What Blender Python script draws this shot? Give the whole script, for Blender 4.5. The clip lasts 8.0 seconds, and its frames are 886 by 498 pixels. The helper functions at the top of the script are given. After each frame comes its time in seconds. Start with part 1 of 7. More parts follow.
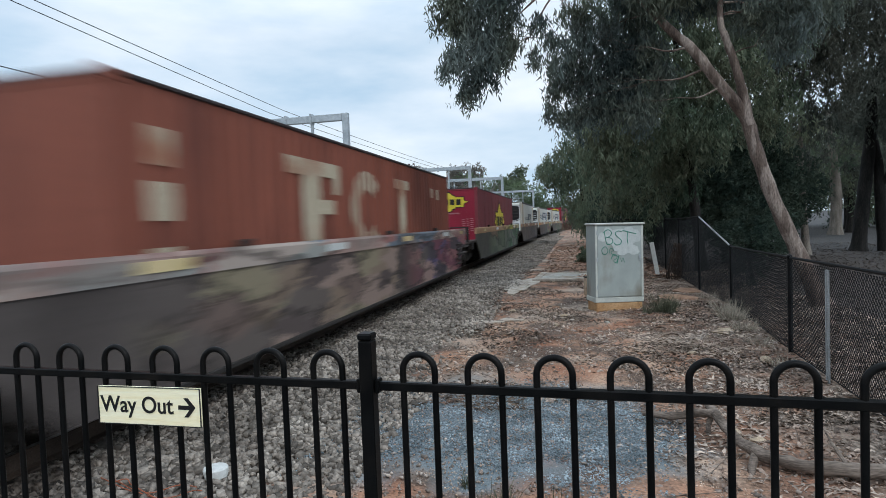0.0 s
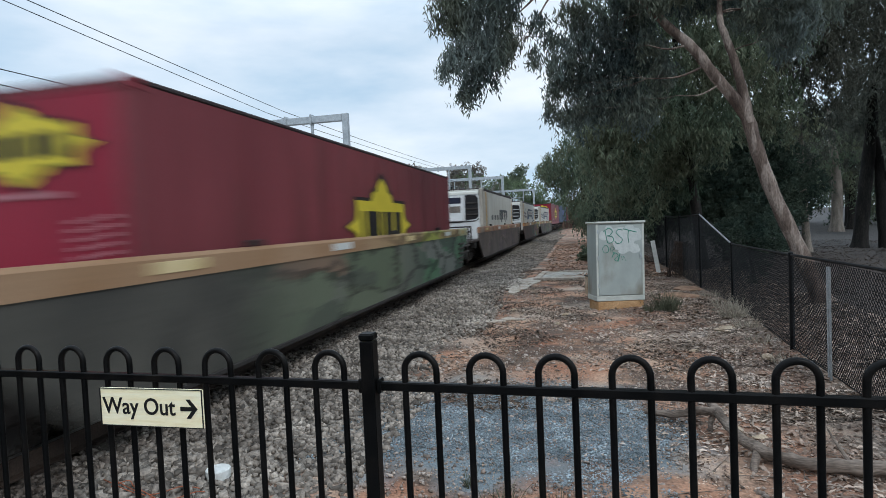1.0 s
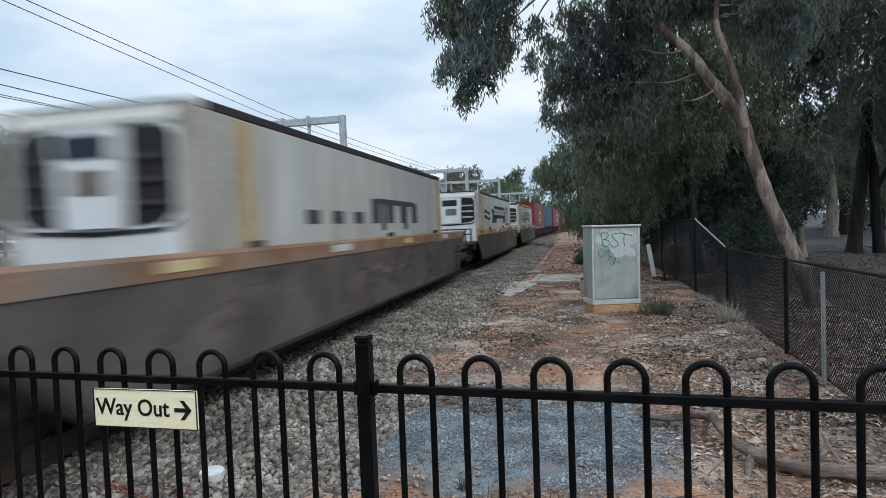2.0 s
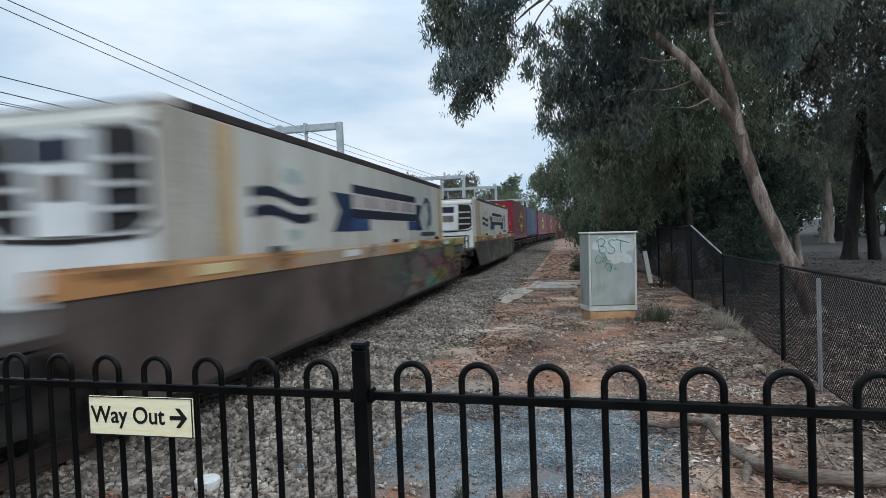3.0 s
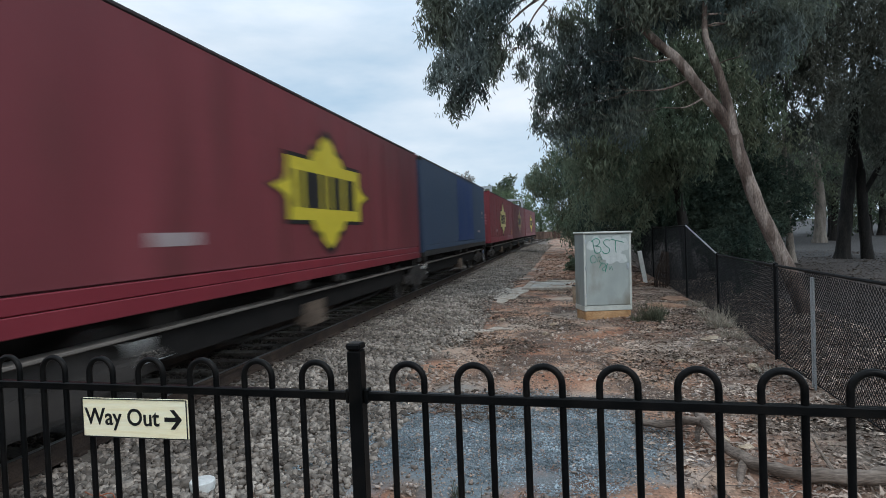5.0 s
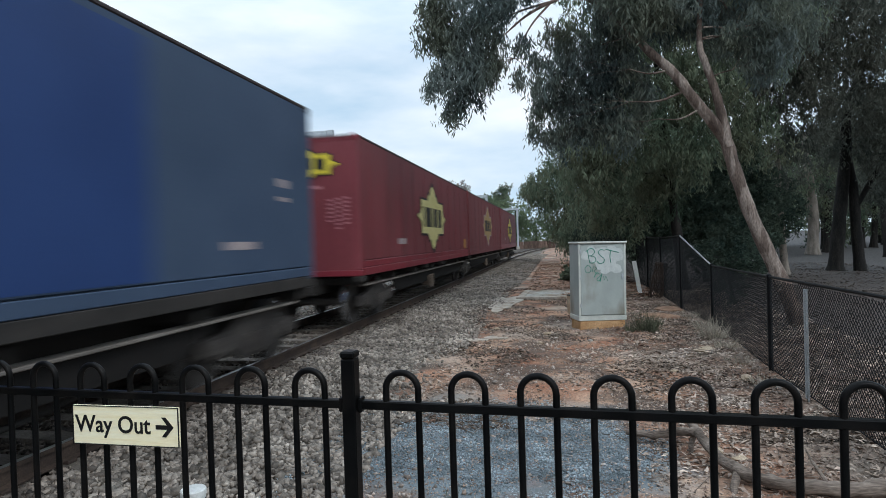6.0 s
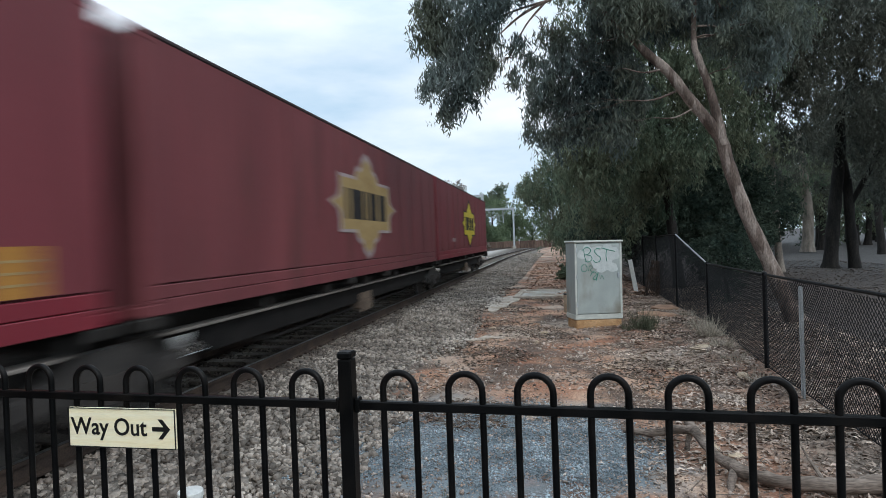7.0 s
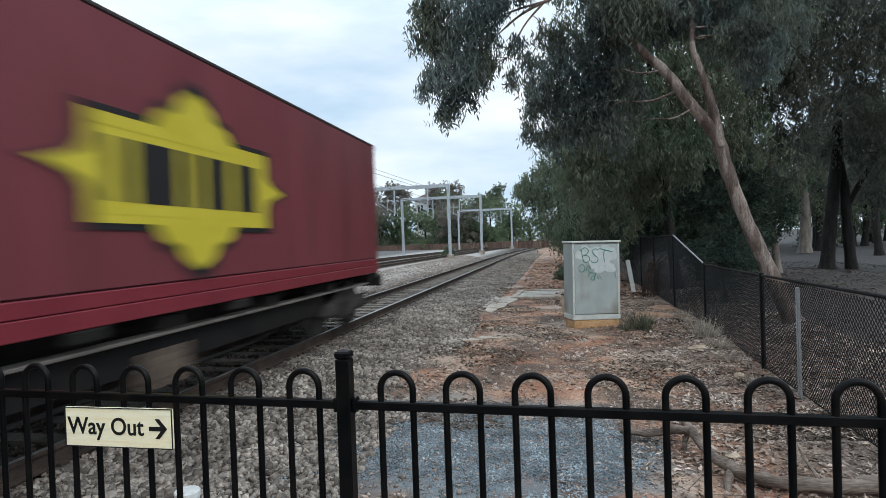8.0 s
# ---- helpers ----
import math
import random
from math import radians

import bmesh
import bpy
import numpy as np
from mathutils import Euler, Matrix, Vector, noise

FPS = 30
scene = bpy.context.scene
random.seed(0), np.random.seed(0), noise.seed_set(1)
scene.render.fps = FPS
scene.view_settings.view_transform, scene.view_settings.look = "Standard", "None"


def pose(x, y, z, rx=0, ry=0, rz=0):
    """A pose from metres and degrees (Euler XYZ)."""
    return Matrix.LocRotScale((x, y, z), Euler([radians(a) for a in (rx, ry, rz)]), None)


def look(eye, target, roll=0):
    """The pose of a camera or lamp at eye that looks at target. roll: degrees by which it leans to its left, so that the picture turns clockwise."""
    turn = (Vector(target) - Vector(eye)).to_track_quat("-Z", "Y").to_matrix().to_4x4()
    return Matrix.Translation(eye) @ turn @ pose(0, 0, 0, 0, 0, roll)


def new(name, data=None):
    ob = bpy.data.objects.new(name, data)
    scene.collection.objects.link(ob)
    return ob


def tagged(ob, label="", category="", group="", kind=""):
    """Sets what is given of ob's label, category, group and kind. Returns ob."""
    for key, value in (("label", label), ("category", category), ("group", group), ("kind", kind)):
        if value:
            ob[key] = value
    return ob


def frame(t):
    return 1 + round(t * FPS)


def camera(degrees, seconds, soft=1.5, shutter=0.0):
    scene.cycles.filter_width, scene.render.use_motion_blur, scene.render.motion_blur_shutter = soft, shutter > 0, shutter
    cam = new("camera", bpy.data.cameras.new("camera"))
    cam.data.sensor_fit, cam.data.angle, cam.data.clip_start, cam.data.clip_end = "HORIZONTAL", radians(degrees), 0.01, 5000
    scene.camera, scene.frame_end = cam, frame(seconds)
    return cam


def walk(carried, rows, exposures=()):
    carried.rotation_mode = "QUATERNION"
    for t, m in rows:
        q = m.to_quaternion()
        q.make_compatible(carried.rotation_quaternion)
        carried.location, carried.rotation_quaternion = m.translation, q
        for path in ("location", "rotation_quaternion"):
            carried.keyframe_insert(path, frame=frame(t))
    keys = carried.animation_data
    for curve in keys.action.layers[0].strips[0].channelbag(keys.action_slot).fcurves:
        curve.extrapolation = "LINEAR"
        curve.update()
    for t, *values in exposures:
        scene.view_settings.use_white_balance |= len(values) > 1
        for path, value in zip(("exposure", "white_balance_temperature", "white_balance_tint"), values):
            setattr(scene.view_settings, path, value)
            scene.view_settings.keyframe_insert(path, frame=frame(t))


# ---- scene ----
EYE = 1.68  # eye above the railhead of the freight line; z = 0 is that railhead

cam = camera(74, 8.0, soft=0.78, shutter=0.65)
walk(cam, [
    (0.0, pose(0, 0, EYE, 87.634, 2.179, 12.650)),
    (0.5, pose(0, 0, EYE, 87.635, 2.530, 12.690)),
    (1.0, pose(0, 0, EYE, 87.605, 2.580, 12.712)),
    (1.5, pose(0, 0, EYE, 87.655, 2.365, 12.612)),
    (1.7, pose(0, 0, EYE, 87.690, 2.270, 12.510)),
    (2.8, pose(0, 0, EYE, 88.400, 2.150, 12.065)),
    (3.0, pose(0, 0, EYE, 88.472, 2.188, 12.052)),
    (3.5, pose(0, 0, EYE, 88.464, 2.385, 12.039)),
    (4.0, pose(0, 0, EYE, 88.105, 2.343, 12.029)),
    (4.5, pose(0, 0, EYE, 88.213, 2.400, 11.785)),
    (4.7, pose(0, 0, EYE, 88.270, 2.430, 11.710)),
    (6.0, pose(0, 0, EYE, 89.301, 1.822, 11.120)),
    (6.5, pose(0, 0, EYE, 89.315, 2.060, 10.978)),
    (7.0, pose(0, 0, EYE, 89.265, 2.148, 10.754)),
    (7.5, pose(0, 0, EYE, 89.277, 2.054, 10.580)),
    (8.0, pose(0, 0, EYE, 89.264, 2.003, 10.550)),
], exposures=[(0.0, -0.04, 6150, 10), (3.4, -0.11, 6150, 10), (4.5, -0.17, 6150, 10), (5.9, 0.03, 6200, 10), (8.0, 0.09, 6250, 10)])


# ---- daylight: an overcast sky, brighter overhead ----
def make_world():
    world = bpy.data.worlds.new("overcast_sky")
    scene.world = world
    world.use_nodes = True
    nt = world.node_tree
    nodes, links = nt.nodes, nt.links
    bg = nodes["Background"]
    sky = nodes.new("ShaderNodeTexSky")
    sky.sky_type = "NISHITA"
    sky.sun_disc = False
    sky.sun_elevation, sky.sun_rotation = radians(50), radians(250)
    coord = nodes.new("ShaderNodeTexCoord")
    stretch = nodes.new("ShaderNodeMapping")
    stretch.inputs["Scale"].default_value = (1.0, 1.0, 3.2)
    clouds = nodes.new("ShaderNodeTexNoise")
    clouds.inputs["Scale"].default_value = 2.3
    clouds.inputs["Detail"].default_value = 6
    clouds.inputs["Roughness"].default_value = 0.5
    ramp = nodes.new("ShaderNodeValToRGB")
    ramp.color_ramp.elements[0].position, ramp.color_ramp.elements[0].color = 0.36, (0.52, 0.71, 0.87, 1)
    ramp.color_ramp.elements[1].position, ramp.color_ramp.elements[1].color = 0.66, (1.06, 1.11, 1.14, 1)
    split = nodes.new("ShaderNodeSeparateXYZ")
    rise = nodes.new("ShaderNodeMapRange")
    rise.inputs["From Min"].default_value, rise.inputs["From Max"].default_value = 0.30, 0.95
    rise.inputs["To Min"].default_value, rise.inputs["To Max"].default_value = 1.0, 2.0
    gain = nodes.new("ShaderNodeVectorMath")
    gain.operation = "SCALE"
    dim = nodes.new("ShaderNodeVectorMath")
    dim.operation = "SCALE"
    dim.inputs["Scale"].default_value = 0.10
    mix = nodes.new("ShaderNodeMix")
    mix.data_type = "RGBA"
    mix.inputs["Factor"].default_value = 0.88
    links.new(coord.outputs["Generated"], stretch.inputs["Vector"])
    links.new(stretch.outputs["Vector"], clouds.inputs["Vector"])
    links.new(clouds.outputs["Fac"], ramp.inputs["Fac"])
    links.new(coord.outputs["Generated"], split.inputs["Vector"])
    links.new(split.outputs["Z"], rise.inputs["Value"])
    links.new(ramp.outputs["Color"], gain.inputs["Vector"])
    links.new(rise.outputs["Result"], gain.inputs["Scale"])
    links.new(sky.outputs["Color"], dim.inputs["Vector"])
    links.new(dim.outputs["Vector"], mix.inputs["A"])
    links.new(gain.outputs["Vector"], mix.inputs["B"])
    links.new(mix.outputs["Result"], bg.inputs["Color"])
    bg.inputs["Strength"].default_value = 1.0
    sun = bpy.data.lights.new("sun", "SUN")
    sun.energy, sun.angle, sun.color = 1.0, radians(25), (1.0, 0.97, 0.93)
    ob = new("sun", sun)
    ob.matrix_world = look((20, -18, 32), (0, 10, 0))


make_world()


# ---- materials ----
def mat(name, dark, light, rough=0.7, metal=0.0, scale=6.0, fine=60.0, grain=0.25, bump=0.15, stretch=(1, 1, 1), spec=0.3, vary=0.0, island=0.0, dirt=None, dirt_scale=1.2, dirt_at=(0.5, 0.68)):
    """A procedural surface: two tones on a coarse noise, a fine grain, relief from the grain, stains of a third tone."""
    m = bpy.data.materials.new(name)
    m.use_nodes = True
    nodes, links = m.node_tree.nodes, m.node_tree.links
    bsdf = nodes["Principled BSDF"]
    bsdf.inputs["Metallic"].default_value = metal
    bsdf.inputs["Specular IOR Level"].default_value = spec
    coord = nodes.new("ShaderNodeTexCoord")
    mp = nodes.new("ShaderNodeMapping")
    mp.inputs["Scale"].default_value = stretch
    links.new(coord.outputs["Object"], mp.inputs["Vector"])

    def noise_tex(s, detail=4.0):
        n = nodes.new("ShaderNodeTexNoise")
        n.inputs["Scale"].default_value, n.inputs["Detail"].default_value = s, detail
        links.new(mp.outputs["Vector"], n.inputs["Vector"])
        return n

    coarse, grains = noise_tex(scale), noise_tex(fine, 2.0)
    ramp = nodes.new("ShaderNodeValToRGB")
    ramp.color_ramp.elements[0].position, ramp.color_ramp.elements[0].color = 0.35, (*dark, 1)
    ramp.color_ramp.elements[1].position, ramp.color_ramp.elements[1].color = 0.66, (*light, 1)
    links.new(coarse.outputs["Fac"], ramp.inputs["Fac"])
    colour = ramp.outputs["Color"]
    if dirt:
        stains = noise_tex(dirt_scale, 6.0)
        span = nodes.new("ShaderNodeMapRange")
        span.inputs["From Min"].default_value, span.inputs["From Max"].default_value = dirt_at
        links.new(stains.outputs["Fac"], span.inputs["Value"])
        mix = nodes.new("ShaderNodeMix")
        mix.data_type = "RGBA"
        mix.inputs["B"].default_value = (*dirt, 1)
        links.new(span.outputs["Result"], mix.inputs["Factor"])
        links.new(colour, mix.inputs["A"])
        colour = mix.outputs["Result"]
    gain = nodes.new("ShaderNodeMapRange")
    gain.inputs["From Min"].default_value, gain.inputs["From Max"].default_value = 0.3, 0.7
    gain.inputs["To Min"].default_value, gain.inputs["To Max"].default_value = 1 - grain, 1 + grain
    links.new(grains.outputs["Fac"], gain.inputs["Value"])
    factor = gain.outputs["Result"]
    for amount, source in ((vary, "object"), (island, "island")):
        if amount:
            node = nodes.new("ShaderNodeObjectInfo" if source == "object" else "ShaderNodeNewGeometry")
            out = node.outputs["Random" if source == "object" else "Random Per Island"]
            spread = nodes.new("ShaderNodeMapRange")
            spread.inputs["To Min"].default_value, spread.inputs["To Max"].default_value = 1 - amount, 1 + amount
            links.new(out, spread.inputs["Value"])
            times = nodes.new("ShaderNodeMath")
            times.operation = "MULTIPLY"
            links.new(factor, times.inputs[0])
            links.new(spread.outputs["Result"], times.inputs[1])
            factor = times.outputs["Value"]
    scaled = nodes.new("ShaderNodeVectorMath")
    scaled.operation = "SCALE"
    links.new(colour, scaled.inputs[0])
    links.new(factor, scaled.inputs["Scale"])
    links.new(scaled.outputs["Vector"], bsdf.inputs["Base Color"])
    worn = nodes.new("ShaderNodeMapRange")
    worn.inputs["To Min"].default_value, worn.inputs["To Max"].default_value = max(0.05, rough - 0.12), min(1.0, rough + 0.12)
    links.new(coarse.outputs["Fac"], worn.inputs["Value"])
    links.new(worn.outputs["Result"], bsdf.inputs["Roughness"])
    if bump:
        b = nodes.new("ShaderNodeBump")
        b.inputs["Strength"].default_value, b.inputs["Distance"].default_value = bump, 0.01
        links.new(grains.outputs["Fac"], b.inputs["Height"])
        links.new(b.outputs["Normal"], bsdf.inputs["Normal"])
    return m


def leaf_mat(name, dark, light, scale=0.9, sprays=None):
    """Foliage: tone by clump and by single leaf, a little light through the blade."""
    m = mat(name, dark, light, rough=0.7, scale=scale, fine=9, grain=0.2, bump=0, island=0.28, spec=0.05, dirt=sprays, dirt_scale=0.55, dirt_at=(0.44, 0.60))
    nodes, links = m.node_tree.nodes, m.node_tree.links
    bsdf = nodes["Principled BSDF"]
    out = nodes["Material Output"]
    thin = nodes.new("ShaderNodeBsdfTranslucent")
    mix = nodes.new("ShaderNodeMixShader")
    mix.inputs["Fac"].default_value = 0.45
    links.new(bsdf.inputs["Base Color"].links[0].from_socket, thin.inputs["Color"])
    links.new(bsdf.outputs["BSDF"], mix.inputs[1])
    links.new(thin.outputs["BSDF"], mix.inputs[2])
    links.new(mix.outputs["Shader"], out.inputs["Surface"])
    return m


BLACK_PAINT = mat("black_powder_coat", (0.003, 0.003, 0.003), (0.006, 0.006, 0.006), rough=0.34, fine=220, bump=0.06, dirt=(0.010, 0.0085, 0.0075), dirt_scale=7, spec=0.09)
SIGN_FACE = mat("cream_sign_face", (0.96, 0.83, 0.52), (0.99, 0.92, 0.68), rough=0.3, scale=5, stretch=(0.6, 1, 9), fine=90, grain=0.04, bump=0.02, dirt=(0.80, 0.66, 0.38), dirt_scale=6, dirt_at=(0.56, 0.8))
SIGN_INK = mat("black_sign_ink", (0.008, 0.008, 0.008), (0.014, 0.013, 0.012), rough=0.45)
STEEL_GALV = mat("galvanised_steel", (0.34, 0.37, 0.39), (0.46, 0.49, 0.51), rough=0.5, metal=0.35, scale=5, fine=90, bump=0.05)
CABINET = mat("grey_green_cabinet_paint", (0.30, 0.33, 0.31), (0.37, 0.40, 0.375), rough=0.5, scale=2.2, fine=150, grain=0.06, bump=0.03, dirt=(0.22, 0.21, 0.17), dirt_scale=1.6, stretch=(1, 1, 0.6))
CABINET_RIM = mat("pale_cabinet_rim", (0.45, 0.46, 0.42), (0.55, 0.56, 0.50), rough=0.55, fine=120, grain=0.1)
BUFF_PAINT = mat("faded_white_overpaint", (0.42, 0.445, 0.43), (0.51, 0.535, 0.51), rough=0.6, scale=8, grain=0.08)
GREEN_SPRAY = mat("green_spray_paint", (0.03, 0.17, 0.12), (0.05, 0.26, 0.18), rough=0.5)
CABINET_BASE = mat("rusty_concrete_plinth", (0.36, 0.20, 0.09), (0.50, 0.31, 0.16), rough=0.9, scale=4, fine=70)
CONCRETE = mat("weathered_concrete", (0.30, 0.28, 0.24), (0.44, 0.41, 0.36), rough=0.9, scale=3, fine=60, dirt=(0.22, 0.15, 0.10))
SLEEPER = mat("dusty_concrete_sleeper", (0.105, 0.088, 0.073), (0.195, 0.166, 0.138), rough=0.92, scale=3, fine=50, vary=0.25)
RAIL = mat("rusty_rail_side", (0.034, 0.023, 0.018), (0.068, 0.046, 0.034), rough=0.8, scale=3, fine=60)
RAIL_HEAD = mat("worn_rail_head", (0.30, 0.29, 0.28), (0.42, 0.41, 0.40), rough=0.32, metal=0.8, scale=4, stretch=(1, 0.1, 1))
BALLAST = mat("ballast_stone", (0.135, 0.112, 0.092), (0.285, 0.245, 0.205), rough=0.92, scale=1.6, fine=30, grain=0.34, bump=0.6, island=0.58)
TRACK_BALLAST = mat("brake_dust_ballast", (0.078, 0.063, 0.052), (0.19, 0.157, 0.13), rough=0.92, scale=1.6, fine=30, grain=0.3, bump=0.5, island=0.65)
BLUE_GRAVEL = mat("blue_grey_gravel", (0.115, 0.138, 0.150), (0.295, 0.342, 0.365), rough=0.9, scale=3, fine=60, island=0.45)
PEBBLE = mat("mixed_pebbles", (0.20, 0.15, 0.12), (0.38, 0.32, 0.275), rough=0.92, scale=1.5, fine=50, island=0.5)
LITTER = mat("dry_leaf_litter", (0.14, 0.092, 0.068), (0.45, 0.36, 0.29), rough=0.9, scale=2.0, fine=30, island=0.55, bump=0)
DRY_GRASS = mat("dry_grass", (0.25, 0.215, 0.165), (0.46, 0.41, 0.33), rough=0.85, scale=3, fine=20, island=0.4, bump=0)
WEED = leaf_mat("grey_green_weed", (0.085, 0.092, 0.062), (0.17, 0.175, 0.12), 6)
LOG = mat("dead_grey_wood", (0.075, 0.055, 0.042), (0.215, 0.17, 0.138), rough=0.88, scale=5, stretch=(0.35, 1, 3), fine=40, grain=0.35, bump=0.6)
BARK = mat("smooth_gum_bark", (0.070, 0.048, 0.038), (0.165, 0.123, 0.100), rough=0.85, scale=2.4, stretch=(2.2, 2.2, 0.5), fine=26, grain=0.36, bump=0.7, dirt=(0.25, 0.20, 0.168), dirt_scale=1.7, dirt_at=(0.52, 0.58))
DARK_BARK = mat("dark_rough_bark", (0.010, 0.009, 0.008), (0.028, 0.024, 0.021), rough=0.95, scale=3, stretch=(2, 2, 0.4), fine=24, grain=0.4, bump=0.8)
PALE_BARK = mat("pale_bark", (0.13, 0.11, 0.092), (0.25, 0.215, 0.18), rough=0.9, scale=2, stretch=(2, 2, 0.5), fine=24, grain=0.3, bump=0.5)
GUM_LEAF = leaf_mat("gum_leaves", (0.070, 0.096, 0.094), (0.220, 0.255, 0.236), 0.6, (0.146, 0.160, 0.122))
OLIVE_LEAF = leaf_mat("olive_leaves", (0.070, 0.102, 0.070), (0.225, 0.262, 0.178), 0.5, (0.148, 0.158, 0.105))
DEEP_LEAF = leaf_mat("deep_green_leaves", (0.028, 0.044, 0.035), (0.095, 0.120, 0.088))
BROWN_LEAF = leaf_mat("brownish_leaves", (0.068, 0.077, 0.066), (0.172, 0.177, 0.142), 0.5, (0.115, 0.117, 0.094))
PARK_LEAF = leaf_mat("park_tree_leaves", (0.044, 0.074, 0.034), (0.125, 0.17, 0.082))
# reddish leaves lightened, distance haze put into the colour
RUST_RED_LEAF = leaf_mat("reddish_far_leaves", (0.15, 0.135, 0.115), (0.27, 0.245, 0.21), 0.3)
MESH_WIRE = mat("black_coated_wire", (0.006, 0.006, 0.0065), (0.013, 0.013, 0.0135), rough=0.55, bump=0, spec=0.12)
WIRE = mat("overhead_wire", (0.06, 0.065, 0.07), (0.09, 0.095, 0.10), rough=0.6, bump=0)
PAVING = mat("platform_asphalt", (0.10, 0.10, 0.10), (0.16, 0.155, 0.15), rough=0.9, scale=2, fine=80)
WAGON_GREY = mat("grimy_wagon_steel", (0.045, 0.037, 0.033), (0.095, 0.078, 0.068), rough=0.75, scale=1.6, stretch=(1, 1, 0.6), fine=30, dirt=(0.05, 0.035, 0.028), dirt_scale=1.0)
WAGON_RUST = mat("rust_streaked_wagon_lip", (0.22, 0.105, 0.055), (0.36, 0.22, 0.14), rough=0.75, scale=1.8, fine=30, dirt=(0.20, 0.19, 0.17), dirt_scale=0.7)
# grime, with the shade below the containers put into its dark tone
UNDER = mat("underframe_grime_and_shade", (0.017, 0.0148, 0.013), (0.042, 0.036, 0.032), rough=0.85, scale=4, fine=40)
# web colour near black: shade of the container overhang is painted in
SILL_WEB = mat("shade_dark_sill_web", (0.008, 0.0072, 0.0068), (0.020, 0.0175, 0.016), rough=0.85, scale=4, fine=40, spec=0.15)
SILL_EDGE = mat("dusty_sill", (0.115, 0.100, 0.086), (0.22, 0.19, 0.165), rough=0.8, scale=2, fine=30)
RED_BOX = mat("crimson_curtain_side", (0.150, 0.031, 0.037), (0.195, 0.042, 0.049), rough=0.55, scale=0.7, stretch=(1, 2.5, 0.5), fine=22, grain=0.08, bump=0.05, dirt=(0.13, 0.032, 0.034), dirt_scale=0.8)
RED_END = mat("bright_red_end", (0.22, 0.012, 0.030), (0.27, 0.016, 0.038), rough=0.5, scale=1.0, fine=30, grain=0.07)
FADED_RED = mat("faded_brown_red_side", (0.138, 0.035, 0.039), (0.180, 0.048, 0.051), rough=0.65, scale=0.7, stretch=(1, 2.5, 0.5), fine=22, grain=0.1, bump=0.05, dirt=(0.115, 0.036, 0.036), dirt_scale=0.8)
ORANGE_PLACARD = mat("orange_placard", (0.34, 0.15, 0.028), (0.42, 0.20, 0.045), rough=0.6)
# end red darkened in colour for the shade of the narrow gap
SHADED_RED = mat("shaded_dark_red_end", (0.055, 0.018, 0.019), (0.085, 0.026, 0.028), rough=0.7, scale=1.0, fine=30, grain=0.1)
BROWN_BOX = mat("rust_brown_corrugated_steel", (0.185, 0.056, 0.034), (0.245, 0.077, 0.048), rough=0.65, scale=0.8, stretch=(1, 2, 0.4), fine=30, grain=0.1, dirt=(0.14, 0.045, 0.03))
BLUE_BOX = mat("blue_container_paint", (0.015, 0.038, 0.125), (0.021, 0.05, 0.155), rough=0.5, scale=0.8, fine=30, grain=0.07)
GREY_BLUE_BOX = mat("greyed_blue_container_paint", (0.036, 0.058, 0.100), (0.052, 0.078, 0.126), rough=0.6, scale=0.8, fine=30, grain=0.08)
WHITE_BOX = mat("off_white_insulated_panel", (0.50, 0.49, 0.44), (0.60, 0.585, 0.53), rough=0.45, scale=0.9, stretch=(1, 1.5, 0.5), fine=40, grain=0.05, bump=0.03, dirt=(0.42, 0.39, 0.33), dirt_scale=0.8)
WHITE_UNIT = mat("white_cooling_unit", (0.62, 0.63, 0.62), (0.72, 0.73, 0.72), rough=0.35, scale=2, fine=60, grain=0.04, bump=0.02)
DARK_ROOF = mat("dark_top_rail", (0.025, 0.018, 0.018), (0.05, 0.036, 0.035), rough=0.6)
OCHRE_POST = mat("ochre_corner_post", (0.42, 0.24, 0.06), (0.52, 0.32, 0.10), rough=0.6, scale=3)
YELLOW = mat("yellow_emblem", (0.55, 0.44, 0.03), (0.64, 0.52, 0.05), rough=0.5, grain=0.06)
TAN = mat("faded_tan_emblem", (0.30, 0.20, 0.08), (0.38, 0.27, 0.12), rough=0.7)
CREAM = mat("pale_yellow_emblem", (0.50, 0.44, 0.17), (0.58, 0.52, 0.24), rough=0.6)
INK = mat("black_emblem", (0.010, 0.009, 0.010), (0.018, 0.016, 0.016), rough=0.6)
PALE_MARK = mat("cream_marking", (0.43, 0.36, 0.255), (0.53, 0.455, 0.335), rough=0.7, dirt=(0.32, 0.15, 0.09), dirt_scale=1.5)
GREY_MARK = mat("greyish_marking", (0.30, 0.24, 0.24), (0.38, 0.32, 0.31), rough=0.7)
NAVY_MARK = mat("navy_marking", (0.010, 0.013, 0.028), (0.016, 0.020, 0.042), rough=0.5)
TEAL_MARK = mat("teal_marking", (0.03, 0.17, 0.20), (0.05, 0.22, 0.25), rough=0.5)
GLASS_DARK = mat("dark_glazing", (0.010, 0.012, 0.015), (0.016, 0.018, 0.022), rough=0.12, bump=0)
WHITE_PLASTIC = mat("white_plastic", (0.60, 0.60, 0.57), (0.72, 0.72, 0.69), rough=0.5, scale=20, grain=0.05)
BLUE_PLASTIC = mat("blue_plastic_cabin", (0.02, 0.14, 0.38), (0.03, 0.18, 0.45), rough=0.5)
CAR_BLUE = mat("blue_car_paint", (0.02, 0.05, 0.14), (0.03, 0.06, 0.17), rough=0.25)
CAR_SILVER = mat("silver_car_paint", (0.38, 0.40, 0.43), (0.44, 0.46, 0.49), rough=0.28, metal=0.4)
RUBBER = mat("tyre_rubber", (0.012, 0.012, 0.012), (0.02, 0.02, 0.02), rough=0.85)
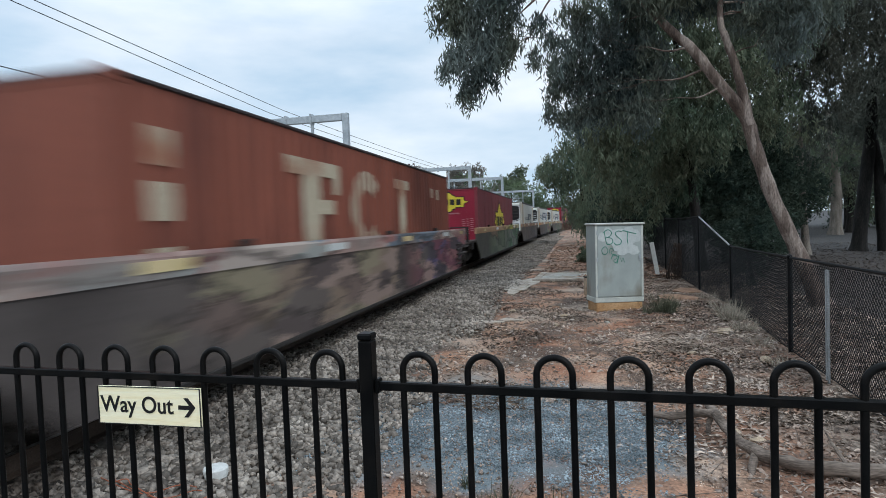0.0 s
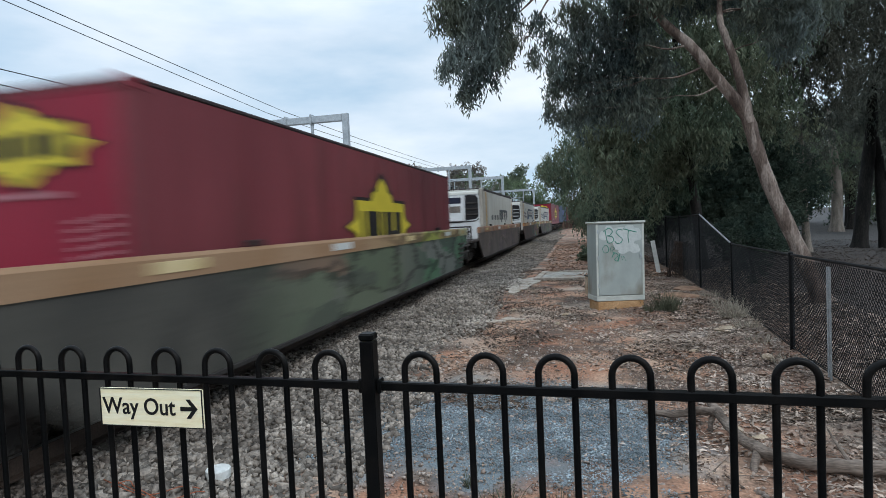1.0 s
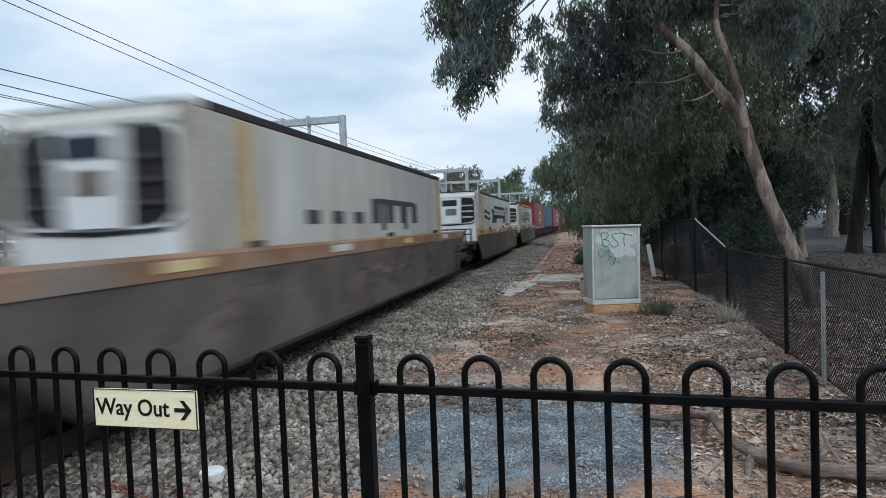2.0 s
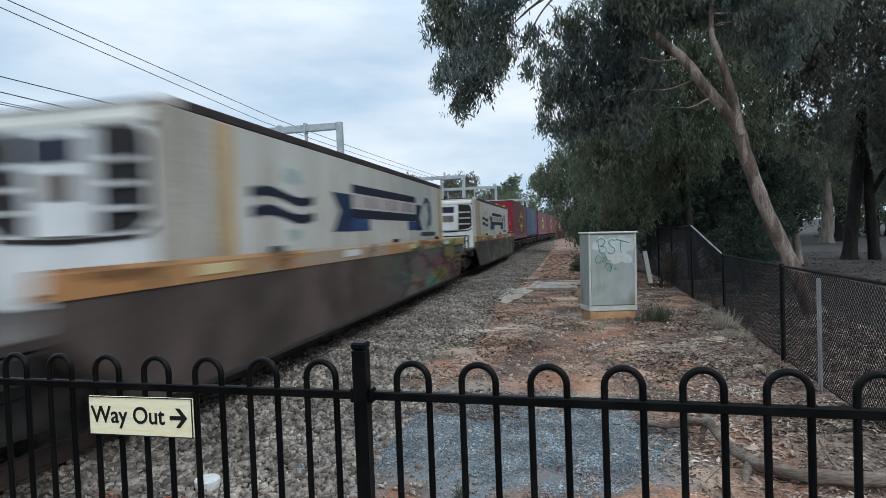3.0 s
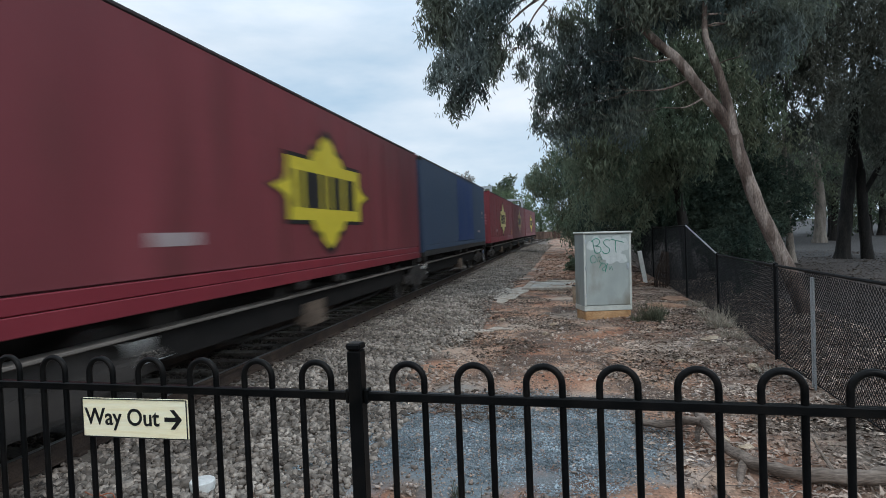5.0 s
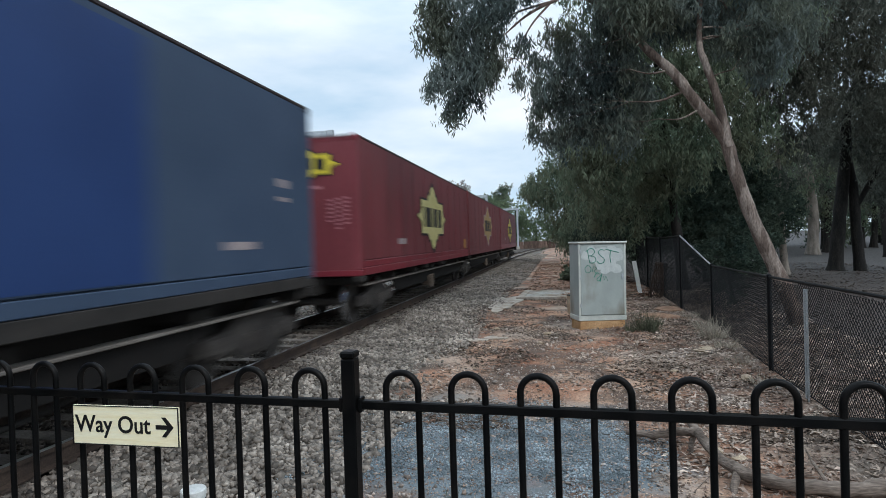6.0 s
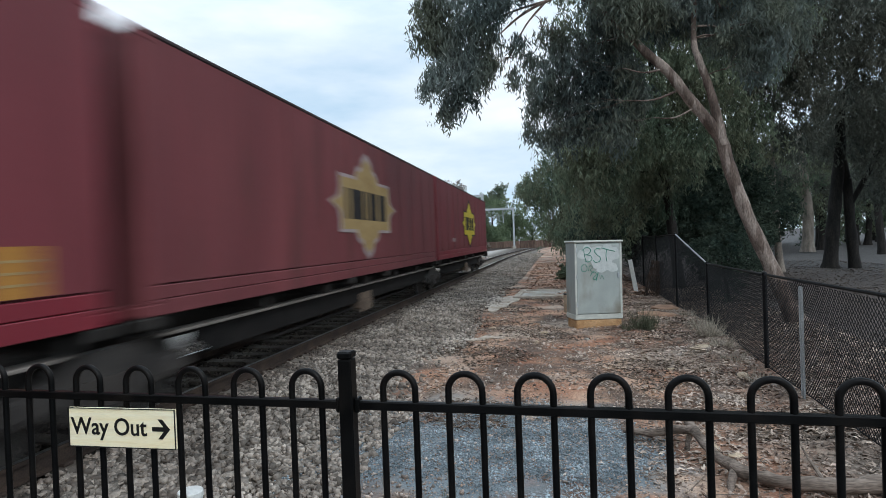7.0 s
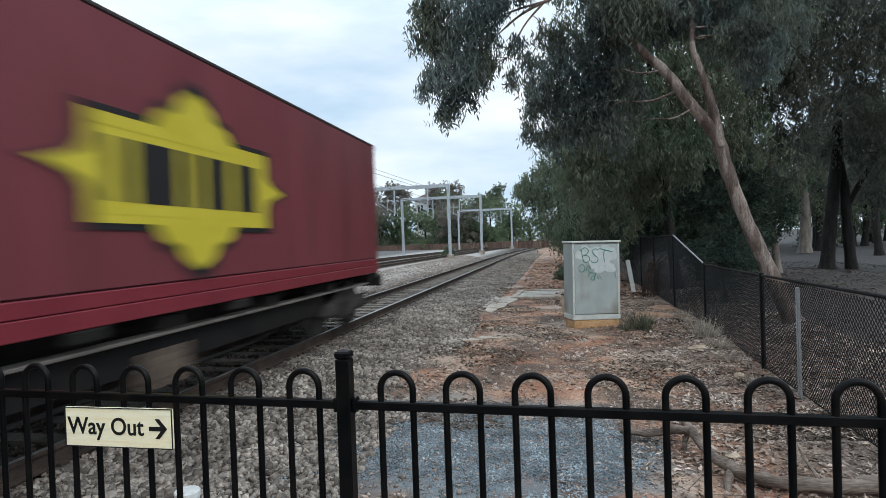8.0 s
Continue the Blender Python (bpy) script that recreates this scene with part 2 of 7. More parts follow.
ORANGE_CORD = mat("orange_cord", (0.30, 0.085, 0.04), (0.38, 0.12, 0.06), rough=0.7)
GOLD_REFLECTOR = mat("amber_reflector_strip", (0.55, 0.42, 0.20), (0.70, 0.56, 0.32), rough=0.25, scale=3, grain=0.05)
PALE_REFLECTOR = mat("pale_reflector_strip", (0.55, 0.56, 0.54), (0.66, 0.67, 0.64), rough=0.3, scale=3, grain=0.05)


def graffiti_mat(name, base, palette, seed, cover=(0.42, 0.56), scale=1.1, along=None, rear=None):
    """Grimy steel under overlapping sprayed shapes with dark outlines."""
    m = mat(name, base[0], base[1], rough=0.72, scale=1.3, stretch=(1, 1, 1), fine=30, grain=0.16, bump=0.1)
    nodes, links = m.node_tree.nodes, m.node_tree.links
    bsdf = nodes["Principled BSDF"]
    under = bsdf.inputs["Base Color"].links[0].from_socket
    coord = nodes.new("ShaderNodeTexCoord")
    mp = nodes.new("ShaderNodeMapping")
    mp.inputs["Location"].default_value = (seed * 3.7, seed * 1.9, seed * 0.7)
    mp.inputs["Scale"].default_value = (0.0, 0.8, 2.3)
    links.new(coord.outputs["Object"], mp.inputs["Vector"])
    warp = nodes.new("ShaderNodeTexNoise")
    warp.inputs["Scale"].default_value, warp.inputs["Detail"].default_value = 1.6, 2
    links.new(mp.outputs["Vector"], warp.inputs["Vector"])
    add = nodes.new("ShaderNodeMix")
    add.data_type = "VECTOR"
    add.inputs["Factor"].default_value = 0.5
    links.new(mp.outputs["Vector"], add.inputs[4])
    links.new(warp.outputs["Color"], add.inputs[5])
    ragged = nodes.new("ShaderNodeTexNoise")
    ragged.inputs["Scale"].default_value, ragged.inputs["Detail"].default_value = 7.0, 3
    links.new(mp.outputs["Vector"], ragged.inputs["Vector"])
    fray = nodes.new("ShaderNodeMix")
    fray.data_type = "VECTOR"
    fray.inputs["Factor"].default_value = 0.22
    links.new(add.outputs[1], fray.inputs[4])
    links.new(ragged.outputs["Color"], fray.inputs[5])
    cells = nodes.new("ShaderNodeTexVoronoi")
    cells.inputs["Scale"].default_value = scale * 3.2
    links.new(fray.outputs[1], cells.inputs["Vector"])
    edges = nodes.new("ShaderNodeTexVoronoi")
    edges.feature = "DISTANCE_TO_EDGE"
    edges.inputs["Scale"].default_value = scale * 2.1
    links.new(fray.outputs[1], edges.inputs["Vector"])
    pick = nodes.new("ShaderNodeSeparateColor")
    links.new(cells.outputs["Color"], pick.inputs["Color"])
    ramp = nodes.new("ShaderNodeValToRGB")
    ramp.color_ramp.interpolation = "CONSTANT"

    def colours(node, tones):
        node.color_ramp.interpolation = "CONSTANT"
        while len(node.color_ramp.elements) < len(tones):
            node.color_ramp.elements.new(0.5)
        for i, c in enumerate(tones):
            node.color_ramp.elements[i].position = i / len(tones)
            node.color_ramp.elements[i].color = (*[v * 1.3 for v in c], 1)
        links.new(pick.outputs["Red"], node.inputs["Fac"])
        return node.outputs["Color"]

    sprayed = colours(ramp, palette)
    if rear:
        # another hand's colours on the rear stretch
        tail = colours(nodes.new("ShaderNodeValToRGB"), rear[0])
        where = nodes.new("ShaderNodeSeparateXYZ")
        links.new(coord.outputs["Object"], where.inputs["Vector"])
        change = nodes.new("ShaderNodeMapRange")
        change.inputs["From Min"].default_value, change.inputs["From Max"].default_value = rear[1], rear[2]
        links.new(where.outputs["Y"], change.inputs["Value"])
        both = nodes.new("ShaderNodeMix")
        both.data_type = "RGBA"
        links.new(change.outputs["Result"], both.inputs["Factor"])
        links.new(sprayed, both.inputs["A"])
        links.new(tail, both.inputs["B"])
        sprayed = both.outputs["Result"]
    line = nodes.new("ShaderNodeMapRange")
    line.inputs["From Min"].default_value, line.inputs["From Max"].default_value = 0.03, 0.06
    line.inputs["To Min"].default_value, line.inputs["To Max"].default_value = 0.35, 1.0
    links.new(edges.outputs["Distance"], line.inputs["Value"])
    shade = nodes.new("ShaderNodeVectorMath")
    shade.operation = "SCALE"
    links.new(sprayed, shade.inputs[0])
    links.new(line.outputs["Result"], shade.inputs["Scale"])
    mask = nodes.new("ShaderNodeTexNoise")
    mask.inputs["Scale"].default_value, mask.inputs["Detail"].default_value = 0.55, 4
    links.new(mp.outputs["Vector"], mask.inputs["Vector"])
    span = nodes.new("ShaderNodeMapRange")
    span.inputs["From Min"].default_value, span.inputs["From Max"].default_value = cover
    links.new(mask.outputs["Fac"], span.inputs["Value"])
    wear = nodes.new("ShaderNodeMath")
    wear.operation = "MULTIPLY"
    wear.inputs[1].default_value = 0.85
    links.new(span.outputs["Result"], wear.inputs[0])
    if along:
        # the painted stretch of the wagon side
        split = nodes.new("ShaderNodeSeparateXYZ")
        links.new(coord.outputs["Object"], split.inputs["Vector"])
        reach = nodes.new("ShaderNodeMapRange")
        reach.inputs["From Min"].default_value = along[0]
        reach.inputs["From Max"].default_value = along[1]
        reach.inputs["To Min"].default_value, reach.inputs["To Max"].default_value = 0.0, 0.85
        links.new(split.outputs["Y"], reach.inputs["Value"])
        links.new(reach.outputs["Result"], wear.inputs[1])
    mix = nodes.new("ShaderNodeMix")
    mix.data_type = "RGBA"
    links.new(wear.outputs["Value"], mix.inputs["Factor"])
    links.new(under, mix.inputs["A"])
    links.new(shade.outputs["Vector"], mix.inputs["B"])
    links.new(mix.outputs["Result"], bsdf.inputs["Base Color"])
    return m
RED_PRINT = mat("pale_red_print", (0.33, 0.12, 0.14), (0.40, 0.17, 0.18), rough=0.6)
CABINET_GREY = mat("mid_grey_cabinet_steel", (0.15, 0.165, 0.18), (0.20, 0.215, 0.23), rough=0.5, scale=2)
# far leaves made paler in colour to stand in for haze
FAR_LEAF = leaf_mat("far_leaves_paled_for_haze", (0.10, 0.135, 0.082), (0.215, 0.265, 0.155), 0.3)
STAKE_GREY = mat("dull_galvanised_stake", (0.25, 0.26, 0.26), (0.35, 0.36, 0.36), rough=0.65, metal=0.1, scale=4, fine=70)
TREAD = mat("polished_wheel_tread", (0.50, 0.51, 0.53), (0.62, 0.63, 0.65), rough=0.22, metal=0.95, scale=6, grain=0.06, bump=0)
DUSTY_GEAR = mat("dusty_brown_brake_gear", (0.085, 0.062, 0.047), (0.16, 0.12, 0.09), rough=0.85, scale=3, fine=30)
RED_LOW = mat("clean_crimson_valance", (0.170, 0.020, 0.030), (0.21, 0.026, 0.036), rough=0.45, scale=0.9, stretch=(1, 2.5, 0.5), fine=22, grain=0.08)
BOGIE = mat("dusty_brown_bogie", (0.022, 0.019, 0.0175), (0.060, 0.052, 0.046), rough=0.8, scale=3, fine=30)
SLATE_MARK = mat("slate_marking", (0.045, 0.050, 0.055), (0.07, 0.075, 0.08), rough=0.6)
PALE_CONCRETE = mat("pale_broken_concrete", (0.34, 0.29, 0.235), (0.50, 0.44, 0.37), rough=0.95, scale=4, fine=45, grain=0.3, bump=0.6, dirt=(0.22, 0.15, 0.10), dirt_scale=2.2)


# ---- building helpers ----
class Geo:
    """Gathers vertices and faces of one mesh."""

    def __init__(self):
        self.v, self.f, self.m = [], [], []

    def add(self, verts, faces, slot=0):
        base = len(self.v)
        self.v.extend(tuple(p) for p in verts)
        self.f.extend(tuple(base + i for i in face) for face in faces)
        self.m.extend([slot] * len(faces))
        return self

    def box(self, x0, x1, y0, y1, z0, z1, c=0.0, slot=0):
        if c <= 0:
            p = [(x, y, z) for x in (x0, x1) for y in (y0, y1) for z in (z0, z1)]
            return self.add(p, [(0, 1, 3, 2), (4, 6, 7, 5), (0, 4, 5, 1), (2, 3, 7, 6), (0, 2, 6, 4), (1, 5, 7, 3)], slot)
        c = min(c, (x1 - x0) * 0.45, (y1 - y0) * 0.45, (z1 - z0) * 0.45)
        p, index = [], {}
        for ix in (0, 1):
            for iy in (0, 1):
                for iz in (0, 1):
                    x, y, z = (x0, x1)[ix], (y0, y1)[iy], (z0, z1)[iz]
                    sx, sy, sz = (1, -1)[ix] * c, (1, -1)[iy] * c, (1, -1)[iz] * c
                    for axis, q in enumerate(((x, y + sy, z + sz), (x + sx, y, z + sz), (x + sx, y + sy, z))):
                        index[ix, iy, iz, axis] = len(p)
                        p.append(q)
        faces = []
        order = ((0, 0), (0, 1), (1, 1), (1, 0))
        for side in (0, 1):
            faces.append([index[side, a, b, 0] for a, b in (order if not side else order[::-1])][::-1])
            faces.append([index[a, side, b, 1] for a, b in (order[::-1] if not side else order)][::-1])
            faces.append([index[a, b, side, 2] for a, b in (order if not side else order[::-1])][::-1])
        for a in (0, 1):
            for b in (0, 1):
                faces.append([index[0, a, b, 1], index[1, a, b, 1], index[1, a, b, 2], index[0, a, b, 2]])
                faces.append([index[a, 0, b, 0], index[a, 1, b, 0], index[a, 1, b, 2], index[a, 0, b, 2]])
                faces.append([index[a, b, 0, 0], index[a, b, 1, 0], index[a, b, 1, 1], index[a, b, 0, 1]])
                for d in (0, 1):
                    faces.append([index[a, b, d, 0], index[a, b, d, 1], index[a, b, d, 2]])
        # duplicated corners give 8 triangles, each once
        seen, unique = set(), []
        for face in faces:
            key = tuple(sorted(face))
            if key not in seen:
                seen.add(key)
                unique.append(face)
        return self.add(p, unique, slot)

    def tube(self, path, radii, n=8, cap=True, slot=0):
        pts = [Vector(p) for p in path]
        if isinstance(radii, (int, float)):
            radii = [radii] * len(pts)
        verts, faces = [], []
        side = None
        for i, p in enumerate(pts):
            d = (pts[min(i + 1, len(pts) - 1)] - pts[max(i - 1, 0)]).normalized()
            if side is None:
                side = d.cross(Vector((0.13, 0.31, 0.94)))
                if side.length < 0.2:
                    side = d.cross(Vector((1, 0.2, 0)))
            side = (side - d * side.dot(d)).normalized()
            up = d.cross(side)
            for k in range(n):
                a = 2 * math.pi * k / n
                verts.append(p + (side * math.cos(a) + up * math.sin(a)) * radii[i])
        for i in range(len(pts) - 1):
            for k in range(n):
                a, b = i * n + k, i * n + (k + 1) % n
                faces.append((a, b, b + n, a + n))
        if cap:
            faces.append(tuple(range(n))[::-1])
            faces.append(tuple(range((len(pts) - 1) * n, len(pts) * n)))
        return self.add(verts, faces, slot)

    def prism(self, outline, axis, a, b, slot=0):
        """An outline in the two other axes (in order) drawn out from a to b along axis."""
        def put(u, v, w):
            return {"x": (w, u, v), "y": (u, w, v), "z": (u, v, w)}[axis]
        n = len(outline)
        verts = [put(u, v, a) for u, v in outline] + [put(u, v, b) for u, v in outline]
        faces = [tuple(range(n))[::-1], tuple(range(n, 2 * n))] + [(i, (i + 1) % n, (i + 1) % n + n, i + n) for i in range(n)]
        return self.add(verts, faces, slot)

    def mesh(self, name, materials, smooth=False):
        me = bpy.data.meshes.new(name)
        me.from_pydata(self.v, [], self.f)
        for m in materials:
            me.materials.append(m)
        if len(materials) > 1:
            me.polygons.foreach_set("material_index", self.m)
        bm = bmesh.new()
        bm.from_mesh(me)
        bmesh.ops.recalc_face_normals(bm, faces=bm.faces)
        bm.to_mesh(me)
        bm.free()
        if smooth:
            me.shade_smooth()
            me.set_sharp_from_angle(angle=radians(40))
        me.update()
        return me


def raw_mesh(name, verts, faces, material, smooth=False):
    """A mesh from numpy arrays, for the large heaps."""
    me = bpy.data.meshes.new(name)
    me.vertices.add(len(verts))
    me.vertices.foreach_set("co", np.asarray(verts, np.float32).ravel())
    k = faces.shape[1]
    me.loops.add(faces.size)
    me.loops.foreach_set("vertex_index", np.asarray(faces, np.int32).ravel())
    me.polygons.add(len(faces))
    me.polygons.foreach_set("loop_start", np.arange(0, faces.size, k, dtype=np.int32))
    me.polygons.foreach_set("loop_total", np.full(len(faces), k, np.int32))
    me.materials.append(material)
    me.update(calc_edges=True)
    if smooth:
        me.shade_smooth()
    return me


def part(name, geo, material, parent, label="", smooth=False):
    """One mesh object under a thing or a part."""
    data = geo if isinstance(geo, bpy.types.Mesh) else geo.mesh(name, [material] if not isinstance(material, (list, tuple)) else material, smooth)
    ob = new(name, data)
    ob.parent = parent
    return tagged(ob, label)


def thing(name, label, category, m=None, group="", kind=""):
    ob = new(name)
    ob.matrix_basis = m if m is not None else Matrix()
    return tagged(ob, label, category, group, kind)


def solid(name, geo, material, label, category="", group="", kind="", smooth=False, m=None):
    data = geo if isinstance(geo, bpy.types.Mesh) else geo.mesh(name, [material] if not isinstance(material, (list, tuple)) else material, smooth)
    ob = new(name, data)
    if m is not None:
        ob.matrix_basis = m
    return tagged(ob, label, category, group, kind)


rng = np.random.default_rng(7)


# ---- lie of the land ----
TRACK_X = -5.15


def bend(y):
    """How far the freight line swings to the right with distance."""
    return max(0.0, y - 50.0) ** 2 / 1600.0


def bend_far(y):
    return max(0.0, y - 20.0) ** 2 / 1900.0


def smooth_step(a, b, x):
    t = np.clip((x - a) / (b - a), 0, 1)
    return t * t * (3 - 2 * t)


def land(x, y):
    """Height of the ground, vectorised."""
    x, y = np.asarray(x, float), np.asarray(y, float)
    xr = x - np.maximum(0.0, y - 50.0) ** 2 / 1600.0
    z = np.full(np.broadcast(x, y).shape, -0.30)
    z = z + 0.10 * smooth_step(-2.0, -3.4, xr) - 0.015 * smooth_step(-3.8, -4.4, xr) * smooth_step(-6.5, -5.9, xr)
    z = z + 0.30 * smooth_step(-7.2, -9.6, xr) + 0.2 * smooth_step(-17.5, -24, xr)
    z = z + 0.05 * np.sin(x * 0.9 + 0.4 * y) * smooth_step(-2.2, 0.5, x) * 0.4
    z = z + 0.03 * np.sin(1.7 * x - 0.6 * y) * np.cos(0.9 * y) * smooth_step(-2.4, -0.5, x)
    z = z + 0.15 * smooth_step(3.0, 12.0, x) * smooth_step(6, 20, y)
    return z


# ---- ground ----
def ground_material():
    m = mat("dusty_red_earth", (0.27, 0.118, 0.066), (0.43, 0.275, 0.185), rough=0.95, scale=1.1, fine=38, grain=0.4, bump=0.9, dirt=(0.115, 0.078, 0.058), dirt_scale=1.5, dirt_at=(0.43, 0.60))
    nodes, links = m.node_tree.nodes, m.node_tree.links
    bsdf = nodes["Principled BSDF"]
    earth = bsdf.inputs["Base Color"].links[0].from_socket
    coord = nodes.new("ShaderNodeTexCoord")
    split = nodes.new("ShaderNodeSeparateXYZ")
    links.new(coord.outputs["Object"], split.inputs["Vector"])
    wob = nodes.new("ShaderNodeTexNoise")
    wob.inputs["Scale"].default_value, wob.inputs["Detail"].default_value = 0.9, 5
    links.new(coord.outputs["Object"], wob.inputs["Vector"])

    def math_node(op, a, b):
        n = nodes.new("ShaderNodeMath")
        n.operation = op
        for i, s in enumerate((a, b)):
            if isinstance(s, (int, float)):
                n.inputs[i].default_value = s
            else:
                links.new(s, n.inputs[i])
        return n.outputs["Value"]

    def band(value, lo, hi):
        n = nodes.new("ShaderNodeMapRange")
        n.inputs["From Min"].default_value, n.inputs["From Max"].default_value = lo, hi
        links.new(value, n.inputs["Value"])
        return n.outputs["Result"]

    def blend(fac, a, colour_b, fine=45.0):
        g = nodes.new("ShaderNodeTexNoise")
        g.inputs["Scale"].default_value, g.inputs["Detail"].default_value = fine, 3
        links.new(coord.outputs["Object"], g.inputs["Vector"])
        r = nodes.new("ShaderNodeValToRGB")
        r.color_ramp.elements[0].position, r.color_ramp.elements[0].color = 0.3, (*[c * 0.55 for c in colour_b], 1)
        r.color_ramp.elements[1].position, r.color_ramp.elements[1].color = 0.7, (*[min(1, c * 1.3) for c in colour_b], 1)
        links.new(g.outputs["Fac"], r.inputs["Fac"])
        mix = nodes.new("ShaderNodeMix")
        mix.data_type = "RGBA"
        links.new(fac, mix.inputs["Factor"])
        links.new(a, mix.inputs["A"])
        links.new(r.outputs["Color"], mix.inputs["B"])
        return mix.outputs["Result"]

    shift = math_node("MULTIPLY", math_node("SUBTRACT", wob.outputs["Fac"], 0.5), 3.0)
    x = math_node("ADD", split.outputs["X"], shift)
    y = math_node("ADD", split.outputs["Y"], shift)
    pale = nodes.new("ShaderNodeTexNoise")
    pale.inputs["Scale"].default_value, pale.inputs["Detail"].default_value = 0.55, 6
    links.new(coord.outputs["Object"], pale.inputs["Vector"])
    colour = blend(band(pale.outputs["Fac"], 0.50, 0.70), earth, (0.42, 0.345, 0.275))
    # leaf mould under the trees, with the trees' shade put into both dark tones
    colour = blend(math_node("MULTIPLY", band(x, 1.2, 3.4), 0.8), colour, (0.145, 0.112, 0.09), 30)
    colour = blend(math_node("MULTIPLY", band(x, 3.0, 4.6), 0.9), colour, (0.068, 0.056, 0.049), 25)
    # blue-grey gravel tipped near the platform
    gx = math_node("MULTIPLY", band(x, -2.9, -2.2), band(x, 1.0, 0.6))
    gy = band(y, 7.2, 6.2)
    colour = blend(math_node("MULTIPLY", gx, math_node("MULTIPLY", gy, band(y, 4.35, 4.75))), colour, (0.172, 0.200, 0.212), 90)
    # stone bed by the line, and the pale cess beyond it
    colour = blend(band(x, -1.9, -2.6), colour, (0.125, 0.107, 0.090), 22)
    colour = blend(math_node("MULTIPLY", band(split.outputs["X"], -7.3, -8.2), 0.85), colour, (0.40, 0.375, 0.34), 20)
    colour = blend(math_node("MULTIPLY", band(split.outputs["X"], -3.6, -4.1), band(split.outputs["X"], -7.0, -6.6)), colour, (0.070, 0.057, 0.047), 22)
    # tar and dust beyond the electrified line
    colour = blend(band(x, -18.5, -21.0), colour, (0.13, 0.125, 0.12), 12)
    # mown park land far to the side, dusty grey with tree shade put in
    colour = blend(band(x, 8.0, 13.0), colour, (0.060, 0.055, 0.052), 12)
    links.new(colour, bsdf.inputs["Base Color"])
    return m


def axis(points):
    out = []
    for a, b, step in points:
        out.extend(np.arange(a, b, step))
    return np.array(out)


def build_ground():
    xs = axis([(-1500, -300, 300), (-300, -60, 40), (-60, -20, 4), (-20, -9, 0.8), (-9, -4.2, 0.3), (-4.2, 5.5, 0.09), (5.5, 16, 0.5), (16, 60, 4), (60, 300, 40), (300, 1501, 300)])
    ys = axis([(-300, -20, 40), (-20, 1.9, 1.2), (1.9, 16, 0.09), (16, 30, 0.25), (30, 70, 1.0), (70, 200, 5), (200, 600, 50), (600, 3001, 400)])
    gx, gy = np.meshgrid(xs, ys)
    gz = land(gx, gy)
    near = smooth_step(-4.4, -1.8, gx) * smooth_step(26, 10, gy)
    bumps = np.array([noise.fractal((a * 1.7, b * 1.7, 0.0), 1.0, 2.0, 5) for a, b in zip(gx.ravel(), gy.ravel())]).reshape(gx.shape)
    gz = gz + bumps * (0.004 + 0.008 * smooth_step(20, 12, gy) + 0.015 * near) * (np.abs(gx) < 40) * (gy < 80)
    n, k = gx.shape
    idx = np.arange(n * k).reshape(n, k)
    faces = np.stack([idx[:-1, :-1], idx[:-1, 1:], idx[1:, 1:], idx[1:, :-1]], -1).reshape(-1, 4)
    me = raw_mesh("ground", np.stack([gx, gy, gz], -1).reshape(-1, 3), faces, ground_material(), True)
    return tagged(new("ground", me), "dusty red earth with gravel and leaf litter", "ground", kind="structure")


build_ground()


def build_platform():
    g = Geo().box(-3.38, 5.5, -9, 2.20, -0.45, 0.0, 0.02)
    solid("platform_floor", g, PAVING, "grey asphalt platform floor behind the steel fence", "platform", kind="structure")


build_platform()


# ---- rail tracks ----
RAIL_PROFILE = [(-0.07, -0.172), (0.07, -0.172), (0.07, -0.160), (0.012, -0.145), (0.010, -0.045), (0.036, -0.034), (0.036, -0.006), (0.029, 0.0), (-0.029, 0.0), (-0.036, -0.006), (-0.036, -0.034), (-0.010, -0.045), (-0.012, -0.145), (-0.07, -0.160)]


def rail_mesh(x, z, swing, y0, y1, profile):
    g = Geo()
    ys = list(np.arange(y0, 46, 8.0)) + list(np.arange(46, y1 + 1, 6.0))
    n = len(profile)
    verts = [(x + swing(y) + u, y, z + w) for y in ys for u, w in profile]
    faces = [(i * n + k, i * n + (k + 1) % n, (i + 1) * n + (k + 1) % n, (i + 1) * n + k) for i in range(len(ys) - 1) for k in range(n)]
    g.add(verts, faces)
    for f in range(len(g.f)):
        if f % n in (7,):
            g.m[f] = 1
    return g


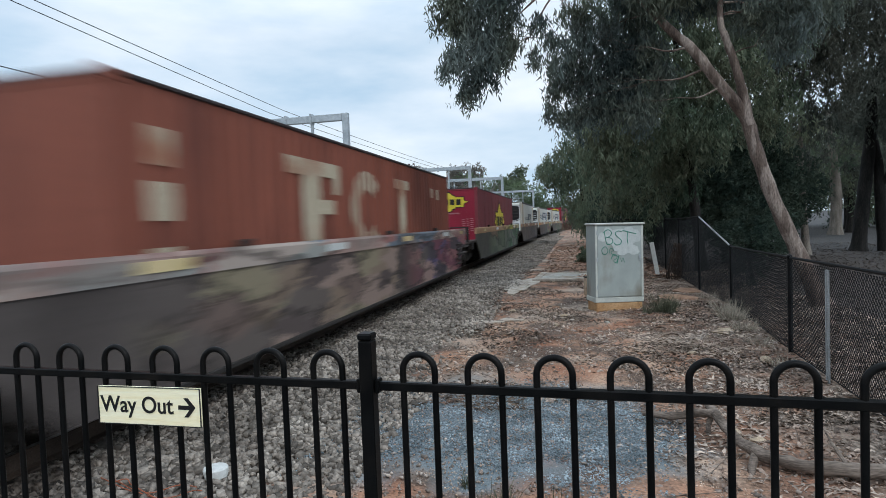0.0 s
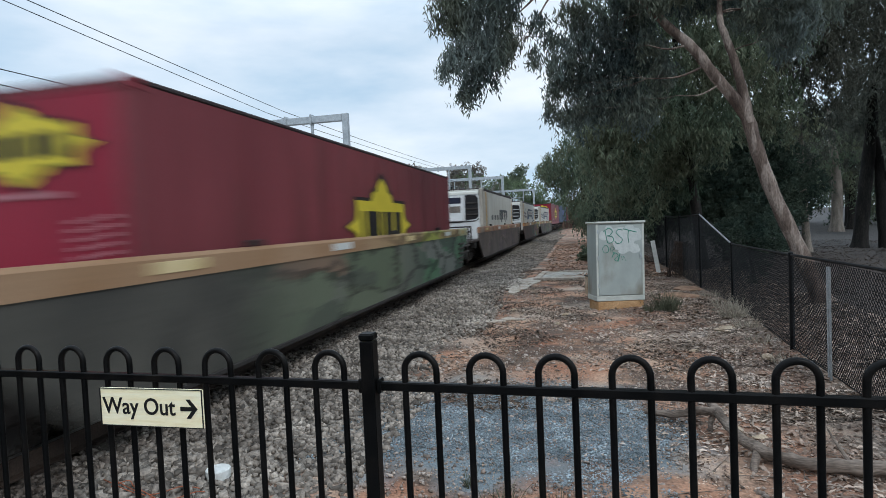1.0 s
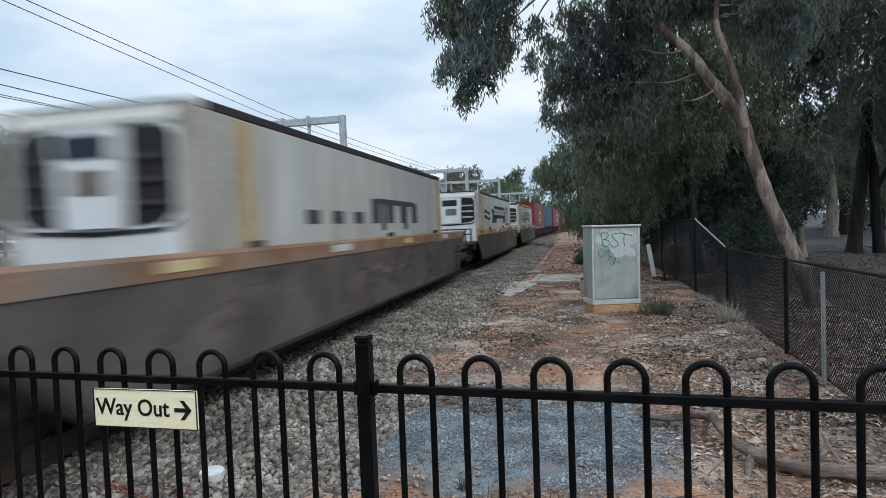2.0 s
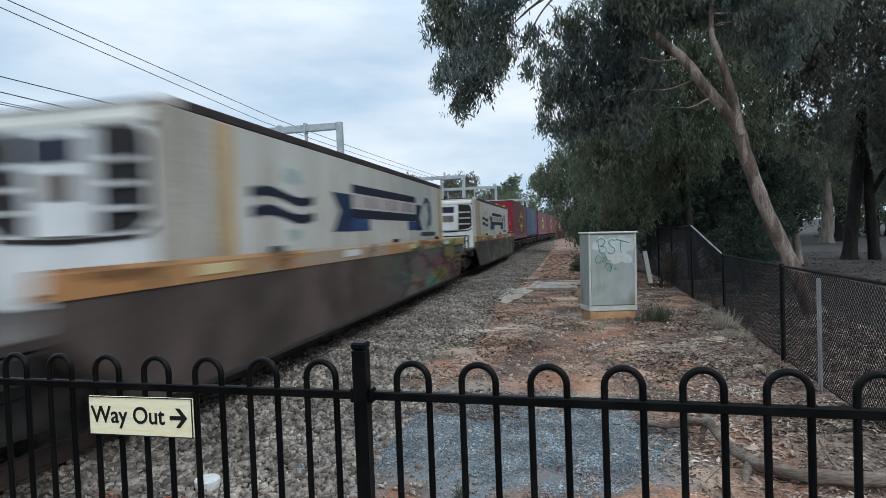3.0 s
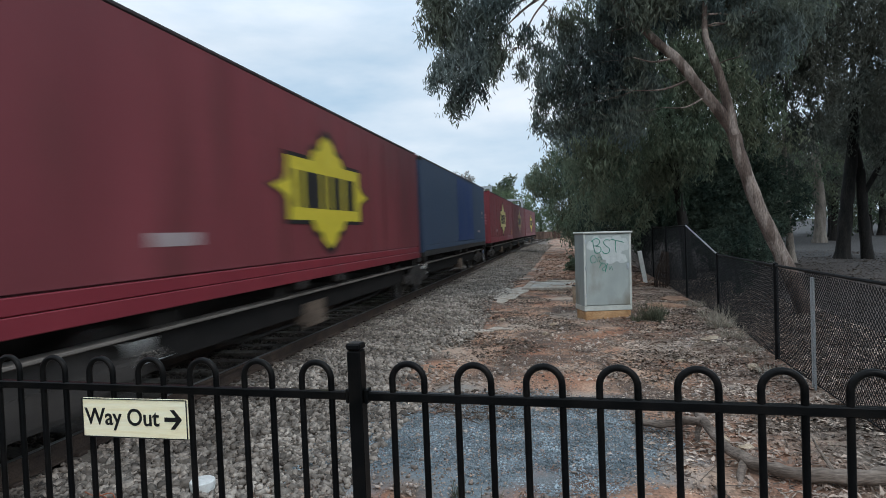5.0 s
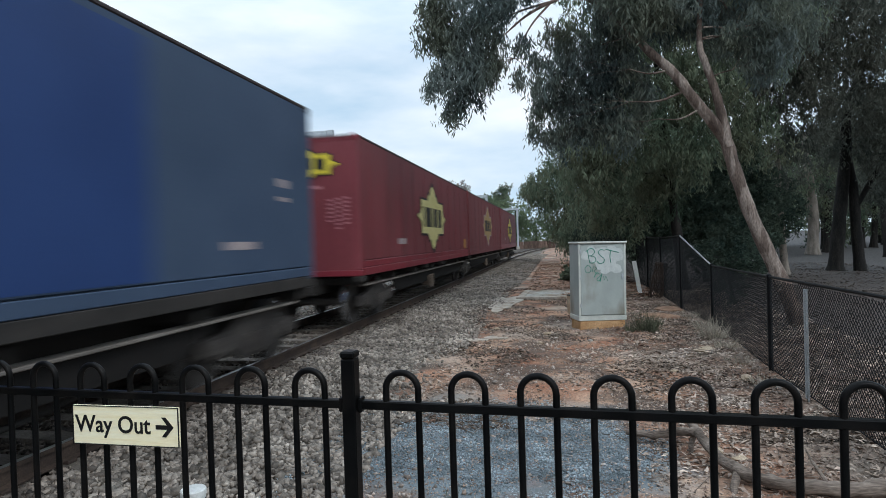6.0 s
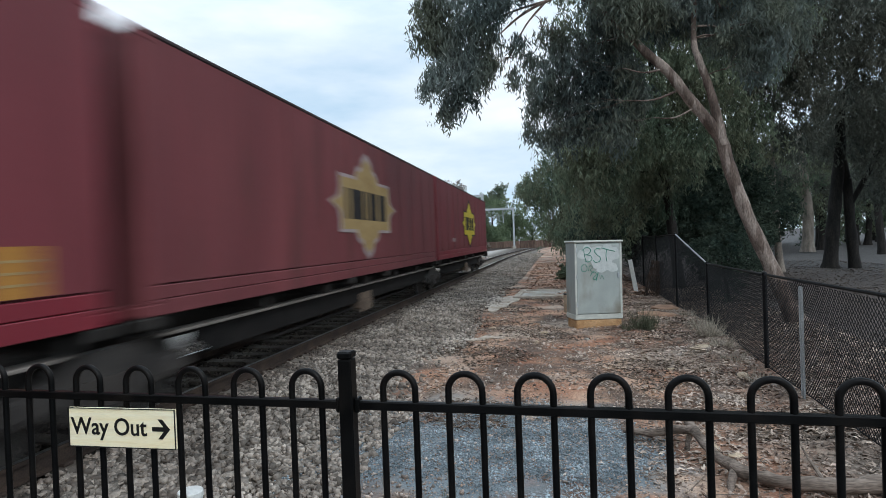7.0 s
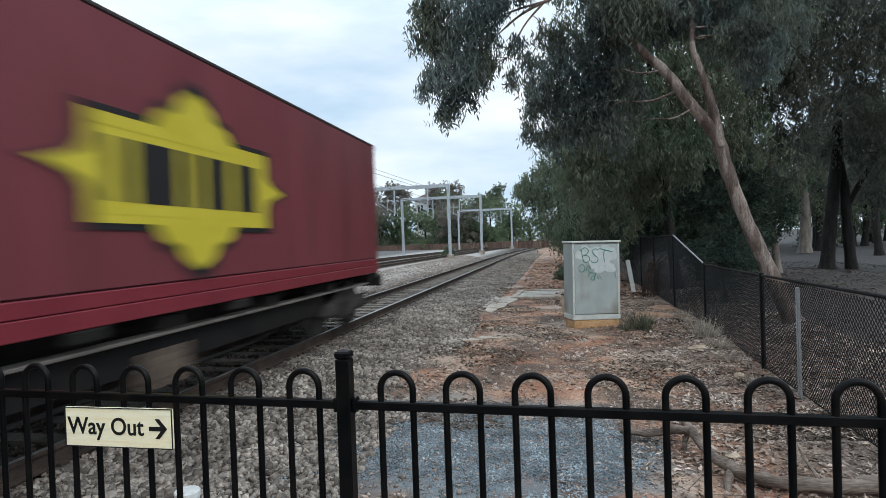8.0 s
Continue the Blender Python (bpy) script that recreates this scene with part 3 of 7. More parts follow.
def build_freight_track():
    track = thing("freight_track", "rusty rails on dusty concrete sleepers in stone ballast", "railway track", kind="structure")
    for side in (-1, 1):
        part("rail", rail_mesh(TRACK_X + side * 0.753, 0.0, bend, -14, 420, RAIL_PROFILE), [RAIL, RAIL_HEAD], track, "rusty steel rail with a worn bright head")
    g = Geo()
    g.prism([(-1.25, -0.30), (1.25, -0.30), (1.25, -0.20), (0.95, -0.172), (-0.95, -0.172), (-1.25, -0.20)], "y", -0.12, 0.12)
    me = g.mesh("sleeper", [SLEEPER])
    clip = Geo()
    for s in (-0.753, 0.753):
        for d in (-0.10, 0.10):
            clip.box(s + d - 0.028, s + d + 0.028, -0.05, 0.05, -0.174, -0.142, 0.006)
    clip_me = clip.mesh("rail_clip", [RAIL])
    y, i = -9.0, 0
    while y < 150:
        ob = new("sleeper", me)
        ob.parent = track
        ob.matrix_basis = pose(TRACK_X + bend(y), y, 0.008 * math.sin(i * 2.1), 0, 0, -math.degrees(max(0, y - 50) / 800))
        if 3 < y < 45:
            ob2 = new("rail_clip", clip_me)
            ob2.parent = ob
        y += 0.64
        i += 1
    for x, z in ((-12.0, 0.28), (-16.1, 0.28)):
        far = thing("electric_track", "brown rails of an electrified line on a raised bed", "railway track", kind="structure", group="electrified tracks")
        for side in (-1, 1):
            part("rail", rail_mesh(x + side * 0.835, z, bend_far, -10, 300, RAIL_PROFILE), [RAIL, RAIL], far)
        sl = Geo()
        for y in np.arange(-8, 170, 0.68):
            c = x + bend_far(y)
            sl.box(c - 1.25, c + 1.25, y - 0.12, y + 0.12, z - 0.3, z - 0.165)
        part("sleepers", sl, SLEEPER, far)


build_freight_track()

_ico = bmesh.new()
bmesh.ops.create_icosphere(_ico, subdivisions=1, radius=1.0)
ICO_V = np.array([v.co[:] for v in _ico.verts])
ICO_F = np.array([[v.index for v in f.verts] for f in _ico.faces])
_ico.free()
BOX_V = np.array([(x, y, z) for x in (-0.62, 0.62) for y in (-0.62, 0.62) for z in (-0.62, 0.62)])
BOX_F = np.array([(0, 1, 3), (0, 3, 2), (4, 6, 7), (4, 7, 5), (0, 4, 5), (0, 5, 1), (2, 3, 7), (2, 7, 6), (0, 2, 6), (0, 6, 4), (1, 5, 7), (1, 7, 3)])
OCT_V = np.array([(1, 0, 0), (-1, 0, 0), (0, 1, 0), (0, -1, 0), (0, 0, 1), (0, 0, -1)], float)
OCT_F = np.array([(0, 2, 4), (2, 1, 4), (1, 3, 4), (3, 0, 4), (2, 0, 5), (1, 2, 5), (3, 1, 5), (0, 3, 5)])


def random_turns(n):
    q = rng.normal(size=(n, 4))
    q /= np.linalg.norm(q, axis=1)[:, None]
    w, x, y, z = q.T
    return np.stack([1 - 2 * (y * y + z * z), 2 * (x * y - w * z), 2 * (x * z + w * y), 2 * (x * y + w * z), 1 - 2 * (x * x + z * z), 2 * (y * z - w * x), 2 * (x * z - w * y), 2 * (y * z + w * x), 1 - 2 * (x * x + y * y)], -1).reshape(n, 3, 3)


def stones(name, places, sizes, material, label, category, shape=None, flat=0.7):
    sv, sf = shape if shape else (ICO_V, ICO_F)
    n = len(places)
    v = sv[None] * (1 + rng.uniform(-0.28, 0.28, (n, len(sv), 1))) + rng.uniform(-0.22, 0.22, (n, len(sv), 3))
    v = v * rng.uniform(0.42, 1.25, (n, 1, 3))
    v = np.einsum("nij,nkj->nki", random_turns(n), v) * sizes[:, None, None]
    v[:, :, 2] *= flat
    v = v + places[:, None, :]
    f = sf[None] + (np.arange(n) * len(sv))[:, None, None]
    return tagged(new(name, raw_mesh(name, v.reshape(-1, 3), f.reshape(-1, 3), material)), label, category, kind="stuff")


def scatter(n, x0, x1, y0, y1, lift=0.0, near=1.0):
    x = rng.uniform(x0, x1, n)
    y = y0 + (y1 - y0) * rng.uniform(0, 1, n) ** near
    return np.stack([x, y, land(x, y) + lift], -1)


def build_ballast():
    a = scatter(30000, -4.3, -1.7, 2.3, 30, 0.012, 1.5)
    keep = rng.uniform(0, 1, len(a)) < smooth_step(-1.5, -2.5, a[:, 0] + 0.35 * np.sin(a[:, 1] * 0.9))
    a = a[keep]
    b = scatter(15000, -7.2, -3.7, 3, 40, 0.012, 1.4)
    c = np.concatenate([a, b])
    oily = rng.uniform(0, 1, len(c)) < smooth_step(-3.6, -4.2, c[:, 0] + 0.15 * np.sin(c[:, 1] * 1.7)) * smooth_step(-7.4, -6.6, c[:, 0])
    d = c[oily]
    stones("track_ballast", d, rng.uniform(0.020, 0.054, len(d)), TRACK_BALLAST, "dark ballast stones stained with brake dust between the rails", "ballast", (BOX_V, BOX_F), 0.85)
    c = c[~oily]
    stones("ballast", c, rng.uniform(0.018, 0.056, len(c)), BALLAST, "loose grey-brown crushed ballast stones beside the rails", "ballast", (BOX_V, BOX_F), 0.85)
    cess = scatter(7000, -9.8, -6.6, 12, 62, 0.015)
    cess[:, 0] += np.maximum(0, cess[:, 1] - 50) ** 2 / 1600
    stones("cess_gravel", cess, rng.uniform(0.03, 0.06, len(cess)), PEBBLE, "pale gravel between the two railway lines", "gravel", (OCT_V, OCT_F))
    far = scatter(9000, -4.3, -1.6, 28, 75, 0.02)
    far[:, 0] += np.maximum(0, far[:, 1] - 50) ** 2 / 1600
    stones("far_ballast", far, rng.uniform(0.035, 0.06, len(far)), BALLAST, "grey ballast shoulder further along the line", "ballast", (OCT_V, OCT_F))


build_ballast()


# ---- overhead line ----
def gantry(y, x_right, x_left, top, base, leg_left, label):
    t = thing("overhead_gantry", label, "gantry", pose(0, y, 0), group="overhead line gantries")
    g = Geo().box(x_right - 0.14, x_right + 0.14, -0.12, 0.12, base - 0.3, top, 0.015)
    part("mast", g, STEEL_GALV, t)
    g = Geo().box(x_left, x_right - 0.142, -0.13, 0.13, top - 0.34, top - 0.02, 0.015)
    part("beam", g, STEEL_GALV, t)
    part("base_plate", Geo().box(x_right - 0.3, x_right + 0.3, -0.3, 0.3, base - 0.35, base + 0.12, 0.02), CONCRETE, t)
    if leg_left:
        part("mast", Geo().box(x_left - 0.28, x_left - 0.002, -0.12, 0.12, base - 0.3, top, 0.015), STEEL_GALV, t)
    for x in ((-12.0 + bend_far(y), -15.2 + bend_far(y))):
        d = part("dropper", Geo().box(x - 0.06, x + 0.06, -0.06, 0.06, top - 2.6, top - 0.345, 0.01), STEEL_GALV, t)
        arm = Geo()
        arm.tube([(x - 0.06, 0, top - 1.35), (x - 0.75, 0, top - 1.35)], 0.035, 6)
        arm.tube([(x - 0.72, 0, top - 1.0), (x - 0.72, 0, top - 2.3)], 0.04, 6)
        arm.tube([(x - 0.06, 0, top - 2.45), (x - 0.75, 0, top - 2.05), (x - 1.7, 0, top - 1.45)], 0.03, 6)
        arm.tube([(x - 0.75, 0, top - 1.35), (x - 1.75, 0, top - 1.4)], 0.025, 6)
        part("cantilever_arm", arm, STEEL_GALV, d)
        ins = Geo()
        for k in range(5):
            ins.tube([(x - 0.2 - k * 0.08, 0, top - 1.35), (x - 0.235 - k * 0.08, 0, top - 1.35)], [0.075, 0.05], 8)
        part("insulator", ins, STEEL_GALV, d, "ribbed grey insulator")
    for x in (x_right - 1.7, x_right - 3.0, x_left + 0.8):
        part("clamp", Geo().box(x - 0.05, x + 0.05, -0.17, 0.17, top - 0.42, top + 0.07, 0.01), STEEL_GALV, t)
    return t


gantry(26.0, -10.29, -17.65, 7.05, 0.0, False, "grey steel cantilever gantry over the electrified line")
for gy, gx, gl, gb in ((54.0, -9.4, -19.0, 0.35), (69.0, -8.2, -17.6, 0.35), (101.0, -6.8, -15.8, 0.35), (136.0, -8.0, -14.1, 0.35), (170.0, -5.9, -9.9, 0.35), (205.0, 0.5, -8.0, 0.35)):
    gantry(gy, gx, gl, 7.05, gb, True, "grey steel portal gantry astride the electrified line")


def wire(points, r, label):
    g = Geo().tube(points, r, 5, False)
    return solid("overhead_wire", g, WIRE, label, "wire", "overhead wires")


def sag(x0, y0, z0, x1, y1, z1, drop=0.5, n=14):
    return [(x0 + (x1 - x0) * k / n, y0 + (y1 - y0) * k / n, z0 + (z1 - z0) * k / n - drop * 4 * (k / n) * (1 - k / n)) for k in range(n + 1)]


for wx, wz, d, back in ((-13.4, 7.40, 0.16, 2.15), (-14.22, 7.38, 0.18, 2.75), (-13.7, 5.65, 0.05, 0), (-13.7, 6.4, 0.5, 0), (-16.9, 5.65, 0.05, 0), (-16.9, 6.5, 0.5, 0), (-18.55, 6.85, 0.3, 0)):
    wire(sag(wx, -24, wz + back, wx, 26, wz, d), 0.014, "thin dark overhead wire slung between gantries")
    wire(sag(wx, 26, wz, wx + 0.6, 54, wz, d * 0.4) + sag(wx + 0.6, 54, wz, wx + 1.7, 69, wz, d * 0.3)[1:] + sag(wx + 1.7, 69, wz, wx + 3.4, 101, wz, d * 0.3)[1:] + sag(wx + 3.4, 101, wz, wx + 6, 132, wz, d * 0.3)[1:], 0.016, "thin dark overhead wire slung between gantries")


# ---- platform fence with loop tops ----
def fence_y(x):
    return 1.948 - 0.055 * (x + 0.735)


def build_loop_fence():
    f = thing("loop_top_fence", "black powder-coated steel fence with loop tops", "fence", pose(-0.718, fence_y(-0.718), 0, 0, 0, math.degrees(math.atan(-0.055))))
    post = Geo().box(-0.0325, 0.0175, -0.0325, 0.0175, 0.0, 1.285, 0.004)
    cap = Geo().box(-0.0345, 0.0195, -0.0345, 0.0195, 1.287, 1.312, 0.006)
    for x in (-2.46, 0.0, 2.44):
        p = part("post", post, BLACK_PAINT, f)
        p.location.x = x
        c = part("post_cap", cap, BLACK_PAINT, p)
    for x0, x1 in ((-2.440, -0.035), (0.020, 2.404)):
        for z in (1.108, 0.09):
            part("rail", Geo().box(x0, x1, -0.0135, 0.0135, z, z + 0.031, 0.004), BLACK_PAINT, f)
    loop = Geo()
    r = 0.0575
    path = [(-r, 0, 0.05), (-r, 0, 0.6), (-r, 0, 1.18)] + [(-r * math.cos(a), 0, 1.18 + r * math.sin(a)) for a in np.linspace(0.2, math.pi - 0.2, 13)] + [(r, 0, 1.18), (r, 0, 0.6), (r, 0, 0.05)]
    loop.tube(path, 0.0115, 10)
    me = loop.mesh("loop_bar", [BLACK_PAINT], True)
    xs = [0.178 + 0.231 * k for k in range(10)] + [-0.168 - 0.236 * k for k in range(10)]
    for x in xs:
        b = part("loop_bar", me, None, f)
        b.location.x = x
    for a in (-0.050, 0.019):
        part("bracket", Geo().box(a, a + 0.016, -0.020, 0.020, 1.098, 1.149, 0.004), BLACK_PAINT, f)


build_loop_fence()


def text_mesh(body, size, depth, bold=0.0):
    cu = bpy.data.curves.new("lettering", "FONT")
    cu.body, cu.size, cu.extrude, cu.offset = body, size, depth, bold
    cu.resolution_u = 4
    tmp = bpy.data.objects.new("lettering", cu)
    scene.collection.objects.link(tmp)
    dg = bpy.context.evaluated_depsgraph_get()
    me = bpy.data.meshes.new_from_object(tmp.evaluated_get(dg))
    bpy.data.objects.remove(tmp)
    return me


def build_sign():
    s = thing("way_out_sign", "cream Way Out sign with a black arrow, fixed to the fence", "sign", pose(-1.641, 1.958, 1.0175, 0, 0, -0.7))
    part("panel", Geo().box(-0.233, 0.233, -0.006, 0.004, -0.0755, 0.0755, 0.003), SIGN_FACE, s)
    edge = Geo()
    for a in (-0.233, 0.229):
        edge.box(a, a + 0.004, -0.009, -0.0062, -0.0755, 0.0755)
    for a in (-0.0755, 0.0725):
        edge.box(-0.2285, 0.2285, -0.009, -0.0062, a, a + 0.003)
    part("edge_line", edge, SIGN_INK, s, "thin dark border line")
    me = text_mesh("Way Out", 0.092, 0.0008, 0.0012)
    me.materials.clear()
    me.materials.append(SIGN_INK)
    t = part("lettering", me, None, s, "black Way Out lettering")
    xs = [v.co.x for v in me.vertices]
    k = 0.333 / (max(xs) - min(xs))
    t.matrix_basis = Matrix.Translation((-0.221 - min(xs) * k, -0.0075, -0.026)) @ Euler((radians(90), 0, 0)).to_matrix().to_4x4() @ Matrix.Diagonal((k, 1.0, 1, 1))
    arrow = Geo()
    arrow.prism([(0.135, -0.008), (0.184, -0.008), (0.160, -0.037), (0.178, -0.037), (0.210, 0.0), (0.178, 0.037), (0.160, 0.037), (0.184, 0.008), (0.135, 0.008)], "y", -0.0085, -0.0065)
    part("arrow", arrow, SIGN_INK, s, "black arrow")
    for a in (-0.19, 0.19):
        part("bracket", Geo().box(a - 0.012, a + 0.012, 0.005, 0.022, -0.075, 0.074), BLACK_PAINT, s)


build_sign()


# ---- relay cabinet ----
def build_cabinet():
    c = thing("relay_cabinet", "grey-green steel relay cabinet with green graffiti on a rusty plinth", "cabinet", pose(0.39, 12.98, -0.288, 0, 0.8, 17))
    w, d = 1.06, 0.62
    part("plinth", Geo().box(0.02, w - 0.02, 0.02, d - 0.02, -0.12, 0.155, 0.02), CABINET_BASE, c, "rusty orange concrete plinth")
    part("body", Geo().box(0.0, w, 0.022, d, 0.157, 1.83, 0.012), CABINET, c)
    part("skirt", Geo().box(-0.006, w + 0.006, 0.012, d + 0.006, 0.16, 0.27, 0.008), CABINET_RIM, c, "pale steel skirt")
    part("roof", Geo().box(-0.025, w + 0.025, -0.03, d + 0.03, 1.832, 1.875, 0.012), CABINET_RIM, c, "pale overhanging roof lip")
    door = part("door", Geo().box(0.045, w - 0.045, 0.0, 0.0215, 0.285, 1.80, 0.008), CABINET, c)
    part("door_handle", Geo().tube([(w - 0.09, -0.035, 1.12), (w - 0.09, -0.004, 1.12)], [0.02, 0.014], 8).box(w - 0.11, w - 0.07, -0.012, -0.0005, 1.06, 1.18, 0.004), STEEL_GALV, door, "small silver handle")
    for z in (0.45, 1.05, 1.62):
        part("hinge", Geo().tube([(0.036, -0.006, z), (0.036, -0.006, z + 0.09)], 0.012, 8), STEEL_GALV, door)
    for a in (0.003, w - 0.042):
        part("door_jamb", Geo().box(a, a + 0.039, 0.004, 0.0215, 0.275, 1.828), CABINET_RIM, c, "pale door jamb")

    def stroke(g, pts, r=0.0085):
        g.tube([(x, -0.0035, z) for x, z in pts], r, 6)

    def smooth(pts, n=6):
        out = []
        for i in range(len(pts) - 1):
            p0, p1, p2, p3 = pts[max(i - 1, 0)], pts[i], pts[i + 1], pts[min(i + 2, len(pts) - 1)]
            for k in range(n):
                t = k / n
                out.append(tuple(0.5 * (2 * b + (-a + e) * t + (2 * a - 5 * b + 4 * e - q) * t * t + (-a + 3 * b - 3 * e + q) * t ** 3) for a, b, e, q in zip(p0, p1, p2, p3)))
        return out + [pts[-1]]

    patch = Geo()
    for px, pz, rx, rz, seed in ((0.62, 1.52, 0.34, 0.22, 1), (0.78, 1.66, 0.17, 0.13, 2), (0.72, 1.32, 0.22, 0.15, 3), (0.25, 1.60, 0.16, 0.16, 4)):
        ring = [(px + rx * (1 + 0.25 * math.sin(3 * a + seed) + 0.12 * math.sin(7 * a + 2 * seed)) * math.cos(a), pz + rz * (1 + 0.25 * math.sin(3 * a + seed) + 0.12 * math.sin(5 * a)) * math.sin(a)) for a in np.linspace(0, 2 * math.pi, 28)[:-1]]
        patch.prism([(min(max(u, 0.06), w - 0.06), min(v, 1.78)) for u, v in ring], "y", -0.0004 * seed - 0.0006, -0.0002)
    part("overpaint", patch, BUFF_PAINT, door, "pale blotchy overpaint")
    g = Geo()
    stroke(g, smooth([(0.20, 1.70), (0.22, 1.55), (0.25, 1.42)]))
    stroke(g, smooth([(0.16, 1.66), (0.28, 1.73), (0.36, 1.66), (0.30, 1.58), (0.24, 1.57), (0.36, 1.54), (0.38, 1.46), (0.30, 1.41), (0.24, 1.43)]))
    stroke(g, smooth([(0.58, 1.68), (0.50, 1.70), (0.44, 1.64), (0.50, 1.56), (0.57, 1.50), (0.55, 1.42), (0.46, 1.40), (0.41, 1.45)]))
    stroke(g, smooth([(0.60, 1.71), (0.74, 1.67), (0.90, 1.63)]))
    stroke(g, smooth([(0.72, 1.68), (0.70, 1.55), (0.72, 1.41)]))
    stroke(g, smooth([(0.20, 1.37), (0.14, 1.30), (0.17, 1.21), (0.25, 1.22), (0.27, 1.30), (0.22, 1.37)]), 0.006)
    stroke(g, smooth([(0.30, 1.22), (0.33, 1.33), (0.40, 1.29), (0.34, 1.24), (0.42, 1.17)]), 0.006)
    part("graffiti_tag", g, GREEN_SPRAY, door, "green sprayed letters BST and scribble")
    g = Geo()
    stroke(g, smooth([(0.34, 1.10), (0.40, 1.20), (0.48, 1.14), (0.40, 1.06), (0.46, 1.03), (0.52, 1.19), (0.47, 1.0)]), 0.007)
    stroke(g, smooth([(0.55, 1.12), (0.57, 1.04), (0.60, 1.12), (0.64, 1.02)]), 0.004)
    part("scribble", g, GREEN_SPRAY, door, "small green scribble")


build_cabinet()


# ---- freight train: dimensions along the line are taken from the rear end, forward is negative ----
def rear_at(t):
    """Where the last wagon's end stands along the line at t seconds."""
    return 12.86 + 19.4 * (8.0 - t) + 0.13 * (64.0 - t * t)


def on_line(s):
    slope = max(0.0, s - 50.0) / 800.0
    return pose(TRACK_X + bend(s), s, 0.0, 0, 0, -math.degrees(math.atan(slope)))


MOVING = []   # (thing, offset along the train)
WHEELS = []   # wheelsets that turn


def wheelset(parent, y):
    g = Geo()
    g.tube([(-0.70, 0, 0), (0.70, 0, 0)], 0.075, 10)
    for s in (-1, 1):
        x = s * 0.753
        g.tube([(x - s * 0.09, 0, 0), (x - s * 0.055, 0, 0), (x - s * 0.05, 0, 0), (x + s * 0.045, 0, 0)], [0.485, 0.485, 0.46, 0.455], 22)
        g.tube([(x + s * 0.046, 0, 0), (x + s * 0.055, 0, 0)], [0.16, 0.14], 12)
        for k in range(5):
            a = k * 1.2566
            g.box(x + s * 0.05 - 0.006, x + s * 0.05 + 0.006, math.cos(a) * 0.26 - 0.05, math.cos(a) * 0.26 + 0.05, math.sin(a) * 0.26 - 0.05, math.sin(a) * 0.26 + 0.05)
    w = part("wheelset", g, BOGIE, parent, "dark steel wheels on an axle", True)
    w.location = (0, y, 0.46)
    for s in (-1, 1):
        part("tread", Geo().tube([(s * 0.705, 0, 0), (s * 0.795, 0, 0)], [0.463, 0.458], 40), TREAD, w, "bright worn wheel tread", True)
    WHEELS.append((w, y))
    return w


def bogie(parent, y):
    """A two-axle bogie: side frames, bolster, axle boxes and its wheelsets."""
    for s in (-1, 1):
        x = s * 0.99
        g = Geo()
        prof = [(y - 1.22, 0.40), (y - 1.18, 0.60), (y - 0.72, 0.64), (y - 0.42, 0.80), (y + 0.42, 0.80), (y + 0.72, 0.64), (y + 1.18, 0.60), (y + 1.22, 0.40), (y + 0.70, 0.42), (y + 0.40, 0.24), (y - 0.40, 0.24), (y - 0.70, 0.42)]
        g.prism(prof, "x", x - 0.06, x + 0.06)
        frame_side = part("bogie_side", g, BOGIE, parent)
        for d in (-0.91, 0.91):
            box = Geo().box(x - 0.09, x + 0.09, y + d - 0.15, y + d + 0.15, 0.33, 0.58, 0.03)
            part("axle_box", box, BOGIE, frame_side)
            part("axle_cap", Geo().tube([(x + s * 0.092, y + d, 0.46), (x + s * 0.13, y + d, 0.46)], [0.10, 0.085], 10), BOGIE, frame_side)
        for d in (-0.2, 0.0, 0.2):
            part("spring", Geo().tube([(x + s * 0.07, y + d, 0.30), (x + s * 0.07, y + d, 0.56)], 0.07, 8), BOGIE, frame_side)
    part("bolster", Geo().box(-0.92, 0.92, y - 0.22, y + 0.22, 0.42, 0.74, 0.03), UNDER, parent)
    wheelset(parent, y - 0.91)
    wheelset(parent, y + 0.91)


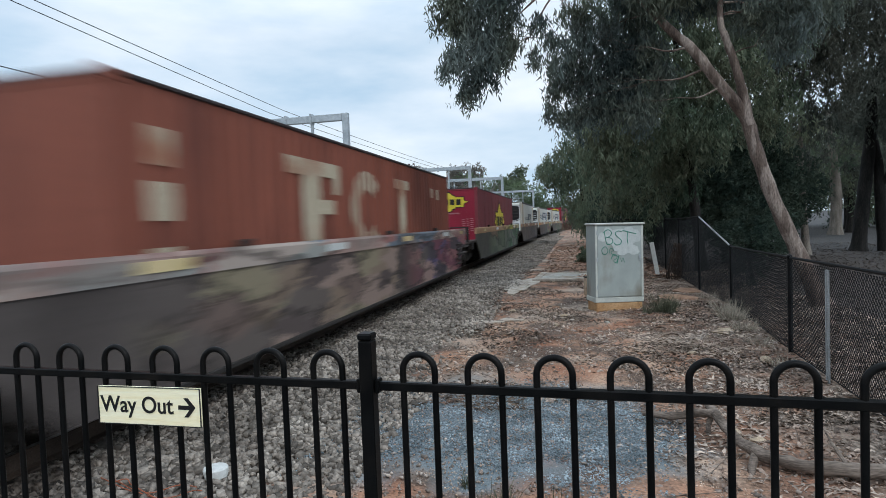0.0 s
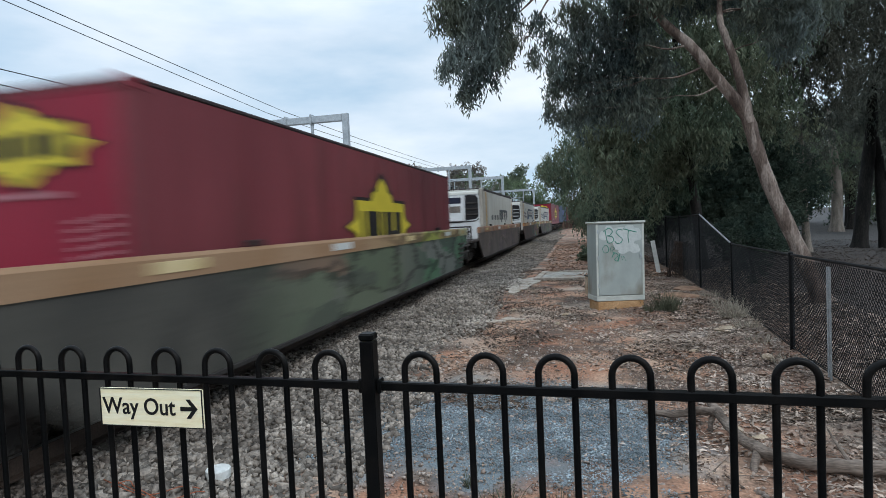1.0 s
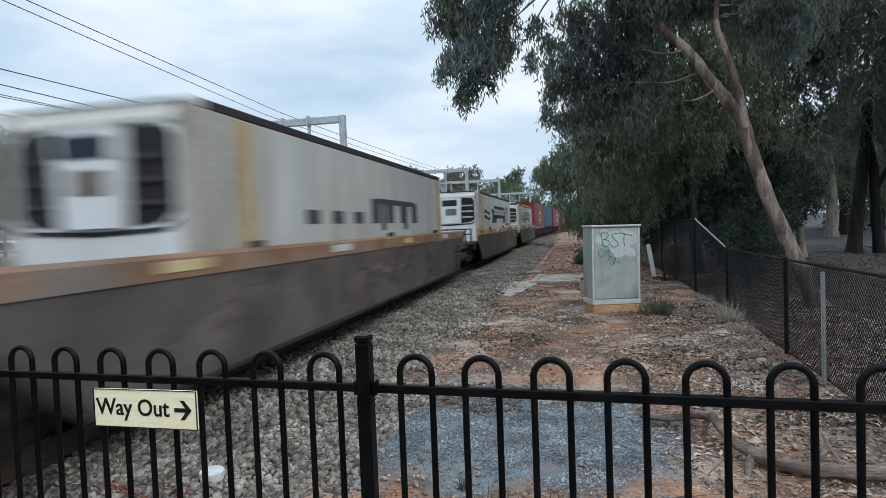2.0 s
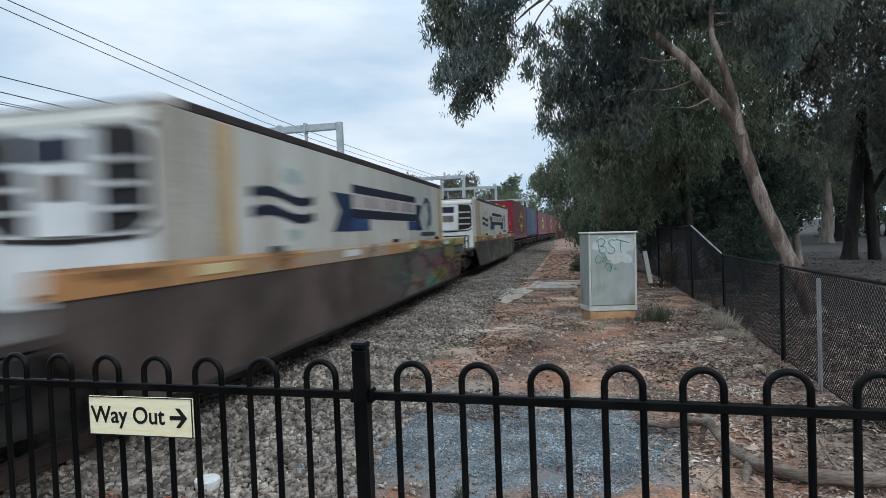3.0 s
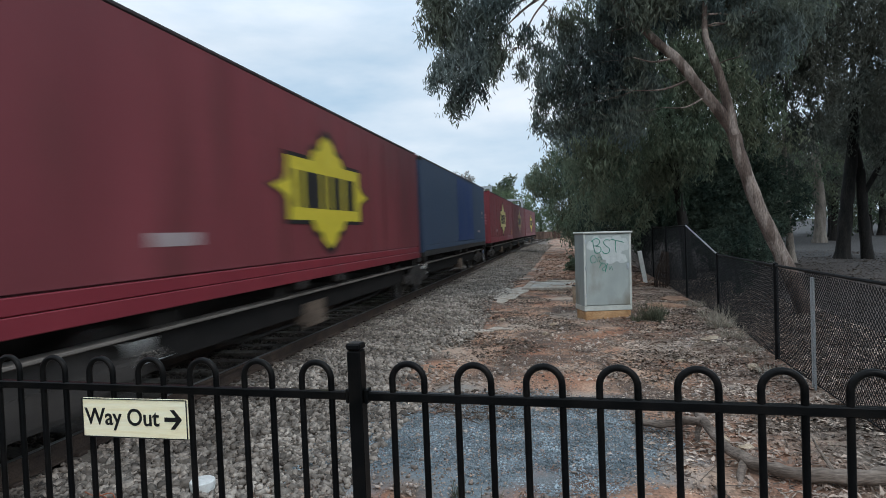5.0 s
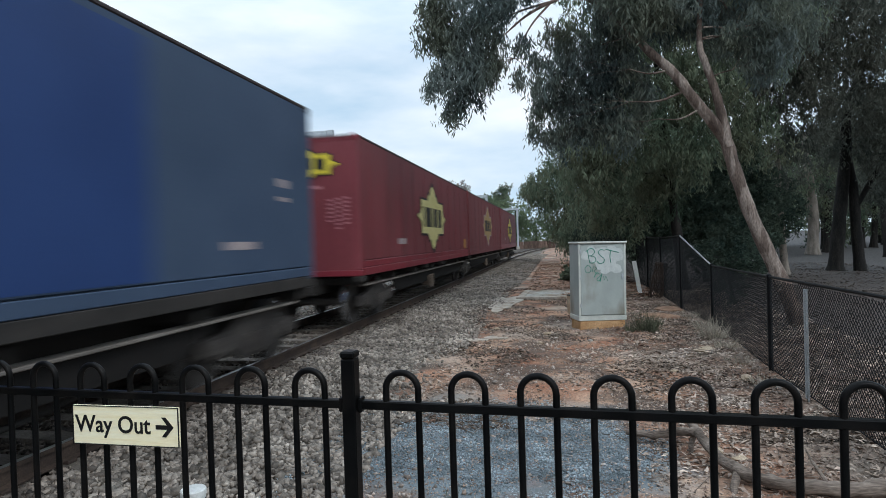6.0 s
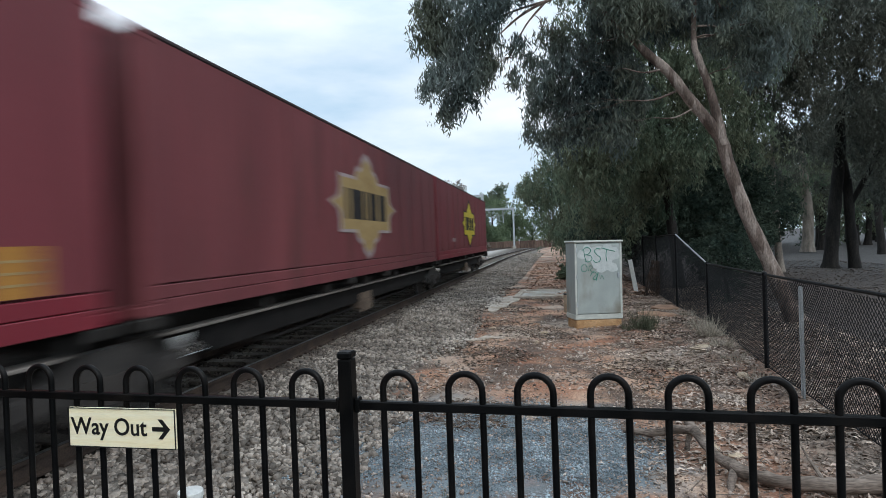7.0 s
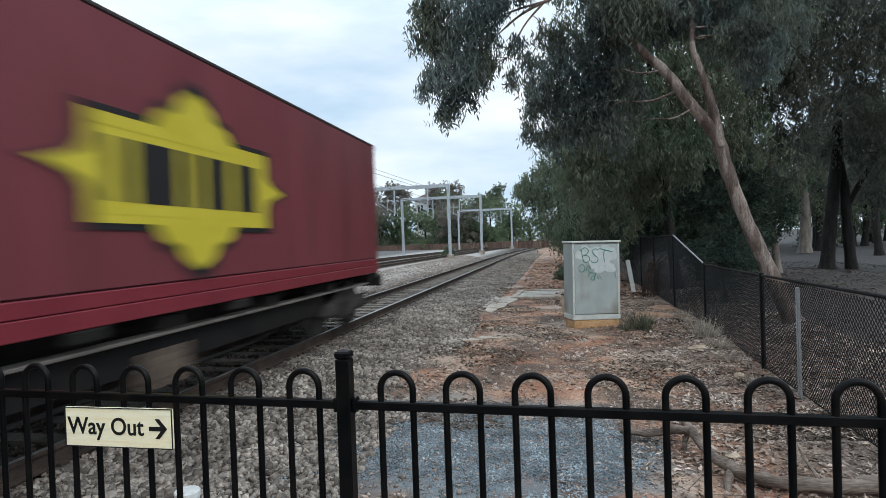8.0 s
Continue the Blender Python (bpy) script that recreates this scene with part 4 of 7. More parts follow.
def flat_wagon(length, front_bogie, rear_bogie, rear_gear=False):
    t = thing("container_flat_wagon", "grimy skeletal container flat wagon on dark bogies", "freight wagon", group="flat wagons of the train")
    h = length / 2
    f0 = front_bogie + 1.25 if front_bogie is not None else -h + 1.25
    r0 = rear_bogie - 1.25 if rear_bogie is not None else h - 1.25
    g = Geo().box(-0.28, 0.28, -h, h, 0.66, 1.00, 0.015)
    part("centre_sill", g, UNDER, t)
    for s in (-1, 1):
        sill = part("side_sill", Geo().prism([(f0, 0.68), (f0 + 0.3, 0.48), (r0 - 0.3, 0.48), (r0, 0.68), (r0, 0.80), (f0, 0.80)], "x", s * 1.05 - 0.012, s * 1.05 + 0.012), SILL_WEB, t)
        part("sill_flange", Geo().box(s * 1.05 - 0.10, s * 1.05 + 0.10, -h + 0.6, h - 0.6, 0.802, 0.838, 0.008), SILL_EDGE, sill, "dusty top flange of the sill")
    k = int(length // 2.4)
    for i in range(k + 1):
        y = -h + 0.5 + (length - 1.0) * i / k
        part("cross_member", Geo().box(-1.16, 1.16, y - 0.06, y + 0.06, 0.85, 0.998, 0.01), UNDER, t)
    for y in (-h + 0.25, h - 0.25, -h + 6.1, h - 6.1):
        for s in (-1, 1):
            part("twist_lock", Geo().box(s * 1.17 - 0.09, s * 1.17 + 0.09, y - 0.11, y + 0.11, 0.92, 1.035, 0.015), UNDER, t)
    part("brake_cylinder", Geo().tube([(0.55, -1.1, 0.55), (0.55, -0.5, 0.55)], 0.19, 14).box(0.3, 0.8, 0.2, 1.0, 0.42, 0.72, 0.04), UNDER, t, smooth=True)
    for s in (-1, 1):
        gear = Geo().box(s * 0.98 - 0.10, s * 0.98 + 0.10, -0.42, 0.34, 0.32, 0.60, 0.04)
        for k in range(4):
            gear.box(s * 1.09 - 0.02, s * 1.09 + 0.02, -0.40 + 0.20 * k, -0.28 + 0.20 * k, 0.26, 0.66, 0.01)
        part("brake_gear", gear, DUSTY_GEAR, t, "dust-brown brake gear box under the sill")
        part("truss_rod", Geo().tube([(s * 0.9, f0 + 0.2, 0.62), (s * 0.9, f0 + 2.2, 0.34), (s * 0.9, r0 - 2.2, 0.34), (s * 0.9, r0 - 0.2, 0.62)], 0.028, 6), UNDER, t)
    part("air_tank", Geo().tube([(-0.6, 1.6, 0.55), (-0.6, 1.65, 0.55), (-0.6, 3.1, 0.55), (-0.6, 3.15, 0.55)], [0.1, 0.2, 0.2, 0.1], 14), UNDER, t, smooth=True)
    if front_bogie is not None:
        bogie(t, front_bogie)
    if rear_bogie is not None:
        bogie(t, rear_bogie)
    if rear_gear:
        g = Geo().box(-1.25, 1.25, h, h + 0.12, 0.72, 0.98, 0.02)
        part("end_beam", g, UNDER, t)
        g = Geo().box(-0.13, 0.13, h + 0.12, h + 0.62, 0.70, 0.96, 0.04).box(-0.2, 0.2, h + 0.45, h + 0.72, 0.66, 1.0, 0.05)
        part("coupler", g, UNDER, t, "knuckle coupler")
        for s in (-1, 1):
            lad = Geo().tube([(s * 1.1, h + 0.16, 0.30), (s * 1.1, h + 0.16, 1.0)], 0.015, 6).tube([(s * 0.75, h + 0.16, 0.30), (s * 0.75, h + 0.16, 1.0)], 0.015, 6)
            for z in (0.32, 0.55, 0.78):
                lad.tube([(s * 0.75, h + 0.16, z), (s * 1.1, h + 0.16, z)], 0.013, 6)
            part("step", lad, UNDER, t)
        part("air_hose", Geo().tube([(0.35, h + 0.14, 0.8), (0.4, h + 0.38, 0.62), (0.38, h + 0.5, 0.35)], 0.03, 8), RUBBER, t)
    return t


def well_wagon(body_mat, lip_mat, label="grimy well wagon with deep side beams and patches of graffiti"):
    """One unit of an articulated well wagon set, its side beams 17 m long."""
    t = thing("well_wagon", label, "freight wagon", group="well wagons of the train")
    h = 8.55
    for s in (-1, 1):
        x = s * 1.42
        g = Geo()
        g.prism([(-h - 0.15, 1.28), (-h - 0.15, 0.98), (-h + 0.80, 0.26), (h - 0.98, 0.26), (h - 0.55, 0.95), (h, 1.0), (h, 1.28)], "x", x - 0.03, x + 0.03)
        beam = part("side_beam", g, body_mat, t)
        g = Geo()
        g.prism([(x - 0.05, 1.282), (x + s * 0.045 if s > 0 else x + 0.05, 1.282), (x + 0.05, 1.48), (x + 0.03, 1.52), (x - 0.03, 1.52), (x - 0.05, 1.48)], "y", -h - 0.17, h + 0.02)
        part("top_lip", g, lip_mat, beam, "scuffed top chord")
        g = Geo().box(x - 0.05, x + 0.05, -h + 1.3, h - 1.3, 0.20, 0.258, 0.008)
        part("bottom_chord", g, UNDER, beam)
        for i in range(9):
            y = -h + 1.9 + (2 * h - 3.8) * i / 8
            part("stiffener", Geo().box(x - s * 0.031 - 0.02, x - s * 0.031 + 0.02, y - 0.04, y + 0.04, 0.27, 1.27), body_mat, beam)
        if s > 0:
            for k, y in enumerate((-6.6, -2.6, 1.4, 5.4, 7.9)):
                part("reflector", Geo().box(x + 0.051, x + 0.056, y - 0.38, y + 0.38 if k < 4 else y + 0.1, 1.345, 1.455, 0.002), GOLD_REFLECTOR if k % 2 == 0 else PALE_REFLECTOR, beam, "pale reflector plate")
            for y in (-5.2, 0.2, 4.3):
                part("lifting_lug", Geo().box(x - 0.03, x + 0.05, y - 0.12, y + 0.12, 1.522, 1.60, 0.015), UNDER, beam)
    part("floor", Geo().box(-1.36, 1.36, -h + 1.3, h - 1.3, 0.24, 0.30), UNDER, t)
    for e in (-1, 1):
        y = e * h
        part("end_deck", Geo().box(-1.30, 1.30, min(y - e * 1.6, y + e * 1.25), max(y - e * 1.6, y + e * 1.25), 0.93, 1.02, 0.01), WAGON_GREY, t, "grimy end platform")
        part("bulkhead", Geo().box(-1.36, 1.36, y - e * 1.32 - 0.03, y - e * 1.32 + 0.03, 0.30, 0.925), UNDER, t)
        part("draw_sill", Geo().box(-0.3, 0.3, min(y, y + e * 1.42), max(y, y + e * 1.42), 0.74, 0.925, 0.02), UNDER, t)
        bar = Geo()
        for z in (1.35, 1.55):
            bar.tube([(-1.3, y + e * 1.15, z), (1.3, y + e * 1.15, z)], 0.024, 6)
        for x in (-1.3, 1.3):
            bar.tube([(x, y + e * 1.15, 1.02), (x, y + e * 1.15, 1.57)], 0.034, 6)
        part("hand_rail", bar, UNDER, t)
    bogie(t, -8.85)
    bogie(t, 8.85)
    for s in (-1, 1):
        # rungs at the rear corner, and the ledges that run on under the lip to the next unit
        rungs = Geo()
        for k in range(5):
            rungs.box(s * 1.47 - 0.02, s * 1.47 + 0.02, h - 1.62 + 0.02 * k, h - 0.98 + 0.07 * k, 0.40 + 0.15 * k, 0.45 + 0.15 * k, 0.006)
        part("ladder", rungs, WAGON_GREY, t, "dusty rungs at the wagon corner")
        for z, y1 in ((0.86, h + 1.1), (0.66, h + 0.75)):
            part("ledge", Geo().box(s * 1.30 - 0.07, s * 1.30 + 0.07, h - 0.50, y1, z, z + 0.055, 0.01), WAGON_GREY, t, "dusty steel ledge")
        part("jacking_pad", Geo().box(s * 1.22 - 0.12, s * 1.22 + 0.12, -h - 0.55, -h - 0.20, 0.70, 0.92, 0.02), UNDER, t)
    part("brake_stand", Geo().box(-1.02, -0.70, -h - 1.22, -h - 1.05, 1.02, 1.62, 0.03), UNDER, t, "dark hand brake stand")
    part("brake_wheel", Geo().tube([(-0.86, -h - 1.30, 1.52), (-0.86, -h - 1.24, 1.52)], 0.25, 18), UNDER, t)
    return t


def corrugated(x, y0, y1, z0, z1, s, pitch=0.28, depth=0.036):
    """A ribbed steel side sheet."""
    g = Geo()
    prof, y = [], y0
    while y < y1 - 1e-6:
        for d, u in ((0.0, 0.0), (0.30, 0.0), (0.5, 1.0), (0.80, 1.0)):
            yy = y + d * pitch
            if yy < y1:
                prof.append((yy, x - s * depth * u))
        y += pitch
    prof.append((y1, x))
    back = x - s * 0.06
    n = len(prof)
    verts = [(u, yy, z) for z in (z0, z1) for yy, u in prof] + [(back, yy, z) for z in (z0, z1) for yy, u in prof]
    faces = []
    for i in range(n - 1):
        faces.append((i, i + 1, n + i + 1, n + i))
        faces.append((2 * n + i, 3 * n + i, 3 * n + i + 1, 2 * n + i + 1))
        faces.append((i, 2 * n + i, 2 * n + i + 1, i + 1))
        faces.append((n + i, n + i + 1, 3 * n + i + 1, 3 * n + i))
    return g.add(verts, faces)


def emblem(parent, side, y, z, w, h, m, flat=False, edge=INK, edge_label="dark emblem outline"):
    """A stepped lozenge with a dark outline and a lettered band, shown as plain bars. On the side (x = side) or on the front end (y = side)."""
    def shape(k, tall):
        a, b = w / 2 * k, h / 2 * tall
        return [(-a, 0), (-a * 0.80, b * 0.12), (-a * 0.76, b * 0.22), (-a * 0.76, b * 0.50), (-a * 0.36, b * 0.50), (-a * 0.30, b * 0.66), (-a * 0.18, b * 0.72), (-a * 0.14, b * 0.86), (0, b), (a * 0.14, b * 0.86), (a * 0.18, b * 0.72), (a * 0.30, b * 0.66), (a * 0.36, b * 0.50), (a * 0.76, b * 0.50), (a * 0.76, b * 0.22), (a * 0.80, b * 0.12), (a, 0), (a * 0.80, -b * 0.12), (a * 0.76, -b * 0.22), (a * 0.76, -b * 0.50), (a * 0.36, -b * 0.50), (a * 0.30, -b * 0.66), (a * 0.18, -b * 0.72), (a * 0.14, -b * 0.86), (0, -b), (-a * 0.14, -b * 0.86), (-a * 0.18, -b * 0.72), (-a * 0.30, -b * 0.66), (-a * 0.36, -b * 0.50), (-a * 0.76, -b * 0.50), (-a * 0.76, -b * 0.22), (-a * 0.80, -b * 0.12)]

    def lay(g, ring, d0, d1):
        if flat:
            return g.prism([(y + u, z + v) for u, v in ring], "y", side - d1, side - d0)
        return g.prism([(y + u, z + v) for u, v in ring], "x", side + d0, side + d1)

    e = part("emblem", lay(Geo(), shape(1.06, 1.13), 0.002, 0.006), edge, parent, edge_label)
    part("emblem_field", lay(Geo(), shape(1.0, 1.0), 0.0062, 0.010), m, e, "stepped lozenge emblem with a lettered band")
    for u0, u1 in ((-0.66, -0.58), (-0.50, -0.16), (-0.10, 0.0), (0.06, 0.30), (0.38, 0.62)):
        part("emblem_bar", lay(Geo(), [(u0 * w / 2, -h * 0.15), (u1 * w / 2, -h * 0.15), (u1 * w / 2, h * 0.15), (u0 * w / 2, h * 0.15)], 0.0102, 0.013), INK, e, "dark plain bar in place of lettering")
    for v in (-0.21, 0.19):
        part("emblem_line", lay(Geo(), [(-w * 0.38, v * h), (w * 0.38, v * h), (w * 0.38, (v + 0.02) * h), (-w * 0.38, (v + 0.02) * h)], 0.0102, 0.012), m, e)
    return e


def container_shell(name, length, height, side_m, end_m, label, ribbed, width=2.48, post_m=None, rail_m=None, group="containers of the train", lip=0.05, low_m=None):
    t = thing(name, label, "container", group=group)
    h, w = length / 2, width / 2
    post_m, rail_m = post_m or side_m, rail_m or side_m
    part("core", Geo().box(-w + 0.07, w - 0.07, -h + 0.07, h - 0.07, 0.14, height - 0.04), side_m, t)
    for s in (-1, 1):
        x = s * (w - 0.008)
        if ribbed:
            g = corrugated(x, -h + 0.13, h - 0.13, 0.165, height - lip - 0.015, s)
        else:
            g = Geo().box(min(x, x - s * 0.055), max(x, x - s * 0.055), -h + 0.13, h - 0.13, 0.325, height - lip - 0.015)
        part("side_panel", g, side_m, t)
        if not ribbed:
            g = Geo().box(min(x + s * 0.004, x - s * 0.05), max(x + s * 0.004, x - s * 0.05), -h + 0.13, h - 0.13, 0.165, 0.305, 0.01)
            part("valance", g, low_m or side_m, t)
        part("bottom_rail", Geo().box(s * w - 0.06 if s > 0 else s * w, s * w if s > 0 else s * w + 0.06, -h + 0.165, h - 0.165, 0.0, 0.16, 0.008), rail_m, t)
        part("top_rail", Geo().box(s * w - 0.06 if s > 0 else s * w, s * w if s > 0 else s * w + 0.06, -h + 0.165, h - 0.165, height - lip - 0.01, height - 0.01, 0.012), DARK_ROOF, t, "dark top rail")
        for e in (-1, 1):
            y = e * (h - 0.075)
            xx = s * (w - 0.07)
            part("corner_post", Geo().box(xx - 0.065, xx + 0.065, y - 0.07, y + 0.07, 0.12, height - 0.12, 0.012), post_m, t)
            for z in (0.0, height - 0.118):
                part("corner_casting", Geo().box(xx - 0.072, xx + 0.072, y - 0.085, y + 0.085, z, z + 0.118, 0.012), rail_m, t)
    part("roof", Geo().box(-w + 0.062, w - 0.062, -h + 0.03, h - 0.03, height - 0.05, height, 0.01), DARK_ROOF, t, "dirty roof sheet")
    for e in (-1, 1):
        y = e * h
        g = Geo().box(-w + 0.135, w - 0.135, min(y - e * 0.02, y - e * 0.07), max(y - e * 0.02, y - e * 0.07), 0.12, height - 0.10)
        wall = part("end_wall", g, end_m, t)
        for k in range(9):
            u = -w + 0.30 + (2 * w - 0.6) * k / 8
            part("rib", Geo().box(u - 0.04, u + 0.04, min(y - e * 0.012, y - e * 0.0195), max(y - e * 0.012, y - e * 0.0195), 0.20, height - 0.16), end_m, wall)
        part("end_sill", Geo().box(-w + 0.14, w - 0.14, min(y, y - e * 0.09), max(y, y - e * 0.09), 0.0, 0.118, 0.01), rail_m, t)
        part("end_header", Geo().box(-w + 0.14, w - 0.14, min(y, y - e * 0.06), max(y, y - e * 0.06), height - 0.098, height - 0.052, 0.01), rail_m, t)
    return t


def end_marks(t, length, width=2.48):
    """Small pale panels of print on the front end, as plain bars."""
    y = -length / 2
    g = Geo()
    for r in range(2):
        g.box(-0.55, 0.45, y + 0.002, y + 0.011, 1.80 - r * 0.0, 1.86)
    for c, (x0, x1, n) in enumerate(((0.55, 0.68, 6), (0.74, 0.84, 8), (0.90, 1.02, 7))):
        for k in range(n):
            g.box(x0, x1, y + 0.002, y + 0.011, 1.54 - k * 0.085 + c * 0.02, 1.575 - k * 0.085 + c * 0.02)
    part("print_panel", g, RED_PRINT, t, "panel of pale plain bars")


def red_container(length, emblem_m, offset, size=(4.2, 2.0), end_m=None, faded=False, placard=False):
    side = FADED_RED if faded else RED_BOX
    low = FADED_RED if faded else RED_LOW
    t = container_shell("red_container", length, 2.88, side, end_m or RED_END, "faded brown-red curtain-sided container with a tan lozenge emblem" if faded else "dark red curtain-sided container with a lozenge emblem", False, rail_m=low, low_m=low)
    if faded:
        emblem(t, 1.24, offset, 1.45, size[0], size[1], emblem_m, edge=GREY_MARK, edge_label="pale emblem outline")
    else:
        emblem(t, 1.24, offset, 1.41, size[0], size[1], emblem_m)
        emblem(t, -length / 2, 0.0, 2.30, 1.7, 0.80, YELLOW, True)
        end_marks(t, length)
    if placard:
        p = part("placard", Geo().box(1.2335, 1.2385, 5.95, 6.48, 0.33, 0.72), ORANGE_PLACARD, t, "orange-yellow placard")
        for k in range(3):
            part("print_bar", Geo().box(1.239, 1.2405, 6.0, 6.43, 0.42 + 0.09 * k, 0.44 + 0.09 * k), TAN, p, "thin plain bar")
    if not faded:
        g = Geo().box(1.233, 1.236, -length * 0.30, -length * 0.30 + 0.75, 0.62, 0.76)
        part("number_bar", g, GREY_MARK, t, "pale plain bar")
    for i in range(11):
        y = -length / 2 + 0.7 + (length - 1.4) * i / 10
        part("curtain_seam", Geo().box(1.2325, 1.2375, y - 0.012, y + 0.012, 0.33, 2.74), side, t)
    return t


FRAME_BEIGE = mat("dirty_beige_frame", (0.33, 0.30, 0.25), (0.46, 0.425, 0.365), rough=0.7, scale=1.5, stretch=(1, 1, 0.5))
FOLD_BLUE = mat("dark_blue_fold", (0.022, 0.055, 0.14), (0.034, 0.075, 0.175), rough=0.5)
TAIL_BLUE = mat("deep_navy_tail", (0.013, 0.026, 0.066), (0.020, 0.036, 0.085), rough=0.5)
PALE_TEAL = mat("pale_teal_mark", (0.31, 0.385, 0.36), (0.38, 0.45, 0.42), rough=0.6)
DULL_SLAT = mat("grimy_white_slat", (0.22, 0.22, 0.215), (0.36, 0.36, 0.35), rough=0.6, scale=5)
BLUE_RING = mat("deep_blue_mark", (0.018, 0.030, 0.13), (0.026, 0.042, 0.17), rough=0.5)
PALE_RING = mat("pale_grey_blue_mark", (0.27, 0.29, 0.31), (0.34, 0.36, 0.38), rough=0.6)
BACK = 0.30   # how far the cooling unit is set back into the end frame


def reefer(length, marks, slat_m):
    t = container_shell("refrigerated_container", length, 2.90, WHITE_BOX, WHITE_BOX, "off-white refrigerated container with a white cooling unit", False, post_m=WHITE_BOX, rail_m=WHITE_BOX, group="refrigerated containers of the train", lip=0.11)
    h = length / 2
    for y in (-h + 0.95, h - 0.42):
        part("ochre_band", Geo().box(1.18, 1.243, y - 0.12, y + 0.12, 0.17, 2.76, 0.01), OCHRE_POST, t, "faded ochre corner band")
    for s in (-1, 1):
        part("frame_side", Geo().box(min(s * 1.20, s * 1.2415), max(s * 1.20, s * 1.2415), -h + 0.002, -h + 0.80, 0.17, 2.78, 0.008), FRAME_BEIGE, t, "beige side of the machinery frame")
    for s in (-1, 1):
        part("frame_post", Geo().box(s * 1.16 - 0.07, s * 1.16 + 0.07, -h - 0.14, -h - 0.001, 0.05, 2.86, 0.02), FRAME_BEIGE, t, "beige end frame post")
    y = -h - 0.002
    # the cooling unit stands proud of the front end
    unit = part("cooling_unit", Geo().prism([(-0.94, 0.25), (0.94, 0.25), (1.06, 0.5), (1.08, 0.9), (1.08, 2.52), (0.98, 2.70), (-0.98, 2.70), (-1.08, 2.52), (-1.08, 0.9), (-1.06, 0.5)], "y", y - 0.42 + BACK, y), WHITE_UNIT, t, "white cooling unit housing")
    part("unit_face", Geo().prism([(-0.38, 1.50), (0.38, 1.50), (0.43, 2.58), (-0.43, 2.58)], "y", y - 0.50 + BACK, y - 0.422 + BACK), WHITE_UNIT, unit)
    part("display", Geo().box(-0.36, 0.30, y - 0.515 + BACK, y - 0.502 + BACK, 2.26, 2.52, 0.006), NAVY_MARK, unit, "dark blue display panel")
    part("hatch", Geo().box(-0.22, 0.26, y - 0.512 + BACK, y - 0.502 + BACK, 1.86, 2.14, 0.006), SILL_EDGE, unit, "grey service hatch")
    for s in (-1, 1):
        g = Geo().prism([(s * 0.45, 1.50), (s * 0.92, 1.56), (s * 1.04, 1.66), (s * 1.04, 2.46), (s * 0.94, 2.58), (s * 0.48, 2.61)], "y", y - 0.432 + BACK, y - 0.423 + BACK)
        v = part("vent", g, INK, unit, "black louvred vent")
        for k in range(3):
            z = 1.72 + k * 0.25
            g = Geo().prism([(y - 0.47 + BACK, z), (y - 0.434 + BACK, z + 0.05), (y - 0.434 + BACK, z + 0.075), (y - 0.475 + BACK, z + 0.02)], "x", min(s * 0.49, s * 0.98), max(s * 0.49, s * 0.98))
            part("slat", g, slat_m, v)
    part("trim_band", Geo().prism([(-1.05, 1.54), (-0.9, 1.45), (0.0, 1.41), (0.9, 1.45), (1.05, 1.54), (1.05, 1.58), (0.9, 1.495), (0.0, 1.46), (-0.9, 1.495), (-1.05, 1.58)], "y", y - 0.44 + BACK, y - 0.423 + BACK), UNDER, unit)
    part("lower_grille", Geo().box(-0.55, 0.55, y - 0.46 + BACK, y - 0.423 + BACK, 0.82, 0.90, 0.01).box(-0.16, 0.16, y - 0.44 + BACK, y - 0.423 + BACK, 1.12, 1.15), WHITE_BOX, unit)
    part("lower_slot", Geo().box(-0.45, -0.08, y - 0.468 + BACK, y - 0.462 + BACK, 0.845, 0.875).box(0.08, 0.45, y - 0.468 + BACK, y - 0.462 + BACK, 0.845, 0.875), INK, unit)
    part("canopy", Geo().prism([(y - 0.46 + BACK, 2.64), (y + 0.0, 2.70), (y + 0.0, 2.80), (y - 0.42 + BACK, 2.74)], "x", -1.06, 1.06), WHITE_BOX, unit)
    # plain bars and discs in place of the name on the side
    x = 1.235
    for name, m, boxes, label in marks:
        for b in boxes:
            part(name, Geo().prism(list(zip(b[0::2], b[1::2])), "x", x, x + 0.004), m, t, label)
    return t


def quad(y0, z0, y1, z1, lean=0.0):
    return (y0, z0, y1, z0, y1 + lean, z1, y0 + lean, z1)


def ring_geo(cy, cz, ro, ri, x, a0, a1, n=14, ky=1.0):
    """A crescent of a flat ring as one closed sheet."""
    rim = [a0 + (a1 - a0) * i / n for i in range(n + 1)]
    outline = [(cy + ky * ro * math.cos(a), cz + ro * math.sin(a)) for a in rim] + [(cy + ky * ri * math.cos(a), cz + ri * math.sin(a)) for a in rim[::-1]]
    g = Geo()
    m = len(outline)
    verts = [(x, u, v) for u, v in outline] + [(x + 0.004, u, v) for u, v in outline]
    faces = [(i, i + 1, m + i + 1, m + i) for i in range(m - 1)] + [(m - 1, 0, m, 2 * m - 1)]
    for i in range(n):
        quad_ = (i, i + 1, m - 2 - i, m - 1 - i)
        faces += [quad_, tuple(k + m for k in quad_)]
    return g.add(verts, faces)


